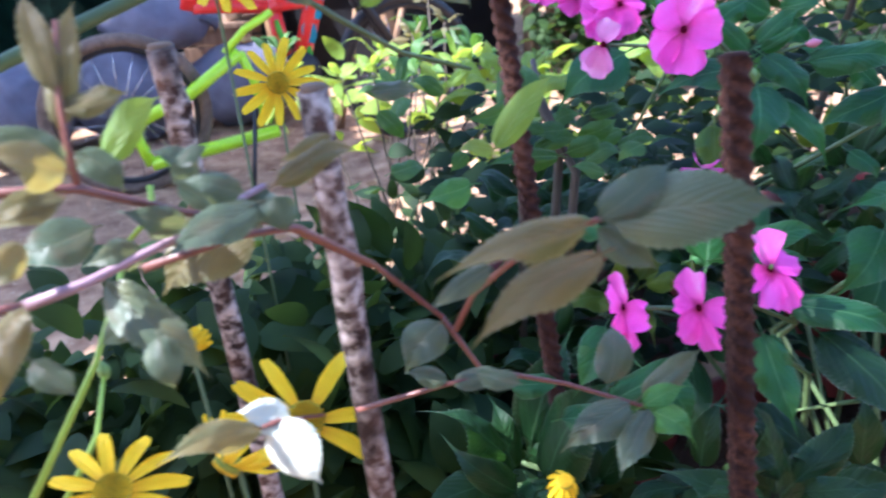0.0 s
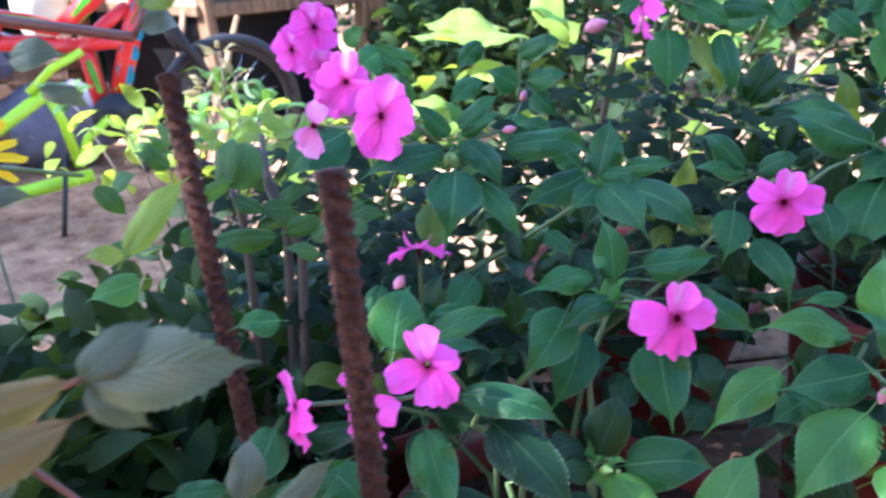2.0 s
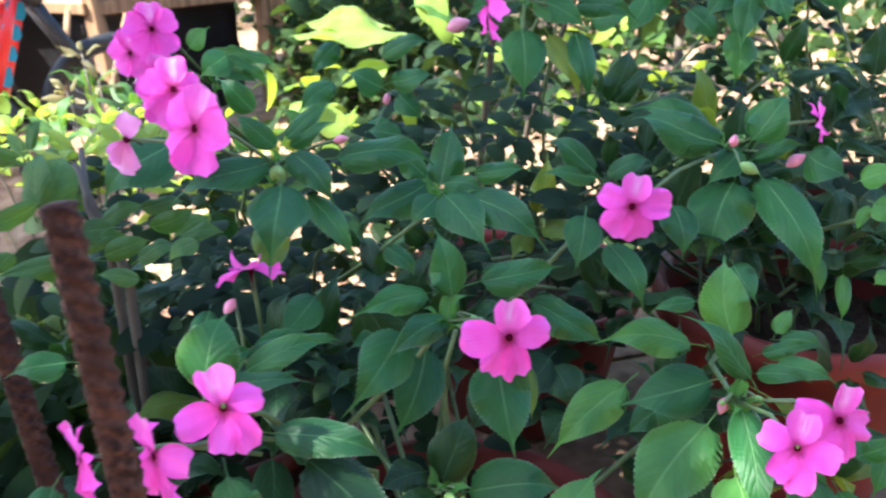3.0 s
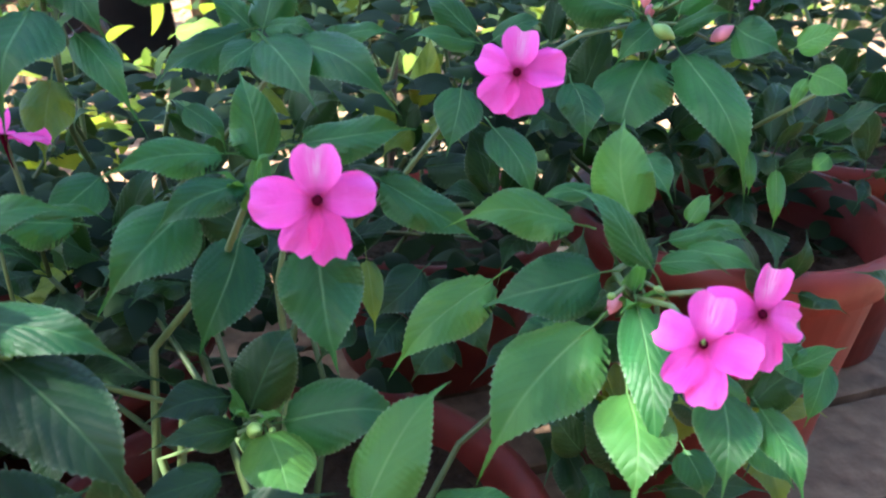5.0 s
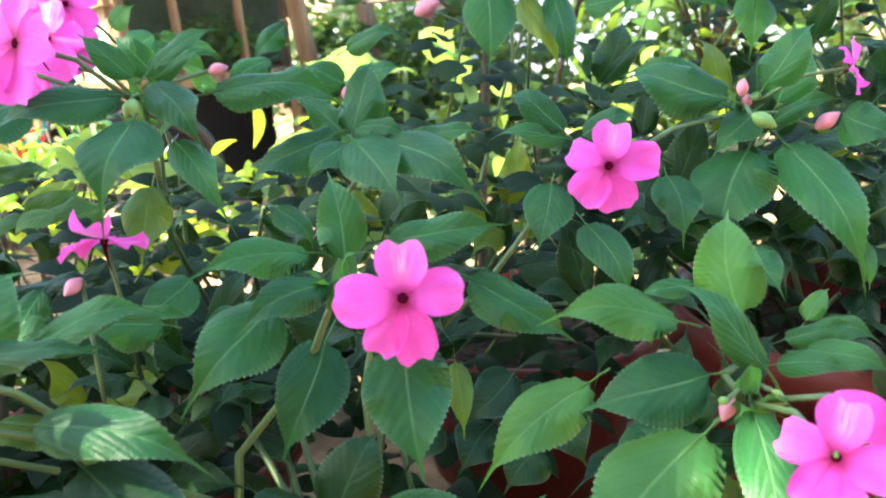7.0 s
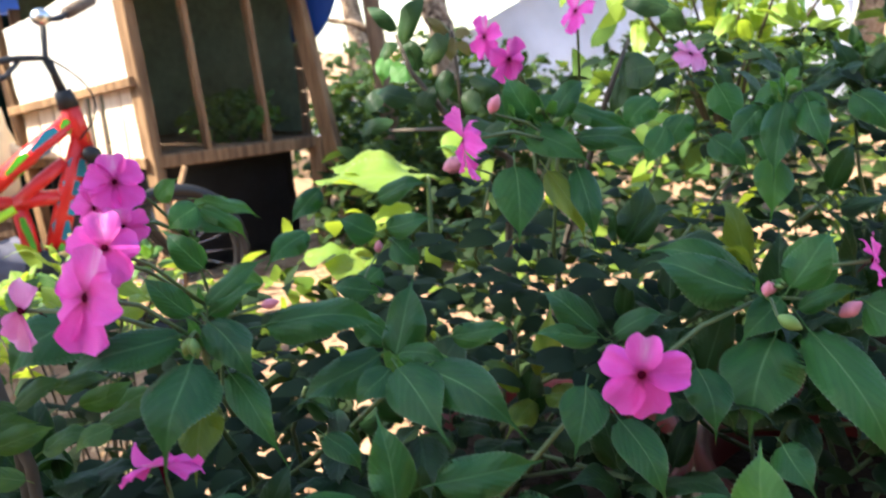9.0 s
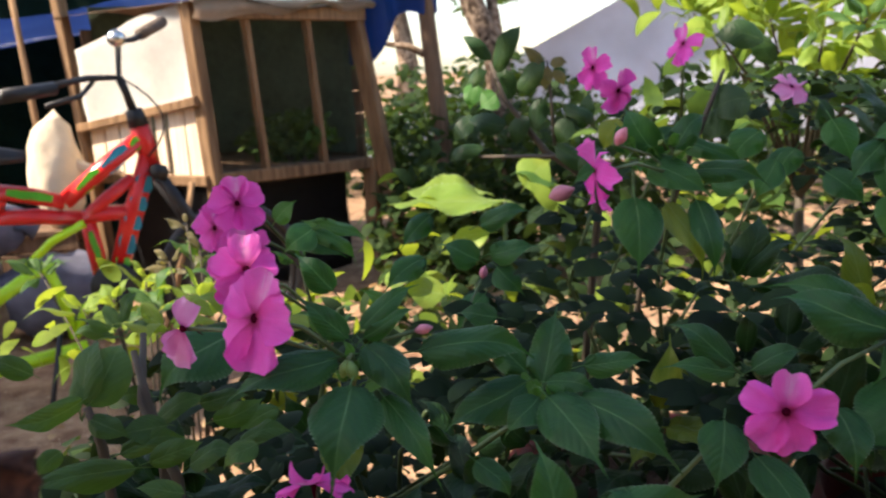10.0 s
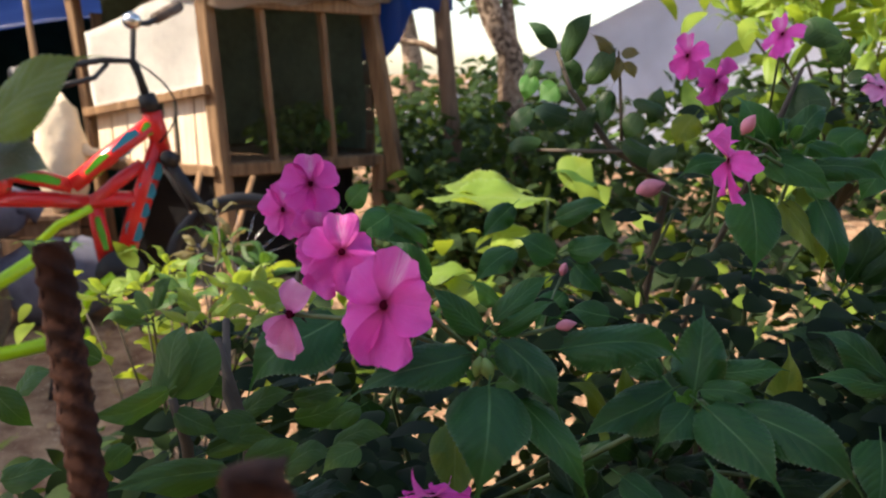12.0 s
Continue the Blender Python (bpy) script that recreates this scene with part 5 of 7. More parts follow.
leaf(right, IMPATIENS, (0.356, 0.316, 0.601), (0.341, 0.335, 0.616), (-0.214, -0.701, 0.68), 0.017)
leaf(right, IMPATIENS, (0.364, 0.25, 0.603), (0.365, 0.234, 0.589), (-0.391, -0.609, 0.69), 0.015)
leaf(right, IMPATIENS, (0.425, 0.303, 0.619), (0.437, 0.283, 0.61), (-0.41, -0.561, 0.719), 0.014)
leaf(right, IMPATIENS, (0.357, 0.336, 0.611), (0.33, 0.337, 0.591), (-0.513, -0.555, 0.655), 0.019)
# leaves round the even pink flower
leaf(front, IMPATIENS, (0.329, 0.401, 0.705), (0.315, 0.383, 0.677), (-0.299, -0.728, 0.617), 0.023)
leaf(front, IMPATIENS, (0.346, 0.402, 0.684), (0.355, 0.366, 0.652), (-0.255, -0.685, 0.683), 0.021)
leaf(front, IMPATIENS, (0.39, 0.407, 0.702), (0.386, 0.382, 0.674), (-0.357, -0.683, 0.638), 0.023)
leaf(front, IMPATIENS, (0.341, 0.415, 0.725), (0.319, 0.44, 0.744), (-0.24, -0.716, 0.656), 0.017)
leaf(front, IMPATIENS, (0.348, 0.412, 0.723), (0.378, 0.412, 0.731), (-0.175, -0.676, 0.716), 0.013)
leaf(front, IMPATIENS, (0.342, 0.414, 0.722), (0.307, 0.427, 0.725), (-0.208, -0.705, 0.678), 0.012)
leaf(front, IMPATIENS, (0.4, 0.418, 0.684), (0.411, 0.4, 0.663), (-0.253, -0.806, 0.535), 0.017)
# left plant: shoot with the flower cluster
leaf(left, IMPATIENS, (0.157, 0.405, 0.761), (0.136, 0.415, 0.78), (0.066, -0.856, 0.513), 0.012)
leaf(left, IMPATIENS, (0.162, 0.41, 0.763), (0.191, 0.423, 0.779), (-0.097, -0.683, 0.724), 0.012)
leaf(left, IMPATIENS, (0.163, 0.407, 0.76), (0.19, 0.412, 0.772), (-0.162, -0.706, 0.69), 0.008)
leaf(left, IMPATIENS, (0.163, 0.402, 0.759), (0.181, 0.378, 0.735), (-0.149, -0.743, 0.653), 0.018)
leaf(left, IMPATIENS, (0.185, 0.401, 0.754), (0.242, 0.397, 0.748), (0.02, -0.714, 0.7), 0.021)
leaf(left, IMPATIENS, (0.153, 0.401, 0.755), (0.1, 0.392, 0.744), (-0.025, -0.69, 0.723), 0.017)
leaf(left, IMPATIENS, (0.156, 0.389, 0.747), (0.143, 0.355, 0.717), (-0.117, -0.635, 0.763), 0.030)
leaf(left, IMPATIENS, (0.169, 0.398, 0.737), (0.189, 0.364, 0.707), (-0.167, -0.698, 0.696), 0.015, 2)
leaf(left, IMPATIENS, (0.106, 0.466, 0.751), (0.059, 0.454, 0.723), (-0.242, -0.672, 0.7), 0.033)
leaf(left, IMPATIENS, (0.153, 0.515, 0.752), (0.132, 0.523, 0.776), (0.122, -0.904, 0.411), 0.017)
leaf(left, IMPATIENS, (0.152, 0.671, 0.759), (0.181, 0.666, 0.748), (0.04, -0.827, 0.561), 0.013)
leaf(left, YOUNG, (0.117, 0.626, 0.774), (0.134, 0.627, 0.789), (-0.286, -0.864, 0.414), 0.016)
leaf(left, YOUNG, (0.133, 0.683, 0.76), (0.17, 0.679, 0.755), (-0.02, -0.804, 0.595), 0.011)
leaf(left, IMPATIENS, (0.13, 0.643, 0.759), (0.168, 0.635, 0.741), (0.095, -0.834, 0.543), 0.016)
# left plant: middle shoot
leaf(left, IMPATIENS, (0.239, 0.395, 0.735), (0.253, 0.418, 0.764), (-0.343, -0.648, 0.68), 0.021)
leaf(left, IMPATIENS, (0.234, 0.401, 0.735), (0.19, 0.402, 0.716), (-0.302, -0.628, 0.717), 0.020)
leaf(left, IMPATIENS, (0.24, 0.393, 0.737), (0.261, 0.379, 0.735), (-0.334, -0.619, 0.711), 0.012)
leaf(left, IMPATIENS, (0.238, 0.386, 0.734), (0.251, 0.347, 0.714), (-0.374, -0.521, 0.768), 0.024)
leaf(left, IMPATIENS, (0.249, 0.383, 0.733), (0.283, 0.346, 0.712), (-0.304, -0.661, 0.686), 0.023, 2)
leaf(left, IMPATIENS, (0.236, 0.39, 0.732), (0.216, 0.381, 0.719), (-0.24, -0.573, 0.784), 0.016)
leaf(left, IMPATIENS, (0.241, 0.487, 0.737), (0.218, 0.496, 0.74), (-0.207, -0.72, 0.662), 0.015)
leaf(left, YELLOW, (0.153, 0.437, 0.711), (0.147, 0.411, 0.679), (0.095, -0.784, 0.613), 0.021)
leaf(left, IMPATIENS, (0.24, 0.425, 0.729), (0.219, 0.442, 0.747), (-0.042, -0.749, 0.661), 0.015)
leaf(left, IMPATIENS, (0.273, 0.44, 0.723), (0.308, 0.433, 0.726), (-0.204, -0.71, 0.674), 0.014)
leaf(left, IMPATIENS, (0.213, 0.572, 0.754), (0.182, 0.557, 0.735), (0.008, -0.793, 0.609), 0.018)
leaf(left, IMPATIENS, (0.226, 0.625, 0.772), (0.201, 0.621, 0.747), (-0.25, -0.893, 0.375), 0.017)
leaf(left, YOUNG, (0.142, 0.651, 0.768), (0.186, 0.652, 0.751), (0.219, -0.818, 0.532), 0.013)
leaf(left, YOUNG, (0.142, 0.64, 0.764), (0.175, 0.639, 0.736), (0.31, -0.85, 0.426), 0.014)
leaf(left, IMPATIENS, (0.143, 0.621, 0.769), (0.119, 0.615, 0.754), (-0.086, -0.875, 0.476), 0.023)
leaf(left, YOUNG, (0.184, 0.488, 0.746), (0.165, 0.489, 0.76), (0.282, -0.821, 0.497), 0.010)
# back plant
leaf(back, IMPATIENS, (0.348, 0.54, 0.811), (0.385, 0.518, 0.788), (-0.19, -0.846, 0.498), 0.023)
leaf(back, IMPATIENS, (0.339, 0.533, 0.791), (0.334, 0.514, 0.744), (-0.254, -0.886, 0.389), 0.031)
leaf(back, YELLOW, (0.361, 0.537, 0.785), (0.378, 0.511, 0.739), (-0.207, -0.885, 0.416), 0.017)
leaf(back, IMPATIENS, (0.344, 0.55, 0.815), (0.338, 0.563, 0.835), (-0.22, -0.852, 0.476), 0.015)
leaf(back, IMPATIENS, (0.351, 0.548, 0.816), (0.376, 0.553, 0.832), (-0.2, -0.802, 0.563), 0.017)
leaf(back, IMPATIENS, (0.401, 0.605, 0.818), (0.447, 0.584, 0.797), (-0.179, -0.863, 0.473), 0.017)
leaf(back, IMPATIENS, (0.449, 0.647, 0.776), (0.482, 0.632, 0.78), (-0.403, -0.73, 0.551), 0.023)
leaf(back, IMPATIENS, (0.508, 0.527, 0.807), (0.499, 0.517, 0.773), (-0.526, -0.767, 0.367), 0.020)
leaf(back, YOUNG, (0.502, 0.517, 0.783), (0.494, 0.503, 0.745), (-0.509, -0.768, 0.388), 0.024)
leaf(back, IMPATIENS, (0.502, 0.58, 0.827), (0.514, 0.57, 0.794), (-0.334, -0.931, 0.145), 0.024)
leaf(back, IMPATIENS, (0.53, 0.525, 0.822), (0.538, 0.517, 0.793), (-0.432, -0.891, 0.138), 0.019)
leaf(back, IMPATIENS, (0.533, 0.485, 0.823), (0.55, 0.468, 0.795), (-0.404, -0.871, 0.279), 0.022)
leaf(back, IMPATIENS, (0.484, 0.635, 0.816), (0.463, 0.642, 0.786), (-0.624, -0.741, 0.246), 0.026)
leaf(back, IMPATIENS, (0.505, 0.622, 0.803), (0.493, 0.626, 0.772), (-0.619, -0.768, 0.164), 0.023)
leaf(back, IMPATIENS, (0.356, 0.541, 0.815), (0.342, 0.56, 0.846), (-0.351, -0.863, 0.364), 0.022)
leaf(back, IMPATIENS, (0.367, 0.537, 0.817), (0.393, 0.544, 0.84), (-0.299, -0.754, 0.585), 0.018)
leaf(back, IMPATIENS, (0.386, 0.549, 0.802), (0.428, 0.526, 0.794), (-0.303, -0.763, 0.57), 0.019)
leaf(back, IMPATIENS, (0.377, 0.528, 0.787), (0.379, 0.503, 0.739), (-0.327, -0.849, 0.415), 0.019)
leaf(back, IMPATIENS, (0.334, 0.548, 0.806), (0.304, 0.556, 0.796), (-0.377, -0.752, 0.541), 0.015)
leaf(back, IMPATIENS, (0.503, 0.528, 0.815), (0.48, 0.528, 0.788), (-0.553, -0.676, 0.487), 0.021)
leaf(back, IMPATIENS, (0.502, 0.504, 0.82), (0.489, 0.493, 0.771), (-0.589, -0.735, 0.335), 0.022)
leaf(back, IMPATIENS, (0.512, 0.497, 0.819), (0.514, 0.476, 0.789), (-0.521, -0.73, 0.443), 0.019)
leaf(back, IMPATIENS, (0.517, 0.519, 0.828), (0.495, 0.535, 0.817), (-0.644, -0.588, 0.489), 0.019)
leaf(back, IMPATIENS, (0.487, 0.561, 0.793), (0.507, 0.542, 0.769), (-0.301, -0.86, 0.413), 0.022)
leaf(back, IMPATIENS, (0.472, 0.595, 0.799), (0.456, 0.598, 0.768), (-0.641, -0.726, 0.25), 0.021)
leaf(back, IMPATIENS, (0.278, 0.651, 0.723), (0.299, 0.64, 0.7), (0.048, -0.891, 0.452), 0.022)
leaf(back, IMPATIENS, (0.266, 0.654, 0.728), (0.235, 0.662, 0.744), (0.072, -0.829, 0.555), 0.025)
leaf(back, IMPATIENS, (0.273, 0.654, 0.732), (0.312, 0.647, 0.74), (-0.236, -0.75, 0.618), 0.021)
leaf(back, IMPATIENS, (0.271, 0.679, 0.75), (0.317, 0.672, 0.761), (-0.26, -0.767, 0.587), 0.019)
leaf(back, IMPATIENS, (0.264, 0.628, 0.709), (0.239, 0.622, 0.68), (-0.334, -0.821, 0.462), 0.021)
leaf(back, IMPATIENS, (0.425, 0.413, 0.735), (0.387, 0.462, 0.749), (-0.456, -0.564, 0.689), 0.027)
leaf(back, IMPATIENS, (0.426, 0.389, 0.744), (0.451, 0.392, 0.773), (-0.577, -0.593, 0.562), 0.021)
# flowers and buds
flower(left, (0.094, 0.619, 0.79), (0.053, -0.96, 0.275), 0.046, 8, "full", (0.13, 0.66, 0.74))
flower(left, (0.076, 0.632, 0.772), (-0.521, -0.839, 0.161), 0.042, 0, "full", (0.13, 0.66, 0.74))
flower(left, (0.098, 0.6, 0.764), (-0.002, -0.924, -0.381), 0.04, 10, "full", (0.13, 0.66, 0.74))
flower(left, (0.108, 0.495, 0.774), (0.06, -0.864, 0.5), 0.043, 0, "full", (0.15, 0.52, 0.73))
flower(left, (0.1, 0.505, 0.766), (-0.49, -0.871, 0.038), 0.04, 30, "full", (0.15, 0.52, 0.73))
flower(left, (0.1195, 0.397, 0.7765), (-0.62, -0.72, 0.30), 0.048, -14, "full", (0.159, 0.407, 0.748))
flower(left, (0.085, 0.429, 0.765), (-0.54, -0.836, 0.096), 0.043, -14, "wilted", (0.159, 0.407, 0.748))
flower(front, (0.348, 0.382, 0.715), (-0.392, -0.846, 0.361), 0.048, -6, "even", (0.442, 0.43, 0.725))
flower(front, (0.239, 0.291, 0.702), (-0.168, -0.907, 0.385), 0.0425, 2, "lipped", (0.222, 0.328, 0.692))
flower(front, (0.119, 0.264, 0.710), (0.194, -0.61, 0.769), 0.036, 10, "lipped", (0.15, 0.3, 0.66), stamen=True)
flower(front, (0.093, 0.265, 0.694), (-0.80, -0.52, 0.30), 0.037, 12, "lipped", (0.15, 0.3, 0.66))
flower(front, (0.066, 0.279, 0.688), (-0.93, -0.32, 0.2), 0.037, 8, "lipped", (0.13, 0.31, 0.65))
flower(right, (0.339, 0.223, 0.671), (-0.563, -0.489, 0.666), 0.0345, 0, "lipped", (0.344, 0.268, 0.662), stamen=True)
flower(right, (0.372, 0.236, 0.668), (-0.191, -0.801, 0.567), 0.039, -8, "lipped", (0.344, 0.268, 0.662))
flower(front, (0.137, 0.399, 0.699), (0.10, 0.30, 0.95), 0.04, 0, "even", (0.14, 0.41, 0.63))
flower(back, (0.295, 0.481, 0.815), (-0.975, 0.20, 0.08), 0.041, 0, "lipped", (0.372, 0.545, 0.8))
flower(back, (0.358, 0.657, 0.868), (-0.858, -0.481, 0.183), 0.038, 0, "even", (0.4, 0.68, 0.82))
flower(back, (0.37, 0.637, 0.851), (0.285, -0.921, -0.266), 0.04, 0, "even", (0.4, 0.68, 0.82))
flower(back, (0.432, 0.662, 0.883), (-0.819, -0.225, 0.528), 0.036, 25, "lipped", (0.45, 0.7, 0.82))
flower(back, (0.562, 0.72, 0.844), (0.177, -0.665, 0.726), 0.042, 30, "pale", (0.56, 0.74, 0.79))
flower(right, (0.482, 0.4, 0.749), (0.72, -0.55, 0.42), 0.032, 20, "even", (0.442, 0.43, 0.725))
bud(back, (0.325, 0.633, 0.779), (0.6, -0.5, 0.3), 0.021, BUD_PINK, (0.36, 0.66, 0.765))
bud(back, (0.321, 0.51, 0.83), (0.3, -0.4, 0.8), 0.012, BUD_PINK, (0.372, 0.545, 0.8))
bud(right, (0.441, 0.423, 0.732), (-0.2, -0.4, 0.8), 0.009, BUD_PINK, (0.442, 0.43, 0.725))
bud(right, (0.473, 0.403, 0.723), (0.6, -0.3, 0.5), 0.013, BUD_PINK, (0.442, 0.43, 0.725))
bud(left, (0.264, 0.632, 0.724), (0.1, -0.3, 0.8), 0.011, BUD_PINK, (0.24, 0.6, 0.69))
bud(front, (0.124, 0.391, 0.683), (-0.4, -0.5, -0.3), 0.01, BUD_PINK, (0.13, 0.38, 0.62))
bud(right, (0.419, 0.395, 0.743), (-0.1, -0.3, 0.9), 0.009, BUD_PINK, (0.442, 0.43, 0.725))
bud(left, (0.154, 0.399, 0.75), (-0.3, -0.3, -0.8), 0.008, BUD_GREEN, (0.159, 0.407, 0.748))
bud(left, (0.157, 0.396, 0.75), (0.2, -0.3, -0.8), 0.009, BUD_GREEN, (0.159, 0.407, 0.748))
bud(right, (0.424, 0.384, 0.729), (0.5, -0.4, -0.3), 0.012, BUD_GREEN, (0.442, 0.43, 0.725))
bud(right, (0.351, 0.264, 0.663), (0.4, -0.6, 0.2), 0.008, BUD_GREEN, (0.344, 0.268, 0.662))
bud(front, (0.213, 0.294, 0.616), (0.2, -0.6, 0.4), 0.01, BUD_GREEN)
bud(left, (0.189, 0.403, 0.763), (0.9, -0.2, 0.2), 0.008, BUD_PINK, (0.159, 0.407, 0.748))
bud(right, (0.338, 0.269, 0.66), (-0.5, -0.3, -0.6), 0.009, BUD_PINK, (0.344, 0.268, 0.662))
# stems from the pots to the shoots
stem(front, [(0.164, 0.319, 0.47), (0.179, 0.383, 0.601), (0.211, 0.36, 0.649), (0.222, 0.328, 0.692)], 0.0023, 0.0012)
stem(front, [(0.203, 0.276, 0.47), (0.177, 0.347, 0.569), (0.219, 0.33, 0.589), (0.211, 0.303, 0.612)], 0.0023, 0.0012)
stem(front, [(0.166, 0.291, 0.47), (0.189, 0.355, 0.588), (0.153, 0.332, 0.625), (0.15, 0.3, 0.66)], 0.0023, 0.0012)
stem(front, [(0.224, 0.313, 0.47), (0.199, 0.412, 0.576), (0.15, 0.42, 0.603), (0.14, 0.41, 0.63)], 0.0023, 0.0012)
stem(front, [(0.203, 0.348, 0.47), (0.255, 0.429, 0.604), (0.306, 0.421, 0.655), (0.33, 0.4, 0.7)], 0.0023, 0.0012)
stem(front, [(0.207, 0.276, 0.47), (0.236, 0.373, 0.588), (0.235, 0.38, 0.625), (0.24, 0.37, 0.66)], 0.0023, 0.0012)
stem(right, [(0.51, 0.423, 0.55), (0.466, 0.421, 0.595), (0.385, 0.341, 0.629), (0.344, 0.268, 0.662)], 0.0023, 0.0012)
stem(right, [(0.552, 0.499, 0.55), (0.521, 0.531, 0.62), (0.482, 0.481, 0.676), (0.442, 0.43, 0.725)], 0.0023, 0.0012)
stem(right, [(0.519, 0.492, 0.55), (0.508, 0.499, 0.61), (0.518, 0.427, 0.657), (0.5, 0.36, 0.7)], 0.0023, 0.0012)
stem(right, [(0.568, 0.429, 0.55), (0.479, 0.437, 0.57), (0.433, 0.366, 0.582), (0.4, 0.3, 0.6)], 0.0023, 0.0012)
stem(left, [(0.157, 0.579, 0.47), (0.165, 0.57, 0.581), (0.152, 0.484, 0.673), (0.159, 0.407, 0.748)], 0.0023, 0.0012)
stem(left, [(0.111, 0.575, 0.47), (0.157, 0.572, 0.569), (0.217, 0.491, 0.651), (0.249, 0.418, 0.718)], 0.0023, 0.0012)
stem(left, [(0.118, 0.621, 0.47), (0.134, 0.697, 0.578), (0.14, 0.684, 0.667), (0.13, 0.66, 0.74)], 0.0023, 0.0012)
stem(left, [(0.146, 0.629, 0.47), (0.158, 0.646, 0.574), (0.139, 0.581, 0.66), (0.15, 0.52, 0.73)], 0.0023, 0.0012)
stem(left, [(0.146, 0.627, 0.47), (0.192, 0.636, 0.554), (0.189, 0.566, 0.622), (0.2, 0.5, 0.68)], 0.0023, 0.0012)
stem(back, [(0.441, 0.679, 0.47), (0.434, 0.685, 0.602), (0.392, 0.613, 0.713), (0.372, 0.545, 0.8)], 0.0023, 0.0012)
stem(back, [(0.398, 0.666, 0.47), (0.42, 0.731, 0.61), (0.414, 0.71, 0.727), (0.4, 0.68, 0.82)], 0.0023, 0.0012)
stem(back, [(0.379, 0.732, 0.47), (0.402, 0.779, 0.61), (0.422, 0.742, 0.727), (0.45, 0.7, 0.82)], 0.0023, 0.0012)
stem(back, [(0.399, 0.729, 0.47), (0.406, 0.762, 0.588), (0.356, 0.711, 0.686), (0.36, 0.66, 0.765)], 0.0023, 0.0012)
stem(back, [(0.431, 0.664, 0.47), (0.368, 0.698, 0.558), (0.283, 0.65, 0.63), (0.24, 0.6, 0.69)], 0.0023, 0.0012)
stem(back, [(0.458, 0.748, 0.47), (0.499, 0.805, 0.598), (0.549, 0.776, 0.705), (0.56, 0.74, 0.79)], 0.0023, 0.0012)
stem(side, [(0.771, 0.587, 0.54), (0.717, 0.632, 0.62), (0.644, 0.593, 0.685), (0.62, 0.55, 0.74)], 0.0023, 0.0012)
stem(side, [(0.76, 0.617, 0.54), (0.762, 0.638, 0.612), (0.742, 0.578, 0.67), (0.75, 0.52, 0.72)], 0.0023, 0.0012)
stem(side, [(0.744, 0.658, 0.54), (0.787, 0.679, 0.62), (0.86, 0.619, 0.685), (0.88, 0.56, 0.74)], 0.0023, 0.0012)
stem(side, [(0.83, 0.614, 0.54), (0.815, 0.692, 0.66), (0.808, 0.683, 0.76), (0.8, 0.66, 0.84)], 0.0023, 0.0012)
stem(side, [(0.804, 0.634, 0.54), (0.758, 0.704, 0.644), (0.715, 0.687, 0.73), (0.68, 0.66, 0.8)], 0.0023, 0.0012)
# young leaves and buds at the shoot tips
random.seed(17)
whorl(front, YOUNG, (0.222, 0.328, 0.692), (-0.1, -0.4, 1), 5, 0.022, spread=48, ratio=0.40)
bud(front, (0.233, 0.321, 0.694), (0.441, -0.5, 0.085), 0.0046, BUD_GREEN, (0.222, 0.328, 0.692))
bud(front, (0.233, 0.321, 0.696), (-0.977, -0.5, 0.298), 0.0052, BUD_GREEN, (0.222, 0.328, 0.692))
whorl(right, YOUNG, (0.344, 0.268, 0.662), (0.1, -0.5, 1), 5, 0.022, spread=48, ratio=0.40)
bud(right, (0.332, 0.263, 0.667), (-0.88, -0.5, 0.553), 0.0049, BUD_GREEN, (0.344, 0.268, 0.662))
bud(right, (0.348, 0.259, 0.669), (0.476, -0.5, -0.173), 0.0041, BUD_GREEN, (0.344, 0.268, 0.662))
whorl(left, YOUNG, (0.159, 0.407, 0.748), (0, -0.4, 1), 5, 0.022, spread=48, ratio=0.40)
bud(left, (0.163, 0.406, 0.747), (-0.087, -0.5, 0.511), 0.0046, BUD_GREEN, (0.159, 0.407, 0.748))
bud(left, (0.156, 0.397, 0.749), (0.191, -0.5, 0.16), 0.0048, BUD_GREEN, (0.159, 0.407, 0.748))
whorl(left, YOUNG, (0.249, 0.418, 0.718), (0.1, -0.4, 1), 5, 0.022, spread=48, ratio=0.40)
bud(left, (0.256, 0.404, 0.722), (0.47, -0.5, 0.172), 0.0044, BUD_GREEN, (0.249, 0.418, 0.718))
bud(left, (0.256, 0.407, 0.715), (-0.13, -0.5, 0.638), 0.0042, BUD_GREEN, (0.249, 0.418, 0.718))
whorl(back, YOUNG, (0.372, 0.545, 0.8), (0.1, -0.4, 1), 5, 0.022, spread=48, ratio=0.40)
bud(back, (0.368, 0.536, 0.809), (-0.123, -0.5, 0.827), 0.0043, BUD_GREEN, (0.372, 0.545, 0.8))
bud(back, (0.368, 0.54, 0.81), (-0.098, -0.5, 0.07), 0.0042, BUD_GREEN, (0.372, 0.545, 0.8))
whorl(right, YOUNG, (0.442, 0.43, 0.725), (0, -0.5, 1), 5, 0.022, spread=48, ratio=0.40)
bud(right, (0.443, 0.419, 0.734), (0.677, -0.5, 0.02), 0.0046, BUD_GREEN, (0.442, 0.43, 0.725))
bud(right, (0.449, 0.425, 0.734), (-0.309, -0.5, -0.044), 0.0046, BUD_GREEN, (0.442, 0.43, 0.725))
whorl(front, YOUNG, (0.212, 0.303, 0.615), (0, -0.6, 1), 5, 0.022, spread=48, ratio=0.40)
bud(front, (0.219, 0.293, 0.615), (-0.166, -0.5, 0.304), 0.0048, BUD_GREEN, (0.212, 0.303, 0.615))
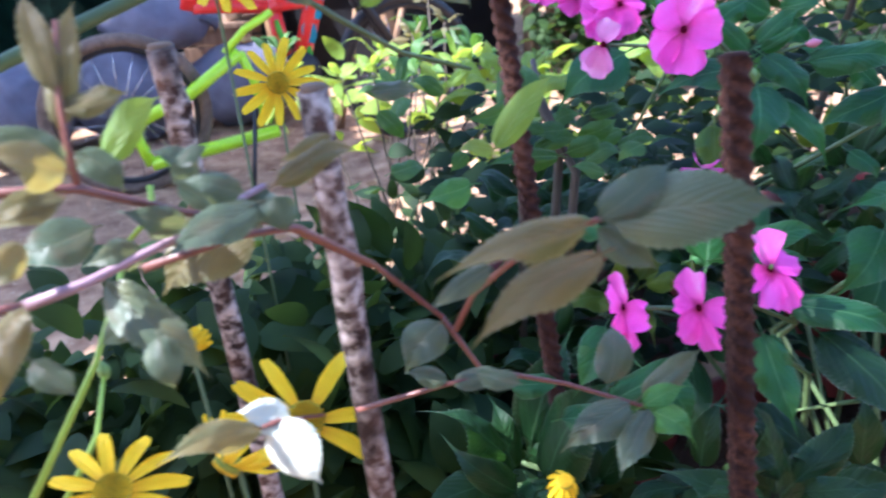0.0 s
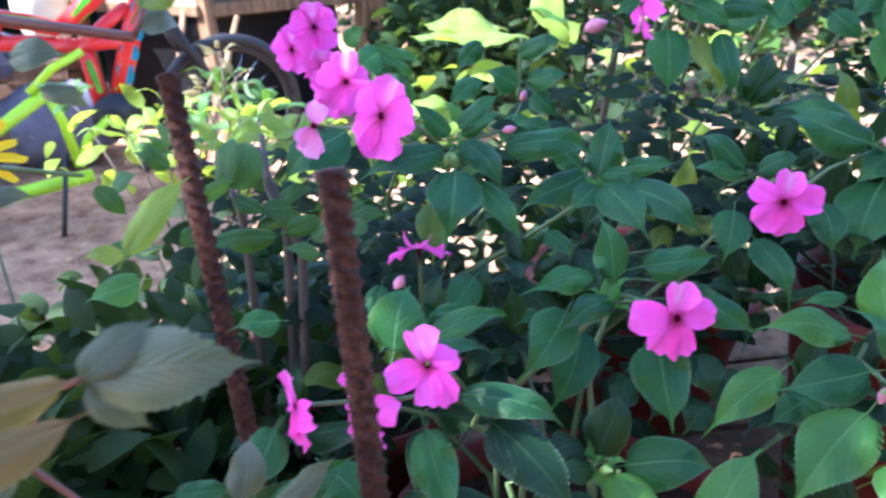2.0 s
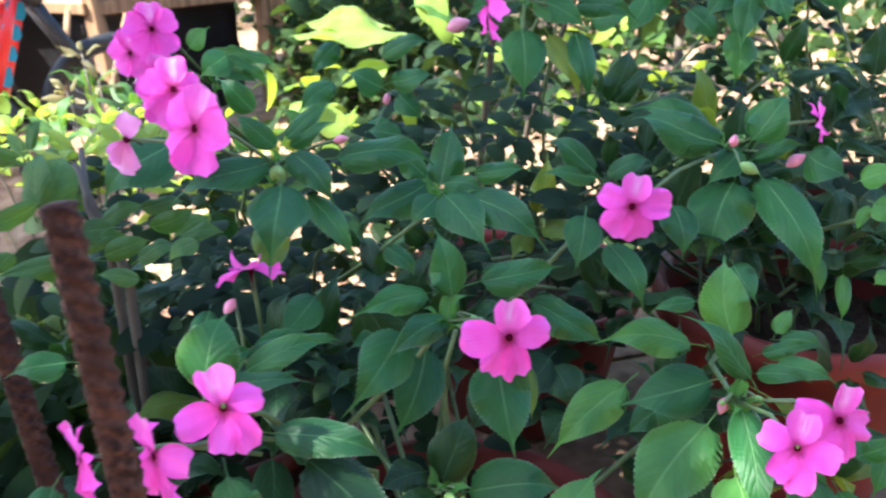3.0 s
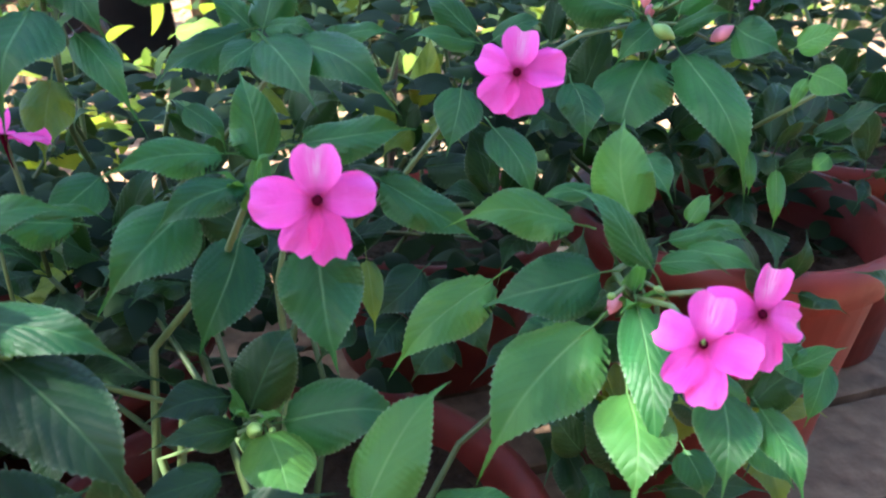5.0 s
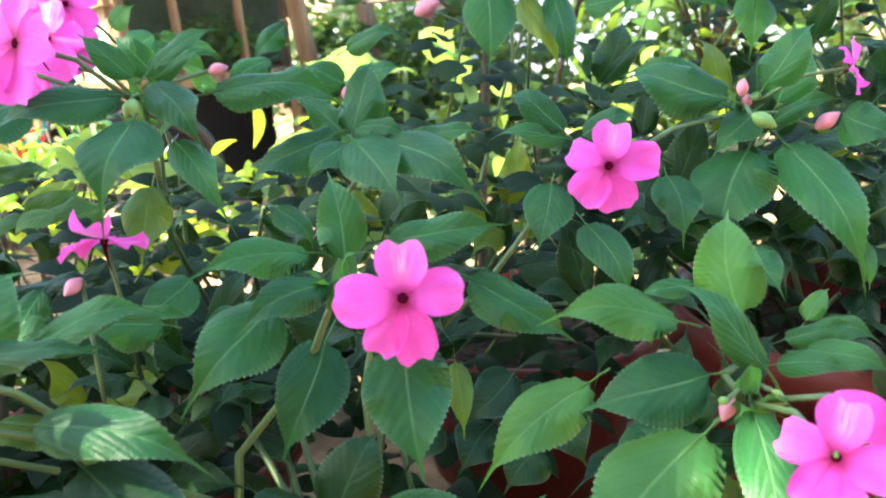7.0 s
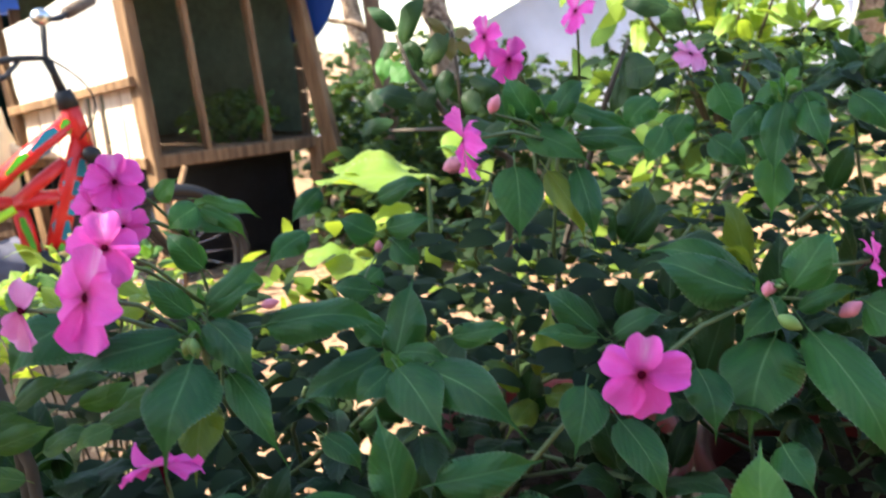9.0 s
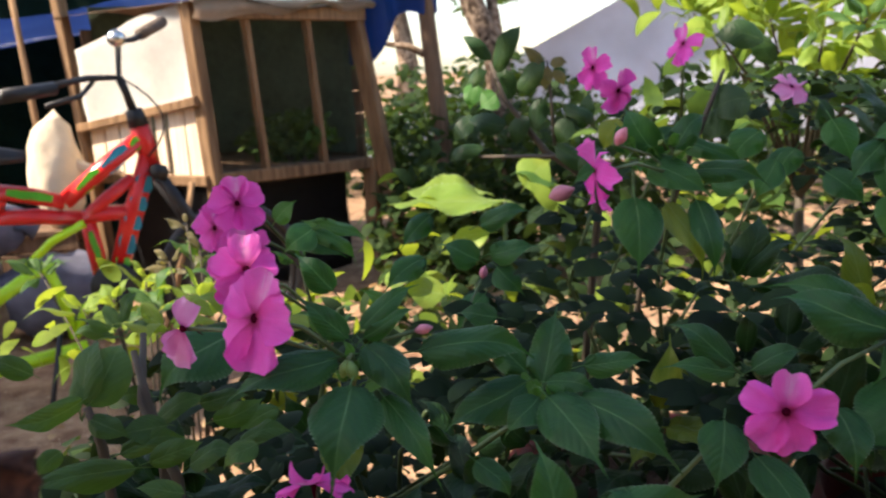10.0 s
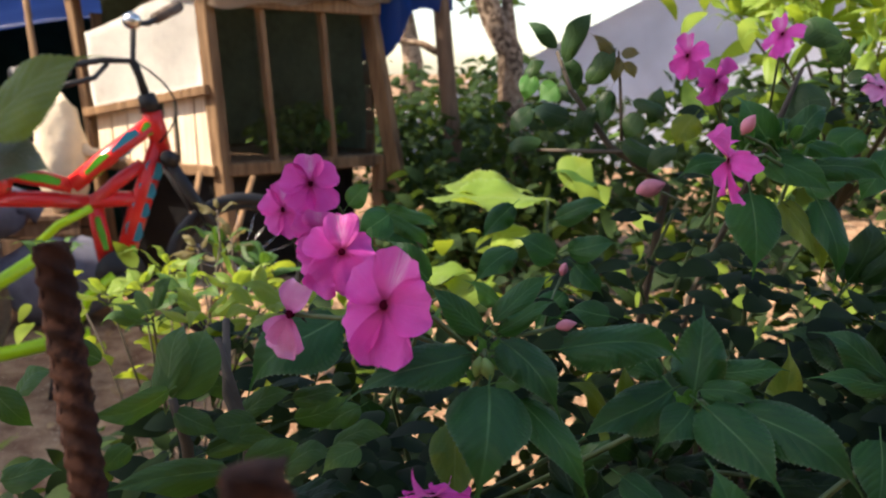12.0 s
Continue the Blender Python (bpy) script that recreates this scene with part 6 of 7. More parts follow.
bud(front, (0.222, 0.291, 0.609), (0.887, -0.5, 0.856), 0.0060, BUD_GREEN, (0.212, 0.303, 0.615))
whorl(left, YOUNG, (0.13, 0.66, 0.74), (0, -0.3, 1), 5, 0.022, spread=48, ratio=0.40)
bud(left, (0.128, 0.659, 0.751), (-0.556, -0.5, 0.695), 0.0057, BUD_GREEN, (0.13, 0.66, 0.74))
bud(left, (0.134, 0.653, 0.739), (-0.318, -0.5, 0.073), 0.0041, BUD_GREEN, (0.13, 0.66, 0.74))
whorl(left, YOUNG, (0.15, 0.52, 0.73), (0, -0.3, 1), 5, 0.022, spread=48, ratio=0.40)
bud(left, (0.152, 0.51, 0.739), (-0.91, -0.5, 0.884), 0.0054, BUD_GREEN, (0.15, 0.52, 0.73))
bud(left, (0.16, 0.519, 0.74), (0.154, -0.5, -0.184), 0.0055, BUD_GREEN, (0.15, 0.52, 0.73))
whorl(back, YOUNG, (0.362, 0.539, 0.817), (0, -0.3, 1), 5, 0.022, spread=48, ratio=0.40)
bud(back, (0.354, 0.529, 0.823), (0.05, -0.5, 0.297), 0.0059, BUD_GREEN, (0.362, 0.539, 0.817))
bud(back, (0.365, 0.53, 0.816), (0.723, -0.5, 0.373), 0.0056, BUD_GREEN, (0.362, 0.539, 0.817))
whorl(back, YOUNG, (0.509, 0.513, 0.824), (0, -0.3, 1), 5, 0.022, spread=48, ratio=0.40)
bud(back, (0.505, 0.502, 0.827), (0.634, -0.5, 0.006), 0.0056, BUD_GREEN, (0.509, 0.513, 0.824))
bud(back, (0.519, 0.51, 0.833), (-0.985, -0.5, 0.554), 0.0057, BUD_GREEN, (0.509, 0.513, 0.824))
whorl(back, YOUNG, (0.346, 0.544, 0.814), (0, -0.3, 1), 5, 0.022, spread=48, ratio=0.40)
bud(back, (0.335, 0.534, 0.813), (0.055, -0.5, 0.308), 0.0049, BUD_GREEN, (0.346, 0.544, 0.814))
bud(back, (0.353, 0.53, 0.809), (-0.746, -0.5, -0.05), 0.0041, BUD_GREEN, (0.346, 0.544, 0.814))
whorl(back, YOUNG, (0.509, 0.527, 0.809), (0, -0.3, 1), 5, 0.022, spread=48, ratio=0.40)
bud(back, (0.521, 0.525, 0.805), (0.004, -0.5, 0.179), 0.0046, BUD_GREEN, (0.509, 0.527, 0.809))
bud(back, (0.506, 0.522, 0.814), (-0.278, -0.5, 0.029), 0.0047, BUD_GREEN, (0.509, 0.527, 0.809))


# filling shoots inside the bush, below its leafy surface
def surface(x, z):
    """How far ahead the leafy front of the bush stands at that height."""
    return 0.315 + 1.9 * max(0.0, z - 0.69) + 0.05 * max(0.0, x - 0.3)


def crest(x, z1):
    """The bush's top, which rises to the right."""
    return min(z1, 0.69 + 0.55 * min(0.3, max(0.0, x - 0.22)))


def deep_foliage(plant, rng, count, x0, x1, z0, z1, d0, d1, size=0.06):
    """The dense leaves far inside one plant, darkened to stand in for shade."""
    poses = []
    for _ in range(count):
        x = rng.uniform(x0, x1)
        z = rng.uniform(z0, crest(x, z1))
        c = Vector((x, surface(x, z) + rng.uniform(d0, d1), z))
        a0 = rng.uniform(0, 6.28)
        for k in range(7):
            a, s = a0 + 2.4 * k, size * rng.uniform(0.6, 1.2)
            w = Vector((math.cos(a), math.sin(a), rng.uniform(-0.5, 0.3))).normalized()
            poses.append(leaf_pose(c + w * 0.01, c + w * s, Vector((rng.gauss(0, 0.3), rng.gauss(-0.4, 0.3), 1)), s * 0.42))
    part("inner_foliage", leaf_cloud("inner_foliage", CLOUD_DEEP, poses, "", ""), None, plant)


# Near-black greens: the shade inside the bush is put into the colour.
CLOUD_DEEP = cloud_material("shade_dark_inner_foliage", (0.004, 0.014, 0.006), (0.020, 0.044, 0.013), 0.2)
fill = random.Random(11)
random.seed(5)
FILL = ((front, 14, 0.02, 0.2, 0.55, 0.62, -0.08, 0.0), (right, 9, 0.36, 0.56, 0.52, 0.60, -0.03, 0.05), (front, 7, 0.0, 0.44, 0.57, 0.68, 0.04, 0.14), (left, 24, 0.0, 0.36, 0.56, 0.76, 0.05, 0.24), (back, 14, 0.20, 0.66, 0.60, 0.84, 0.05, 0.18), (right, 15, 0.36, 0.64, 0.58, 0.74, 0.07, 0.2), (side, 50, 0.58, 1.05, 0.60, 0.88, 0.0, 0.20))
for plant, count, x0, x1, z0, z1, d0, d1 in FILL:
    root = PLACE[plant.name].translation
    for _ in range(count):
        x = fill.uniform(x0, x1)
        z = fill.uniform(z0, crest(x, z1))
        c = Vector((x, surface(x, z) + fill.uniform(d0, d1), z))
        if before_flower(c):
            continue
        # most inner whorls take the darkened colour in place of shade
        whorl(plant, SHADED if fill.random() < 0.90 else YELLOW, c, (fill.gauss(0, 0.3), fill.gauss(-0.5, 0.3), 1), fill.randint(4, 6), fill.uniform(0.045, 0.065))
        if fill.random() < (0.15 if plant is side else 0.4):
            foot = root + Vector((fill.uniform(-0.06, 0.06), fill.uniform(-0.06, 0.06), -0.02))
            stem(plant, [foot, foot.lerp(c, 0.5) + Vector((fill.uniform(-0.02, 0.02), 0.02, 0.0)), c], 0.0021, 0.0014)
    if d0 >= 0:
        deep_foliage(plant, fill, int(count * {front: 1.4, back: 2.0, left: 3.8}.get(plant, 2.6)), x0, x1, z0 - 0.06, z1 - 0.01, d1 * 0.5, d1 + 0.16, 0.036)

# ---- rebars and sticks ----
def rebar(top, foot, label):
    """A rusty reinforcing bar with slanting ribs, driven into the soil."""
    a, b = Vector(foot), Vector(top)
    t = thing("rebar", a, label, "rebar", group="rusty rebars")
    axis = (b - a).normalized()
    s = axis.orthogonal().normalized()
    q = axis.cross(s)
    bm = bmesh.new()
    n, steps, r = 16, int((b - a).length / 0.0009), 0.0041
    rings = []
    for i in range(steps + 1):
        p = a.lerp(b, i / steps)
        ring = []
        for k in range(n):
            th = 2 * math.pi * k / n
            rib = max(0.0, math.sin(2 * math.pi * (i * 0.0009 / 0.0064 + k / n * 3.0)) - 0.05) * 0.0014
            spine = 0.0007 if k % 8 == 0 else 0.0
            rr = r + rib + spine + 0.0002 * noise.noise(p * 300 + Vector((k, 0, 0)))
            ring.append(bm.verts.new(p + rr * (math.cos(th) * s + math.sin(th) * q)))
        rings.append(ring)
    for u, v in zip(rings, rings[1:]):
        for k in range(n):
            bm.faces.new((u[k], u[(k + 1) % n], v[(k + 1) % n], v[k]))
    bm.faces.new(rings[-1])
    part("bar", bm, RUST, t)
    for k in (-1, 1):
        part("long_rib", tube([a + s * r * 1.1 * k, b + s * r * 1.1 * k], 0.0007, 5), RUST, t)
    part("cut_end", tube([b - axis * 0.0005, b + axis * 0.0006], [r * 1.05, r * 0.8], 12), RUST, t, "torch-cut end")
    return t


def bark_stick(pts, radius, label):
    """A cut stake of rough lichened bark with knots and a sawn top."""
    pts = [Vector(p) for p in pts]
    t = thing("stake", pts[-1], label, "stake", group="bark stakes")
    bm = bmesh.new()
    fine = [pts[0].lerp(pts[1], k / 14) for k in range(14)] + [pts[1].lerp(pts[2], k / 10) for k in range(11)]
    rings = []
    for i, p in enumerate(fine):
        ring = []
        for k in range(14):
            th = 2 * math.pi * k / 14
            rr = radius * (1 + 0.16 * noise.noise(Vector((math.cos(th) * 1.5, math.sin(th) * 1.5, i * 0.6))) + (0.22 if i % 7 == 3 and k % 5 < 2 else 0) + (0.06 if i < 1 else 0))
            ring.append(bm.verts.new(p + rr * Vector((math.cos(th), math.sin(th), 0.12 * math.cos(th)))))
        rings.append(ring)
    for u, v in zip(rings, rings[1:]):
        for k in range(14):
            bm.faces.new((u[k], v[k], v[(k + 1) % 14], u[(k + 1) % 14]))
    bm.faces.new(rings[0])
    part("bark", bm, BARK_LICHEN, t)
    part("sawn_end", tube([pts[0] - Vector((0, 0, 0.001)), pts[0] + Vector((0, 0, 0.0012))], [radius * 0.98, radius * 0.85], 12), TIMBER_GREY, t, "grey sawn end grain")
    for k in range(5):
        q = fine[3 + 4 * k]
        w = Vector((math.cos(2.4 * k), math.sin(2.4 * k), 0.4)) * radius
        part("knot", tube([q + w * 0.6, q + w * 1.15, q + w * 1.35], [radius * 0.42, radius * 0.34, radius * 0.12], 7), BARK_LICHEN, t)
    return t


rebar((0.087, 0.235, 0.803), (0.128, 0.086, -0.03), "rusty ribbed iron bar standing among the impatiens")
rebar((0.024, 0.358, 0.811), (0.104, 0.198, -0.03), "rusty ribbed iron bar farther back in the bed")
bark_stick([(-0.038, 0.209, 0.809), (-0.031, 0.19, 0.557), (-0.016, 0.146, -0.03)], 0.0044, "grey lichened bark stake with a sawn top")
bark_stick([(-0.098, 0.266, 0.813), (-0.097, 0.267, 0.708), (-0.09, 0.272, -0.03)], 0.0046, "knobbly bark stake behind the rose")
# ---- the rose ----
rose = thing("rose_bush", (-0.30, 0.14, 0), "rose bush with bronze and grey-green serrated leaves beside the path", "rose bush")
leaf(rose, ROSE, (0.032, 0.152, 0.790), (0.067, 0.143, 0.795), (-0.20, -0.80, 0.56), 0.0165, 0)
leaf(rose, ROSE, (0.030, 0.152, 0.790), (0.046, 0.154, 0.802), (0.05, -0.75, 0.66), 0.010, 1)
leaf(rose, ROSE_RED, (0.028, 0.152, 0.790), (-0.005, 0.135, 0.790), (0.30, -0.60, 0.74), 0.009, 3)
leaf(rose, ROSE_RED, (0.030, 0.144, 0.786), (-0.000, 0.128, 0.776), (0.10, -0.55, 0.83), 0.010, 1)
leaf(rose, ROSE, (0.030, 0.154, 0.787), (0.043, 0.149, 0.778), (0.113, -0.721, 0.683), 0.008)
leaf(rose, ROSE, (-0.008, 0.198, 0.738), (-0.02, 0.188, 0.727), (-0.029, -0.726, 0.687), 0.013)
leaf(rose, ROSE, (-0.006, 0.176, 0.731), (0.011, 0.178, 0.731), (0.07, -0.481, 0.874), 0.007)
leaf(rose, ROSE, (-0.007, 0.176, 0.732), (-0.019, 0.176, 0.736), (0.241, -0.598, 0.765), 0.006)
leaf(rose, ROSE, (0.007, 0.172, 0.77), (-0.01, 0.165, 0.762), (-0.028, -0.688, 0.725), 0.006)
leaf(rose, YOUNG, (0.056, 0.205, 0.695), (0.072, 0.207, 0.701), (-0.233, -0.567, 0.79), 0.009)
leaf(rose, ROSE, (0.058, 0.203, 0.695), (0.044, 0.184, 0.684), (-0.042, -0.487, 0.873), 0.011)
leaf(rose, YOUNG, (0.058, 0.204, 0.694), (0.071, 0.191, 0.689), (-0.149, -0.475, 0.867), 0.012)
leaf(rose, ROSE, (0.052, 0.206, 0.696), (0.027, 0.195, 0.688), (-0.024, -0.528, 0.849), 0.013)
leaf(rose, ROSE, (0.047, 0.219, 0.694), (0.051, 0.235, 0.71), (-0.082, -0.67, 0.738), 0.013)
leaf(rose, ROSE, (0.058, 0.215, 0.691), (0.08, 0.221, 0.706), (-0.287, -0.624, 0.727), 0.010)
leaf(rose, SUNNY, (0.0143, 0.270, 0.766), (0.0380, 0.282, 0.790), (-0.035, -0.772, 0.634), 0.0120, 0)
leaf(rose, SUNNY, (0.0140, 0.270, 0.766), (0.0000, 0.268, 0.768), (-0.10, -0.50, 0.86), 0.0080, 2)
leaf(rose, YOUNG, (0.006, 0.321, 0.732), (-0.019, 0.316, 0.728), (0.006, -0.707, 0.707), 0.014)
# Two leaves whose whiteness is painted sunlight.
leaf(rose, ROSE_LIT, (-0.049, 0.147, 0.745), (-0.038, 0.139, 0.731), (-0.24, -0.50, 0.83), 0.012, 0)
leaf(rose, ROSE_LIT, (-0.045, 0.149, 0.744), (-0.057, 0.147, 0.749), (-0.24, -0.50, 0.83), 0.009, 0)
leaf(rose, ROSE_RED, (-0.051, 0.145, 0.745), (-0.068, 0.126, 0.753), (0.607, -0.239, 0.758), 0.008)
leaf(rose, ROSE, (-0.044, 0.17, 0.794), (-0.042, 0.168, 0.785), (0.387, -0.841, 0.378), 0.009)
leaf(rose, ROSE, (-0.048, 0.169, 0.793), (-0.065, 0.147, 0.791), (0.478, -0.456, 0.75), 0.010)
leaf(rose, ROSE, (-0.051, 0.169, 0.796), (-0.063, 0.165, 0.803), (0.492, -0.62, 0.612), 0.008)
leaf(rose, ROSE_RED, (-0.044, 0.172, 0.796), (-0.023, 0.181, 0.802), (0.138, -0.737, 0.662), 0.007)
leaf(rose, ROSE, (-0.064, 0.166, 0.805), (-0.057, 0.17, 0.808), (0.215, -0.761, 0.613), 0.004)
leaf(rose, ROSE, (-0.07, 0.146, 0.772), (-0.067, 0.141, 0.76), (0.475, -0.73, 0.491), 0.008)
leaf(rose, ROSE_RED, (-0.086, 0.161, 0.816), (-0.083, 0.179, 0.842), (0.348, -0.795, 0.497), 0.007)
leaf(rose, ROSE_RED, (-0.085, 0.163, 0.824), (-0.092, 0.175, 0.845), (0.389, -0.747, 0.539), 0.007)
leaf(rose, ROSE_RED, (-0.085, 0.163, 0.821), (-0.072, 0.169, 0.822), (0.319, -0.713, 0.625), 0.007)
leaf(rose, SUNNY, (-0.082, 0.171, 0.805), (-0.071, 0.185, 0.818), (0.258, -0.757, 0.6), 0.009)
leaf(rose, ROSE_RED, (-0.081, 0.15, 0.811), (-0.089, 0.137, 0.822), (0.896, -0.253, 0.365), 0.010)
leaf(rose, ROSE_RED, (-0.083, 0.148, 0.807), (-0.093, 0.135, 0.805), (0.511, -0.478, 0.715), 0.007)
leaf(rose, ROSE, (-0.086, 0.164, 0.792), (-0.102, 0.153, 0.789), (0.303, -0.652, 0.695), 0.012)
leaf(rose, ROSE, (-0.085, 0.159, 0.78), (-0.061, 0.15, 0.758), (0.392, -0.634, 0.666), 0.012)
leaf(rose, ROSE_RED, (-0.053, 0.178, 0.782), (-0.076, 0.165, 0.772), (0.119, -0.713, 0.691), 0.018)
leaf(rose, ROSE_RED, (-0.093, 0.139, 0.786), (-0.097, 0.126, 0.77), (0.34, -0.773, 0.536), 0.008)
leaf(rose, ROSE, (-0.088, 0.169, 0.809), (-0.079, 0.17, 0.798), (0.575, -0.695, 0.433), 0.008)
leaf(rose, ROSE, (-0.073, 0.204, 0.792), (-0.08, 0.2, 0.787), (0.11, -0.787, 0.607), 0.008)
leaf(rose, ROSE, (-0.084, 0.153, 0.808), (-0.095, 0.152, 0.822), (0.275, -0.957, 0.091), 0.011)
leaf(rose, ROSE_RED, (-0.082, 0.148, 0.806), (-0.093, 0.136, 0.806), (0.529, -0.48, 0.7), 0.006)
leaf(rose, ROSE, (-0.067, 0.171, 0.788), (-0.077, 0.161, 0.797), (0.757, -0.635, 0.152), 0.008)
leaf(rose, ROSE, (-0.072, 0.183, 0.794), (-0.058, 0.183, 0.783), (0.39, -0.793, 0.469), 0.007)
leaf(rose, ROSE, (-0.056, 0.186, 0.789), (-0.046, 0.182, 0.783), (0.088, -0.727, 0.681), 0.009)
leaf(rose, ROSE, (-0.063, 0.185, 0.777), (-0.049, 0.186, 0.79), (0.22, -0.959, -0.179), 0.006)
leaf(rose, ROSE_RED, (-0.031, 0.186, 0.803), (-0.045, 0.182, 0.798), (0.22, -0.947, 0.235), 0.005)
leaf(rose, ROSE, (-0.063, 0.177, 0.8), (-0.071, 0.172, 0.808), (0.765, -0.445, 0.466), 0.008)
leaf(rose, ROSE, (-0.077, 0.165, 0.785), (-0.085, 0.153, 0.788), (0.761, -0.37, 0.532), 0.008)
leaf(rose, ROSE, (-0.081, 0.166, 0.766), (-0.091, 0.158, 0.762), (0.415, -0.784, 0.462), 0.008)
leaf(rose, ROSE, (-0.099, 0.144, 0.769), (-0.089, 0.14, 0.761), (0.474, -0.32, 0.821), 0.008)
leaf(rose, ROSE_RED, (-0.095, 0.149, 0.796), (-0.097, 0.134, 0.792), (0.795, -0.305, 0.525), 0.007)
leaf(rose, SUNNY, (-0.023, 0.218, 0.836), (-0.014, 0.221, 0.841), (0.018, -0.875, 0.484), 0.006)
leaf(rose, SUNNY, (-0.023, 0.217, 0.829), (-0.012, 0.221, 0.836), (0.01, -0.871, 0.492), 0.005)
leaf(rose, ROSE, (-0.044, 0.211, 0.837), (-0.035, 0.213, 0.83), (0.505, -0.741, 0.441), 0.008)
leaf(rose, ROSE, (-0.037, 0.214, 0.837), (-0.048, 0.209, 0.834), (0.187, -0.807, 0.561), 0.007)
leaf(rose, ROSE, (-0.005, 0.282, 0.823), (0.01, 0.282, 0.816), (0.286, -0.804, 0.521), 0.008)
leaf(rose, ROSE, (-0.029, 0.27, 0.791), (-0.011, 0.273, 0.79), (0.169, -0.738, 0.653), 0.008)
leaf(rose, ROSE, (-0.008, 0.201, 0.848), (-0.013, 0.2, 0.858), (0.494, -0.841, 0.223), 0.009)
leaf(rose, ROSE, (-0.005, 0.201, 0.847), (0.006, 0.205, 0.856), (-0.001, -0.913, 0.409), 0.009)
leaf(rose, ROSE, (-0.009, 0.2, 0.846), (-0.023, 0.195, 0.846), (0.281, -0.765, 0.58), 0.009)
leaf(rose, SUNNY, (-0.011, 0.199, 0.842), (-0.025, 0.193, 0.837), (0.158, -0.81, 0.564), 0.007)
leaf(rose, ROSE, (-0.011, 0.197, 0.834), (-0.004, 0.201, 0.841), (0.033, -0.905, 0.425), 0.005)
leaf(rose, ROSE, (-0.012, 0.281, 0.832), (0.005, 0.284, 0.834), (0.107, -0.81, 0.576), 0.011)
leaf(rose, ROSE, (0.001, 0.168, 0.74), (0.014, 0.168, 0.735), (0.314, -0.393, 0.864), 0.007)
# The yellow leaf kind here stands in for sunlight shining through.
leaf(rose, YELLOW, (0.024, 0.319, 0.843), (0.049, 0.332, 0.863), (-0.308, -0.566, 0.765), 0.026)
leaf(rose, ROSE, (0.023, 0.318, 0.837), (0.038, 0.323, 0.836), (0.206, -0.427, 0.88), 0.018)
stem(rose, [(-0.072, 0.152, 0.786), (-0.053, 0.164, 0.787), (-0.041, 0.173, 0.784), (-0.025, 0.187, 0.765), (-0.008, 0.199, 0.739)], 0.0011, 0.0008, STEM_RED, "cane")
stem(rose, [(-0.004, 0.193, 0.738), (0.002, 0.186, 0.754), (0.018, 0.166, 0.779), (0.030, 0.152, 0.790)], 0.0010, 0.0007, STEM_RED, "cane")
stem(rose, [(-0.033, 0.172, 0.727), (-0.007, 0.176, 0.731), (0.006, 0.178, 0.732)], 0.0008, 0.0005, STEM_RED, "cane")
stem(rose, [(-0.008, 0.199, 0.739), (0.003, 0.207, 0.713), (0.032, 0.216, 0.698), (0.056, 0.205, 0.695)], 0.0010, 0.0007, STEM_RED, "cane")
stem(rose, [(-0.095, 0.142, 0.784), (-0.084, 0.149, 0.785), (-0.071, 0.168, 0.785), (-0.051, 0.188, 0.79)], 0.0014, 0.0009, STEM_MAUVE, "cane")
stem(rose, [(-0.084, 0.158, 0.804), (-0.085, 0.161, 0.814), (-0.085, 0.164, 0.825), (-0.085, 0.172, 0.838)], 0.0009, 0.0006, STEM_RED, "cane")
stem(rose, [(-0.098, 0.145, 0.809), (-0.084, 0.158, 0.804), (-0.069, 0.176, 0.789), (-0.05, 0.194, 0.776), (-0.028, 0.205, 0.755)], 0.0012, 0.0008, STEM_RED, "cane")
stem(rose, [(-0.057, 0.218, 0.845), (-0.031, 0.224, 0.825), (-0.015, 0.246, 0.809), (0.007, 0.267, 0.797)], 0.0010, 0.0007, STEM_GREEN, "cane")
stem(rose, [(-0.053, 0.144, 0.745), (-0.047, 0.147, 0.745), (-0.04, 0.162, 0.734)], 0.0007, 0.0005, STEM_RED, "cane")
stem(rose, [(0.021, 0.317, 0.833), (0.026, 0.319, 0.843)], 0.0013, 0.0010, STEM_RED, "cane")
stem(rose, [(-0.109, 0.128, 0.757), (-0.103, 0.138, 0.785), (-0.095, 0.142, 0.784)], 0.0020, 0.0014, STEM_RED, "cane")
stem(rose, [(-0.3, 0.14, 0), (-0.32, 0.14, 0.4), (-0.109, 0.128, 0.757)], 0.006, 0.003, STEM_RED, "cane")
stem(rose, [(-0.3, 0.14, 0), (-0.36, 0.18, 0.5), (-0.33, 0.2, 0.75), (-0.057, 0.218, 0.845)], 0.005, 0.002, STEM_GREEN, "cane")
stem(rose, [(-0.3, 0.14, 0), (-0.40, 0.16, 0.5), (-0.36, 0.22, 0.92), (0.021, 0.317, 0.833)], 0.005, 0.002, STEM_RED, "cane")

# ---- yellow daisies ----
RAY = petal_mesh("petal", PETAL_YELLOW, 0.23, 0.04, 0.02, 0.08, 0.06)
SEPALS = plain("daisy_bract", (0.22, 0.26, 0.03), 0.7, vary=0.3, scale=120)


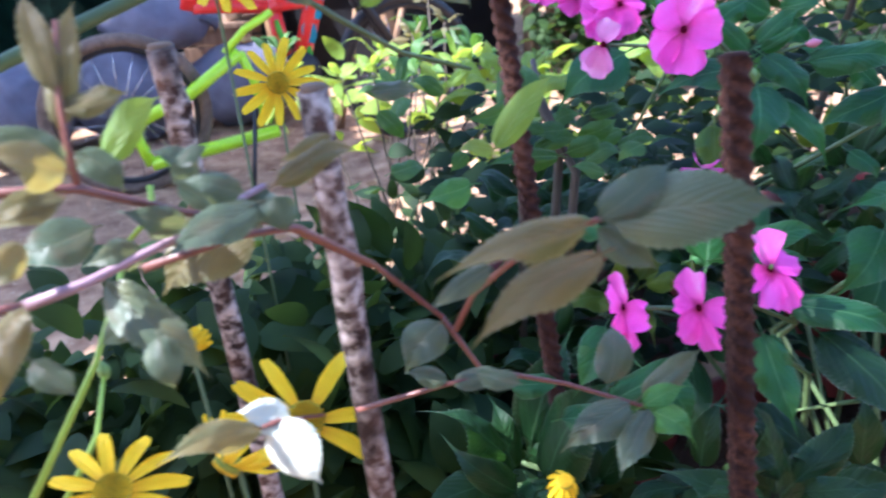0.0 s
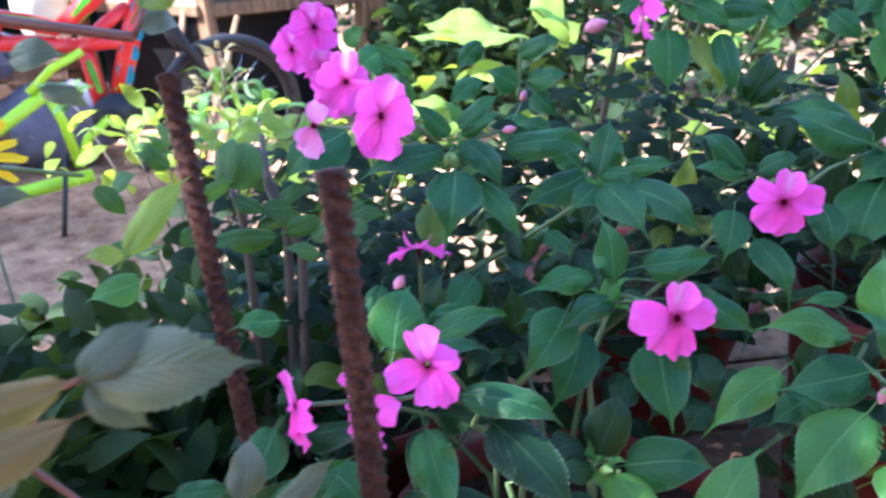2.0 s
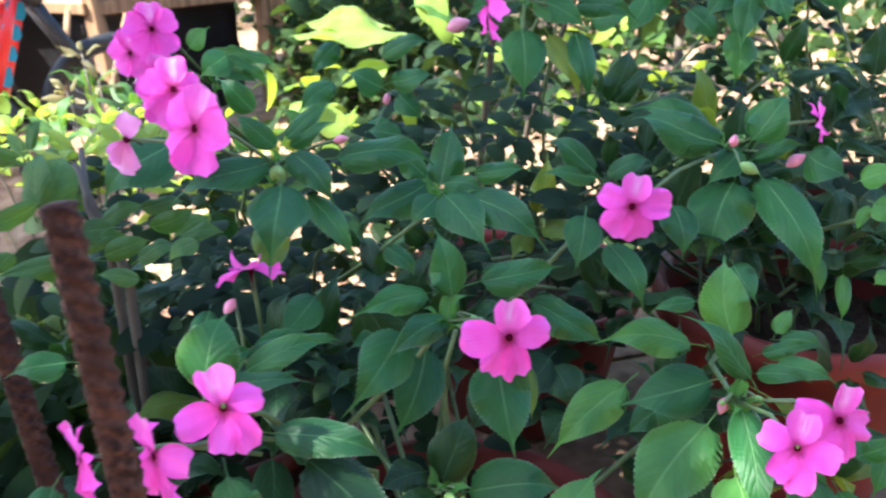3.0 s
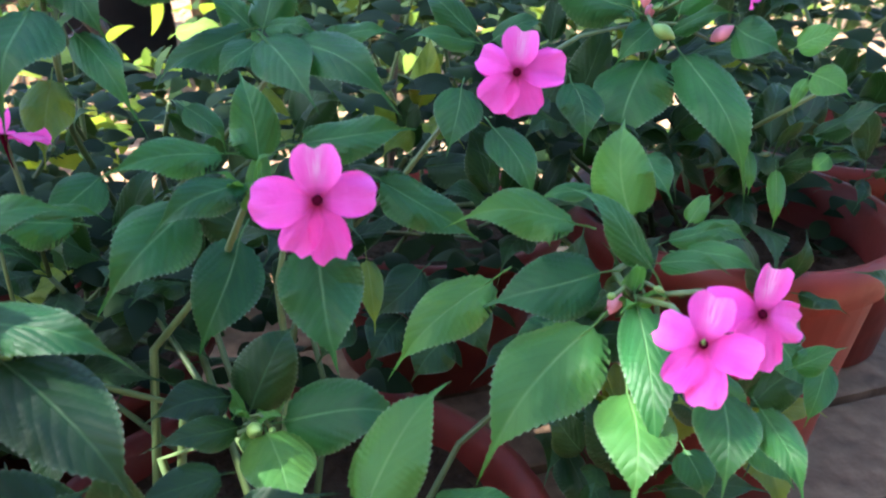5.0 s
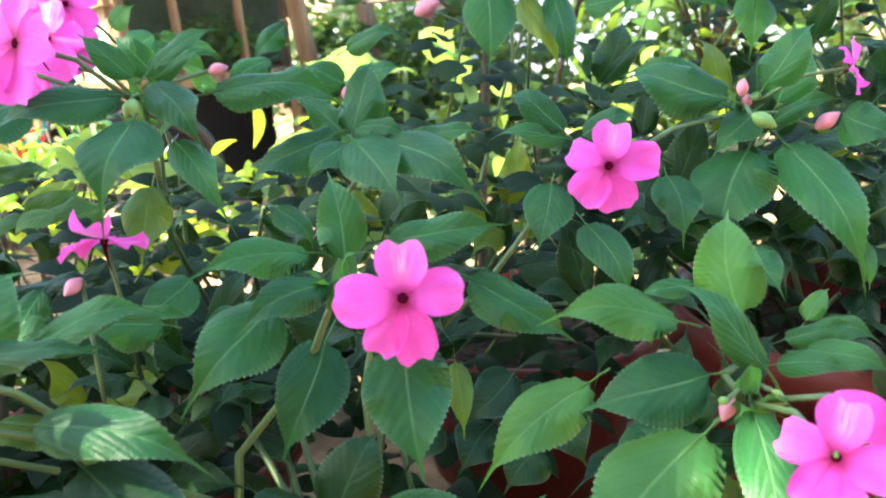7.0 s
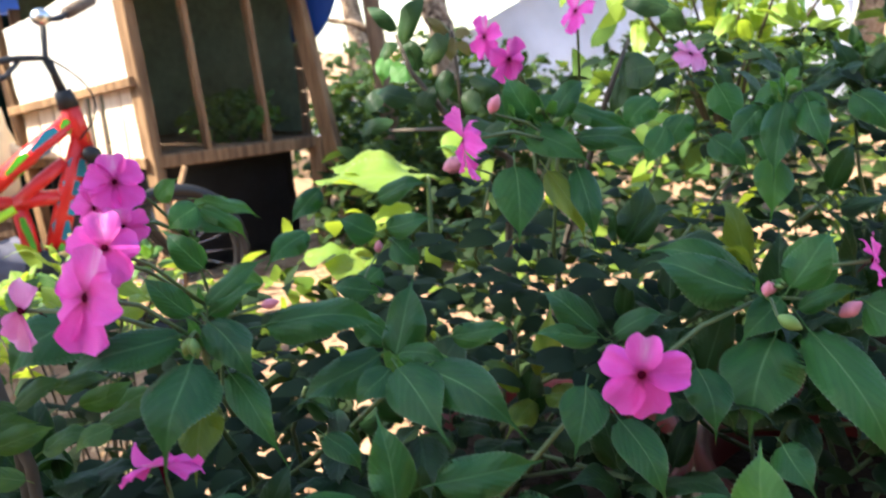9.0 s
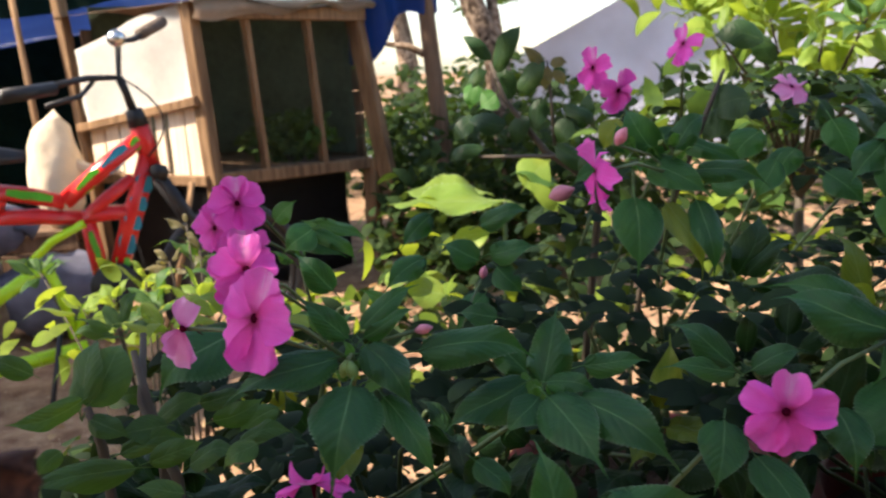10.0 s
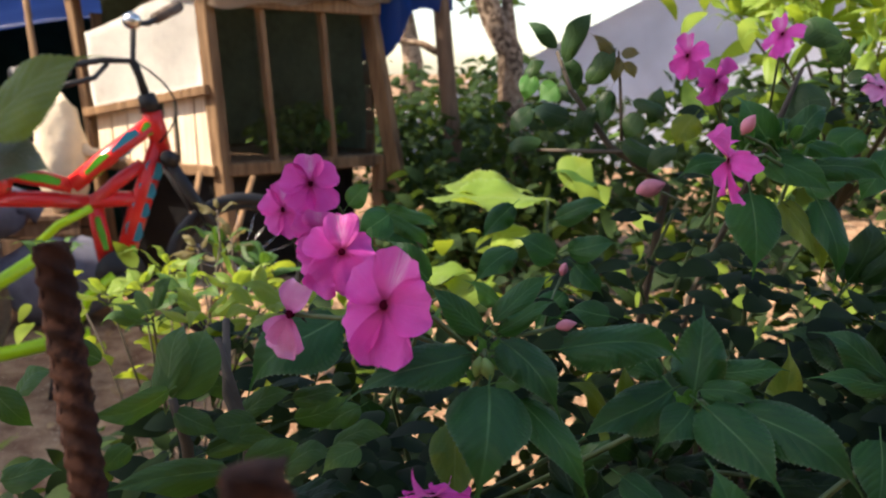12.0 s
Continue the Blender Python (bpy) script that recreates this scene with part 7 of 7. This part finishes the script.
def daisy(plant, centre, towards, size, rays, foot, gap=(), droop=0.0):
    """A yellow daisy head with separate rays on a long stalk."""
    m = facing(centre, towards, 12) @ Matrix.Scale(size / 2, 4)
    bm = bmesh.new()
    for k in range(150):
        a, r = 2.399963 * k, 0.26 * math.sqrt((k + 0.5) / 150)
        h = 0.13 - 0.5 * r * r
        sweep(bm, [(r * math.cos(a), r * math.sin(a), h - 0.06), (r * math.cos(a), r * math.sin(a), h + 0.015)], [0.019, 0.012], 5)
    bmesh.ops.transform(bm, matrix=m, verts=bm.verts)
    head = part("flower_head", bm, DISC_YELLOW, plant, "yellow daisy head")
    for k in range(rays):
        if k in gap:
            continue
        a = 360 * k / rays + random.uniform(-4, 4)
        part("petal", RAY, None, head, m=m @ pose(0, 0, 0, 0, 0, a) @ pose(0.16, 0, 0, random.uniform(-15, 15), droop + random.uniform(-8, 8), 0) @ Matrix.Scale(random.uniform(0.84, 0.98), 4))
    bm = bmesh.new()
    sweep(bm, [(0, 0, 0.05), (0, 0, -0.05), (0, 0, -0.2), (0, 0, -0.26)], [0.27, 0.26, 0.16, 0.05], 12)
    bmesh.ops.transform(bm, matrix=m, verts=bm.verts)
    part("bract_cup", bm, SEPALS, head)
    b = m @ Vector((0, 0, -0.24))
    f = Vector(foot)
    part("stalk", tube([b, b.lerp(f, 0.3) + Vector((0, 0.01, -0.01)), b.lerp(f, 0.7), f], [0.0009, 0.001, 0.0012, 0.0014], 6), STEM_GREEN, head)


daisies = thing("daisy_plant", (-0.12, 0.36, 0), "yellow daisies on thin stalks above dark foliage", "daisy plant")
daisy(daisies, (-0.058, 0.208, 0.696), (0.293, -0.655, 0.697), 0.050, 12, (-0.088, 0.268, 0.02), (0, 2, 6, 7, 8, 9), 0)
daisy(daisies, (-0.105, 0.465, 0.749), (0.318, -0.829, 0.461), 0.052, 13, (-0.135, 0.525, 0.02), (), 0)
daisy(daisies, (-0.078, 0.184, 0.7), (-0.622, -0.474, -0.623), 0.034, 12, (-0.108, 0.244, 0.02), (), 40)
daisy(daisies, (-0.114, 0.258, 0.696), (-0.474, -0.878, -0.067), 0.024, 14, (-0.144, 0.318, 0.02), (), 75)
daisy(daisies, (-0.11, 0.391, 0.820), (0.30, -0.42, 0.86), 0.05, 13, (-0.14, 0.451, 0.02), (), 0)
daisy(daisies, (-0.109, 0.172, 0.703), (0.25, -0.321, 0.914), 0.042, 12, (-0.139, 0.232, 0.02), (7, 8, 9), 10)
daisy(daisies, (0.03, 0.206, 0.663), (0.052, -0.394, 0.918), 0.022, 10, (0, 0.266, 0.02), (), 60)
random.seed(21)
PALE_GRASS = plain("lime_grass", (0.30, 0.44, 0.05), 0.5, vary=0.2, scale=40)
stem(daisies, [(-0.123, 0.156, 0.714), (-0.109, 0.186, 0.74), (-0.103, 0.216, 0.765)], 0.0011, 0.0008, PALE_GRASS, "stalk")
stem(daisies, [(-0.13, 0.178, 0.692), (-0.125, 0.2, 0.702), (-0.129, 0.223, 0.711)], 0.0011, 0.0008, PALE_GRASS, "stalk")
stem(daisies, [(-0.097, 0.226, 0.778), (-0.096, 0.22, 0.771), (-0.104, 0.215, 0.764)], 0.0011, 0.0008, PALE_GRASS, "stalk")
bud(daisies, (-0.129, 0.223, 0.712), (0, 0, 1), 0.008, BUD_GREEN)
low = []
lows = random.Random(4)
for c, r, k, s in ((( -0.14, 0.44, 0.52), (0.16, 0.10, 0.14), 420, 0.045), ((-0.02, 0.50, 0.50), (0.12, 0.10, 0.14), 300, 0.045), ((-0.28, 0.50, 0.40), (0.14, 0.14, 0.20), 300, 0.05), ((0.0, 0.40, 0.48), (0.10, 0.06, 0.10), 160, 0.04), ((0.05, 0.33, 0.47), (0.10, 0.05, 0.10), 200, 0.045), ((-0.36, 0.62, 0.30), (0.18, 0.16, 0.26), 380, 0.05), ((-0.30, 0.40, 0.45), (0.12, 0.10, 0.12), 260, 0.045)):
    low += scatter(lows, k, c, r, s, hang=-0.2)
part("foliage", leaf_cloud("foliage", CLOUD_DARK, low, "", ""), None, daisies, "dense dark green lobed foliage")

# ---- smooth-leaved shrub between the bars ----
shrub = thing("shrub", (0.03, 0.5, 0), "shrub with smooth oval green leaves", "shrub")
BARK_STEM = plain("dark_twig", (0.07, 0.055, 0.04), 0.7, vary=0.4, scale=80)
leaf(shrub, SMOOTH, (0.035, 0.446, 0.726), (0.047, 0.473, 0.749), (0.24, -0.697, 0.676), 0.024)
leaf(shrub, SMOOTH, (0.035, 0.443, 0.731), (0.009, 0.424, 0.729), (0.577, -0.815, 0.064), 0.012)
leaf(shrub, SMOOTH, (0.036, 0.444, 0.721), (0.054, 0.438, 0.713), (0.071, -0.698, 0.713), 0.012)
leaf(shrub, SMOOTH, (0.047, 0.443, 0.702), (0.077, 0.448, 0.706), (0.042, -0.728, 0.685), 0.012)
leaf(shrub, SMOOTH, (0.059, 0.423, 0.704), (0.016, 0.405, 0.709), (0.35, -0.658, 0.667), 0.014)
leaf(shrub, SMOOTH, (0.057, 0.477, 0.701), (0.083, 0.483, 0.711), (-0.075, -0.73, 0.679), 0.012)
leaf(shrub, SMOOTH, (0.1, 0.454, 0.695), (0.126, 0.456, 0.7), (-0.149, -0.523, 0.839), 0.013)
leaf(shrub, SMOOTH, (0.078, 0.441, 0.693), (0.102, 0.444, 0.697), (-0.125, -0.352, 0.928), 0.016)
leaf(shrub, SMOOTH, (0.058, 0.473, 0.717), (0.041, 0.472, 0.719), (0.138, -0.823, 0.551), 0.010)
leaf(shrub, SMOOTH, (-0.005, 0.497, 0.726), (-0.025, 0.495, 0.739), (0.383, -0.783, 0.49), 0.012)
leaf(shrub, SMOOTH, (-0.038, 0.483, 0.717), (-0.025, 0.491, 0.727), (-0.402, -0.345, 0.848), 0.020)
leaf(shrub, SMOOTH, (-0.048, 0.48, 0.722), (-0.032, 0.479, 0.702), (0.195, -0.95, 0.242), 0.013)
leaf(shrub, SMOOTH, (-0.043, 0.466, 0.685), (-0.02, 0.475, 0.686), (0.124, -0.412, 0.903), 0.017)
leaf(shrub, SMOOTH, (0.007, 0.484, 0.688), (-0.004, 0.476, 0.679), (0.199, -0.857, 0.476), 0.011)
leaf(shrub, SMOOTH, (0.082, 0.496, 0.69), (0.11, 0.5, 0.699), (0.059, -0.969, 0.239), 0.014)
leaf(shrub, SMOOTH, (0.116, 0.516, 0.685), (0.092, 0.509, 0.671), (-0.116, -0.822, 0.557), 0.015)
leaf(shrub, SMOOTH, (0.032, 0.446, 0.727), (0.037, 0.468, 0.753), (-0.355, -0.681, 0.64), 0.019)
leaf(shrub, SMOOTH, (0.064, 0.425, 0.705), (0.088, 0.433, 0.708), (0.263, -0.899, 0.352), 0.012)
leaf(shrub, SMOOTH, (0.068, 0.452, 0.71), (0.047, 0.445, 0.711), (0.198, -0.599, 0.776), 0.016)
leaf(shrub, SMOOTH, (0.082, 0.404, 0.699), (0.063, 0.402, 0.706), (0.353, -0.506, 0.787), 0.011)
leaf(shrub, SMOOTH, (0.111, 0.436, 0.703), (0.094, 0.429, 0.697), (-0.134, -0.428, 0.894), 0.014)
leaf(shrub, SMOOTH, (0.083, 0.458, 0.717), (0.107, 0.464, 0.718), (0.116, -0.63, 0.768), 0.011)
stem(shrub, [(0.03, 0.52, 0), (0.047, 0.487, 0.349), (0.064, 0.454, 0.698), (0.058, 0.463, 0.718), (0.05, 0.481, 0.739)], 0.004, 0.0018, BARK_STEM)
stem(shrub, [(0.03, 0.52, 0), (0.035, 0.482, 0.353), (0.04, 0.443, 0.706), (0.035, 0.446, 0.726)], 0.004, 0.0018, BARK_STEM)
stem(shrub, [(0.03, 0.52, 0), (0.051, 0.48, 0.343), (0.072, 0.441, 0.686), (0.055, 0.463, 0.719), (0.053, 0.493, 0.744)], 0.004, 0.0018, BARK_STEM)

# ---- pale sunlit shrubs behind ----
pale = thing("pale_shrub", (-0.1, 1.15, 0), "low shrub with pale yellow-green leaves in full sun", "shrub")
random.seed(31)
for c in ((-0.104, 1.031, 0.622), (-0.151, 1.068, 0.603), (-0.048, 0.989, 0.621), (0.011, 0.951, 0.641), (0.034, 1.054, 0.633), (-0.1, 1.186, 0.607), (-0.04, 1.25, 0.621), (0.074, 0.803, 0.657), (-0.291, 1.346, 0.593), (-0.01, 0.843, 0.639), (-0.063, 0.883, 0.629), (0.041, 0.849, 0.642)):
    whorl(pale, SUNNY if random.random() < 0.6 else SMOOTH, c, (random.gauss(0, 0.3), random.gauss(-0.2, 0.3), 1), 7, 0.055, spread=80, ratio=0.38)
    stem(pale, [(-0.1 + random.uniform(-0.1, 0.1), 1.15, 0), Vector((-0.1, 1.12, 0.3)).lerp(Vector(c), 0.6), c], 0.002, 0.0012, BARK_STEM)
for c in ((-0.024, 1.112, 0.692), (-0.003, 1.059, 0.668), (-0.049, 1.1, 0.647)):
    whorl(pale, ROSE_RED, c, (random.gauss(0, 0.3), -0.3, 1), 5, 0.032, spread=85, ratio=0.36)
    stem(pale, [(-0.05, 1.15, 0), Vector((-0.02, 1.12, 0.3)).lerp(Vector(c), 0.6), c], 0.002, 0.0012, BARK_STEM)
haze = random.Random(8)
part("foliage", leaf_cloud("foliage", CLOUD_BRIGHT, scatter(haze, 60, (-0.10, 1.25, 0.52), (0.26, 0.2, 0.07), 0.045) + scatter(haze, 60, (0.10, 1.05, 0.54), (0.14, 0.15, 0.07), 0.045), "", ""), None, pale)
bright = thing("large_leaf_plant", (0.33, 1.15, 0), "plant with one broad backlit yellow-green leaf", "plant")
BROAD_LEAF = leaf_mesh("leaf", LEAF_SUNNY, steps=36, teeth=0.05, bend=0.015, fold=-0.10, grow=0.55, taper=0.55, petiole=0.1, wave=0.07, across=5, tail=0.06)
part("leaf", BROAD_LEAF, None, bright, m=leaf_pose((0.394, 1.096, 0.696), (0.238, 1.13, 0.696), (0, -0.12, 1), 0.1))
part("leaf", BROAD_LEAF, None, bright, m=leaf_pose((0.386, 1.172, 0.696), (0.27, 1.198, 0.702), (0, -0.2, 1), 0.1))
part("leaf", SUNNY[1], None, bright, m=leaf_pose((0.367, 1.075, 0.658), (0.31, 1.085, 0.636), (0, -0.4, 1), 0.05))
part("leaf", SMOOTH[1], None, bright, m=leaf_pose((0.485, 1.151, 0.702), (0.425, 1.18, 0.726), (0, -0.3, 1), 0.05))
part("leaf", SUNNY[0], None, bright, m=leaf_pose((0.441, 1.166, 0.701), (0.478, 1.158, 0.741), (0, -0.8, 0.6), 0.06))
part("leaf", SUNNY[2], None, bright, m=leaf_pose((0.47, 1.151, 0.671), (0.503, 1.144, 0.703), (0, -0.8, 0.6), 0.04))
part("leaf", SUNNY[1], None, bright, m=leaf_pose((0.217, 0.995, 0.626), (0.270, 0.987, 0.636), (0, -0.25, 0.9), 0.045))
part("leaf", SUNNY[0], None, bright, m=leaf_pose((0.287, 0.977, 0.607), (0.236, 0.99, 0.62), (0, -0.5, 0.8), 0.05))
stem(bright, [(0.36, 1.15, 0), (0.40, 1.14, 0.4), (0.394, 1.096, 0.696)], 0.006, 0.003)

# ---- citrus sapling with leathery leaves ----
citrus = thing("citrus_sapling", (0.45, 0.95, 0), "sapling with dark leathery oval leaves and bronze young tips", "sapling")
random.seed(41)
leaf(citrus, CITRUS, (0.327, 0.836, 0.866), (0.347, 0.827, 0.91), (-0.525, -0.848, 0.068), 0.021)
leaf(citrus, CITRUS, (0.326, 0.857, 0.879), (0.3, 0.864, 0.905), (-0.011, -0.972, 0.235), 0.015)
leaf(citrus, CITRUS, (0.347, 0.829, 0.846), (0.369, 0.821, 0.88), (-0.57, -0.806, 0.158), 0.022)
leaf(citrus, CITRUS, (0.344, 0.851, 0.84), (0.332, 0.856, 0.873), (-0.13, -0.989, 0.076), 0.020)
leaf(citrus, CITRUS, (0.333, 0.833, 0.815), (0.299, 0.844, 0.827), (-0.12, -0.868, 0.482), 0.023)
leaf(citrus, CITRUS, (0.353, 0.827, 0.825), (0.342, 0.829, 0.796), (-0.491, -0.862, 0.123), 0.019)
leaf(citrus, CITRUS, (0.367, 0.822, 0.841), (0.359, 0.823, 0.808), (-0.467, -0.882, 0.071), 0.018)
leaf(citrus, CITRUS, (0.39, 0.811, 0.821), (0.378, 0.815, 0.797), (-0.578, -0.794, 0.189), 0.021)
leaf(citrus, CITRUS, (0.404, 0.816, 0.81), (0.411, 0.814, 0.845), (-0.503, -0.863, 0.058), 0.016)
leaf(citrus, CITRUS, (0.315, 0.902, 0.823), (0.293, 0.906, 0.797), (-0.485, -0.831, 0.274), 0.019)
leaf(citrus, CITRUS, (0.322, 0.953, 0.85), (0.341, 0.947, 0.87), (-0.509, -0.821, 0.259), 0.015)
leaf(citrus, CITRUS, (0.385, 0.814, 0.831), (0.415, 0.8, 0.813), (-0.175, -0.887, 0.427), 0.015)
leaf(citrus, CITRUS, (0.377, 0.815, 0.795), (0.412, 0.797, 0.772), (-0.158, -0.881, 0.447), 0.022)
leaf(citrus, CITRUS, (0.32, 0.877, 0.791), (0.283, 0.887, 0.781), (-0.332, -0.785, 0.524), 0.017)
leaf(citrus, CITRUS, (0.414, 0.776, 0.792), (0.389, 0.785, 0.769), (-0.602, -0.708, 0.37), 0.017)
leaf(citrus, YOUNG, (0.339, 0.896, 0.845), (0.32, 0.901, 0.828), (-0.508, -0.802, 0.315), 0.027)
leaf(citrus, YOUNG, (0.328, 0.951, 0.856), (0.32, 0.953, 0.823), (-0.392, -0.918, 0.054), 0.022)
leaf(citrus, YELLOW, (0.426, 0.772, 0.82), (0.411, 0.777, 0.788), (-0.617, -0.767, 0.175), 0.026)
leaf(citrus, ROSE_RED, (0.37, 0.821, 0.871), (0.348, 0.828, 0.891), (-0.086, -0.958, 0.273), 0.012)
leaf(citrus, ROSE_RED, (0.372, 0.82, 0.871), (0.369, 0.821, 0.846), (-0.447, -0.894, 0.012), 0.012)
leaf(citrus, ROSE_RED, (0.374, 0.819, 0.873), (0.39, 0.812, 0.873), (-0.336, -0.813, 0.476), 0.012)
leaf(citrus, ROSE_RED, (0.377, 0.818, 0.866), (0.387, 0.814, 0.851), (-0.133, -0.975, 0.179), 0.011)
leaf(citrus, CITRUS, (0.594, 0.818, 0.886), (0.552, 0.84, 0.895), (-0.333, -0.823, 0.461), 0.030)
leaf(citrus, CITRUS, (0.559, 0.779, 0.833), (0.527, 0.795, 0.819), (-0.547, -0.692, 0.471), 0.039)
leaf(citrus, CITRUS, (0.545, 0.786, 0.826), (0.52, 0.796, 0.792), (-0.639, -0.718, 0.274), 0.028)
leaf(citrus, CITRUS, (0.629, 0.855, 0.863), (0.608, 0.867, 0.897), (-0.254, -0.953, 0.164), 0.023)
stem(citrus, [(0.45, 0.95, 0), (0.45, 0.94, 0.5), (0.422, 0.812, 0.752), (0.371, 0.828, 0.789), (0.333, 0.834, 0.841), (0.323, 0.848, 0.876)], 0.006, 0.0015, BARK_STEM, "branch")
stem(citrus, [(0.422, 0.812, 0.752), (0.377, 0.814, 0.785), (0.315, 0.878, 0.782)], 0.003, 0.0015, BARK_STEM, "branch")
stem(citrus, [(0.377, 0.815, 0.795), (0.375, 0.819, 0.841), (0.372, 0.82, 0.876)], 0.002, 0.001, BARK_STEM, "branch")
stem(citrus, [(0.45, 0.95, 0), (0.52, 0.94, 0.6), (0.514, 0.79, 0.805), (0.541, 0.798, 0.86)], 0.005, 0.002, BARK_STEM, "branch")

# ---- tall pale shrub in the sun ----
tall = thing("tall_shrub", (1.0, 1.35, 0), "tall shrub with pale green leaves catching the sun", "shrub")
tallrng = random.Random(12)
stem(tall, [(1.0, 1.35, -0.02), (1.02, 1.36, 0.3), (1.0, 1.35, 0.64)], 0.014, 0.008, BARK_STEM, "trunk")
random.seed(51)
for tip in ((0.723, 1.146, 0.902), (0.807, 1.156, 0.923), (0.839, 1.078, 0.894), (0.819, 0.969, 0.909), (0.852, 1.069, 0.847), (0.877, 0.989, 0.86), (0.862, 1.182, 0.865), (0.926, 1.014, 0.908), (0.852, 1.302, 0.94), (0.959, 1.114, 0.81), (0.781, 1.339, 0.945), (0.94, 1.001, 0.813)):
    stem(tall, [(1.0, 1.35, 0.62), Vector((1.0, 1.35, 0.7)).lerp(Vector(tip), 0.5), tip], 0.005, 0.0015, BARK_STEM, "branch")
    whorl(tall, SUNNY if tallrng.random() < 0.6 else (SMOOTH if tallrng.random() < 0.7 else CITRUS), tip, (tallrng.gauss(0, 0.4), tallrng.gauss(-0.2, 0.4), 1), 8, 0.075, spread=85, ratio=0.36)
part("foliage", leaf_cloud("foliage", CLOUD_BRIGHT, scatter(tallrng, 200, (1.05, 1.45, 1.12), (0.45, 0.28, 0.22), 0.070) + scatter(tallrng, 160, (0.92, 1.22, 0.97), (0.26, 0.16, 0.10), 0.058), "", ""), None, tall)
part("foliage", leaf_cloud("foliage", CLOUD_MID, scatter(tallrng, 150, (1.0, 1.35, 0.74), (0.40, 0.25, 0.16), 0.06), "", ""), None, tall)
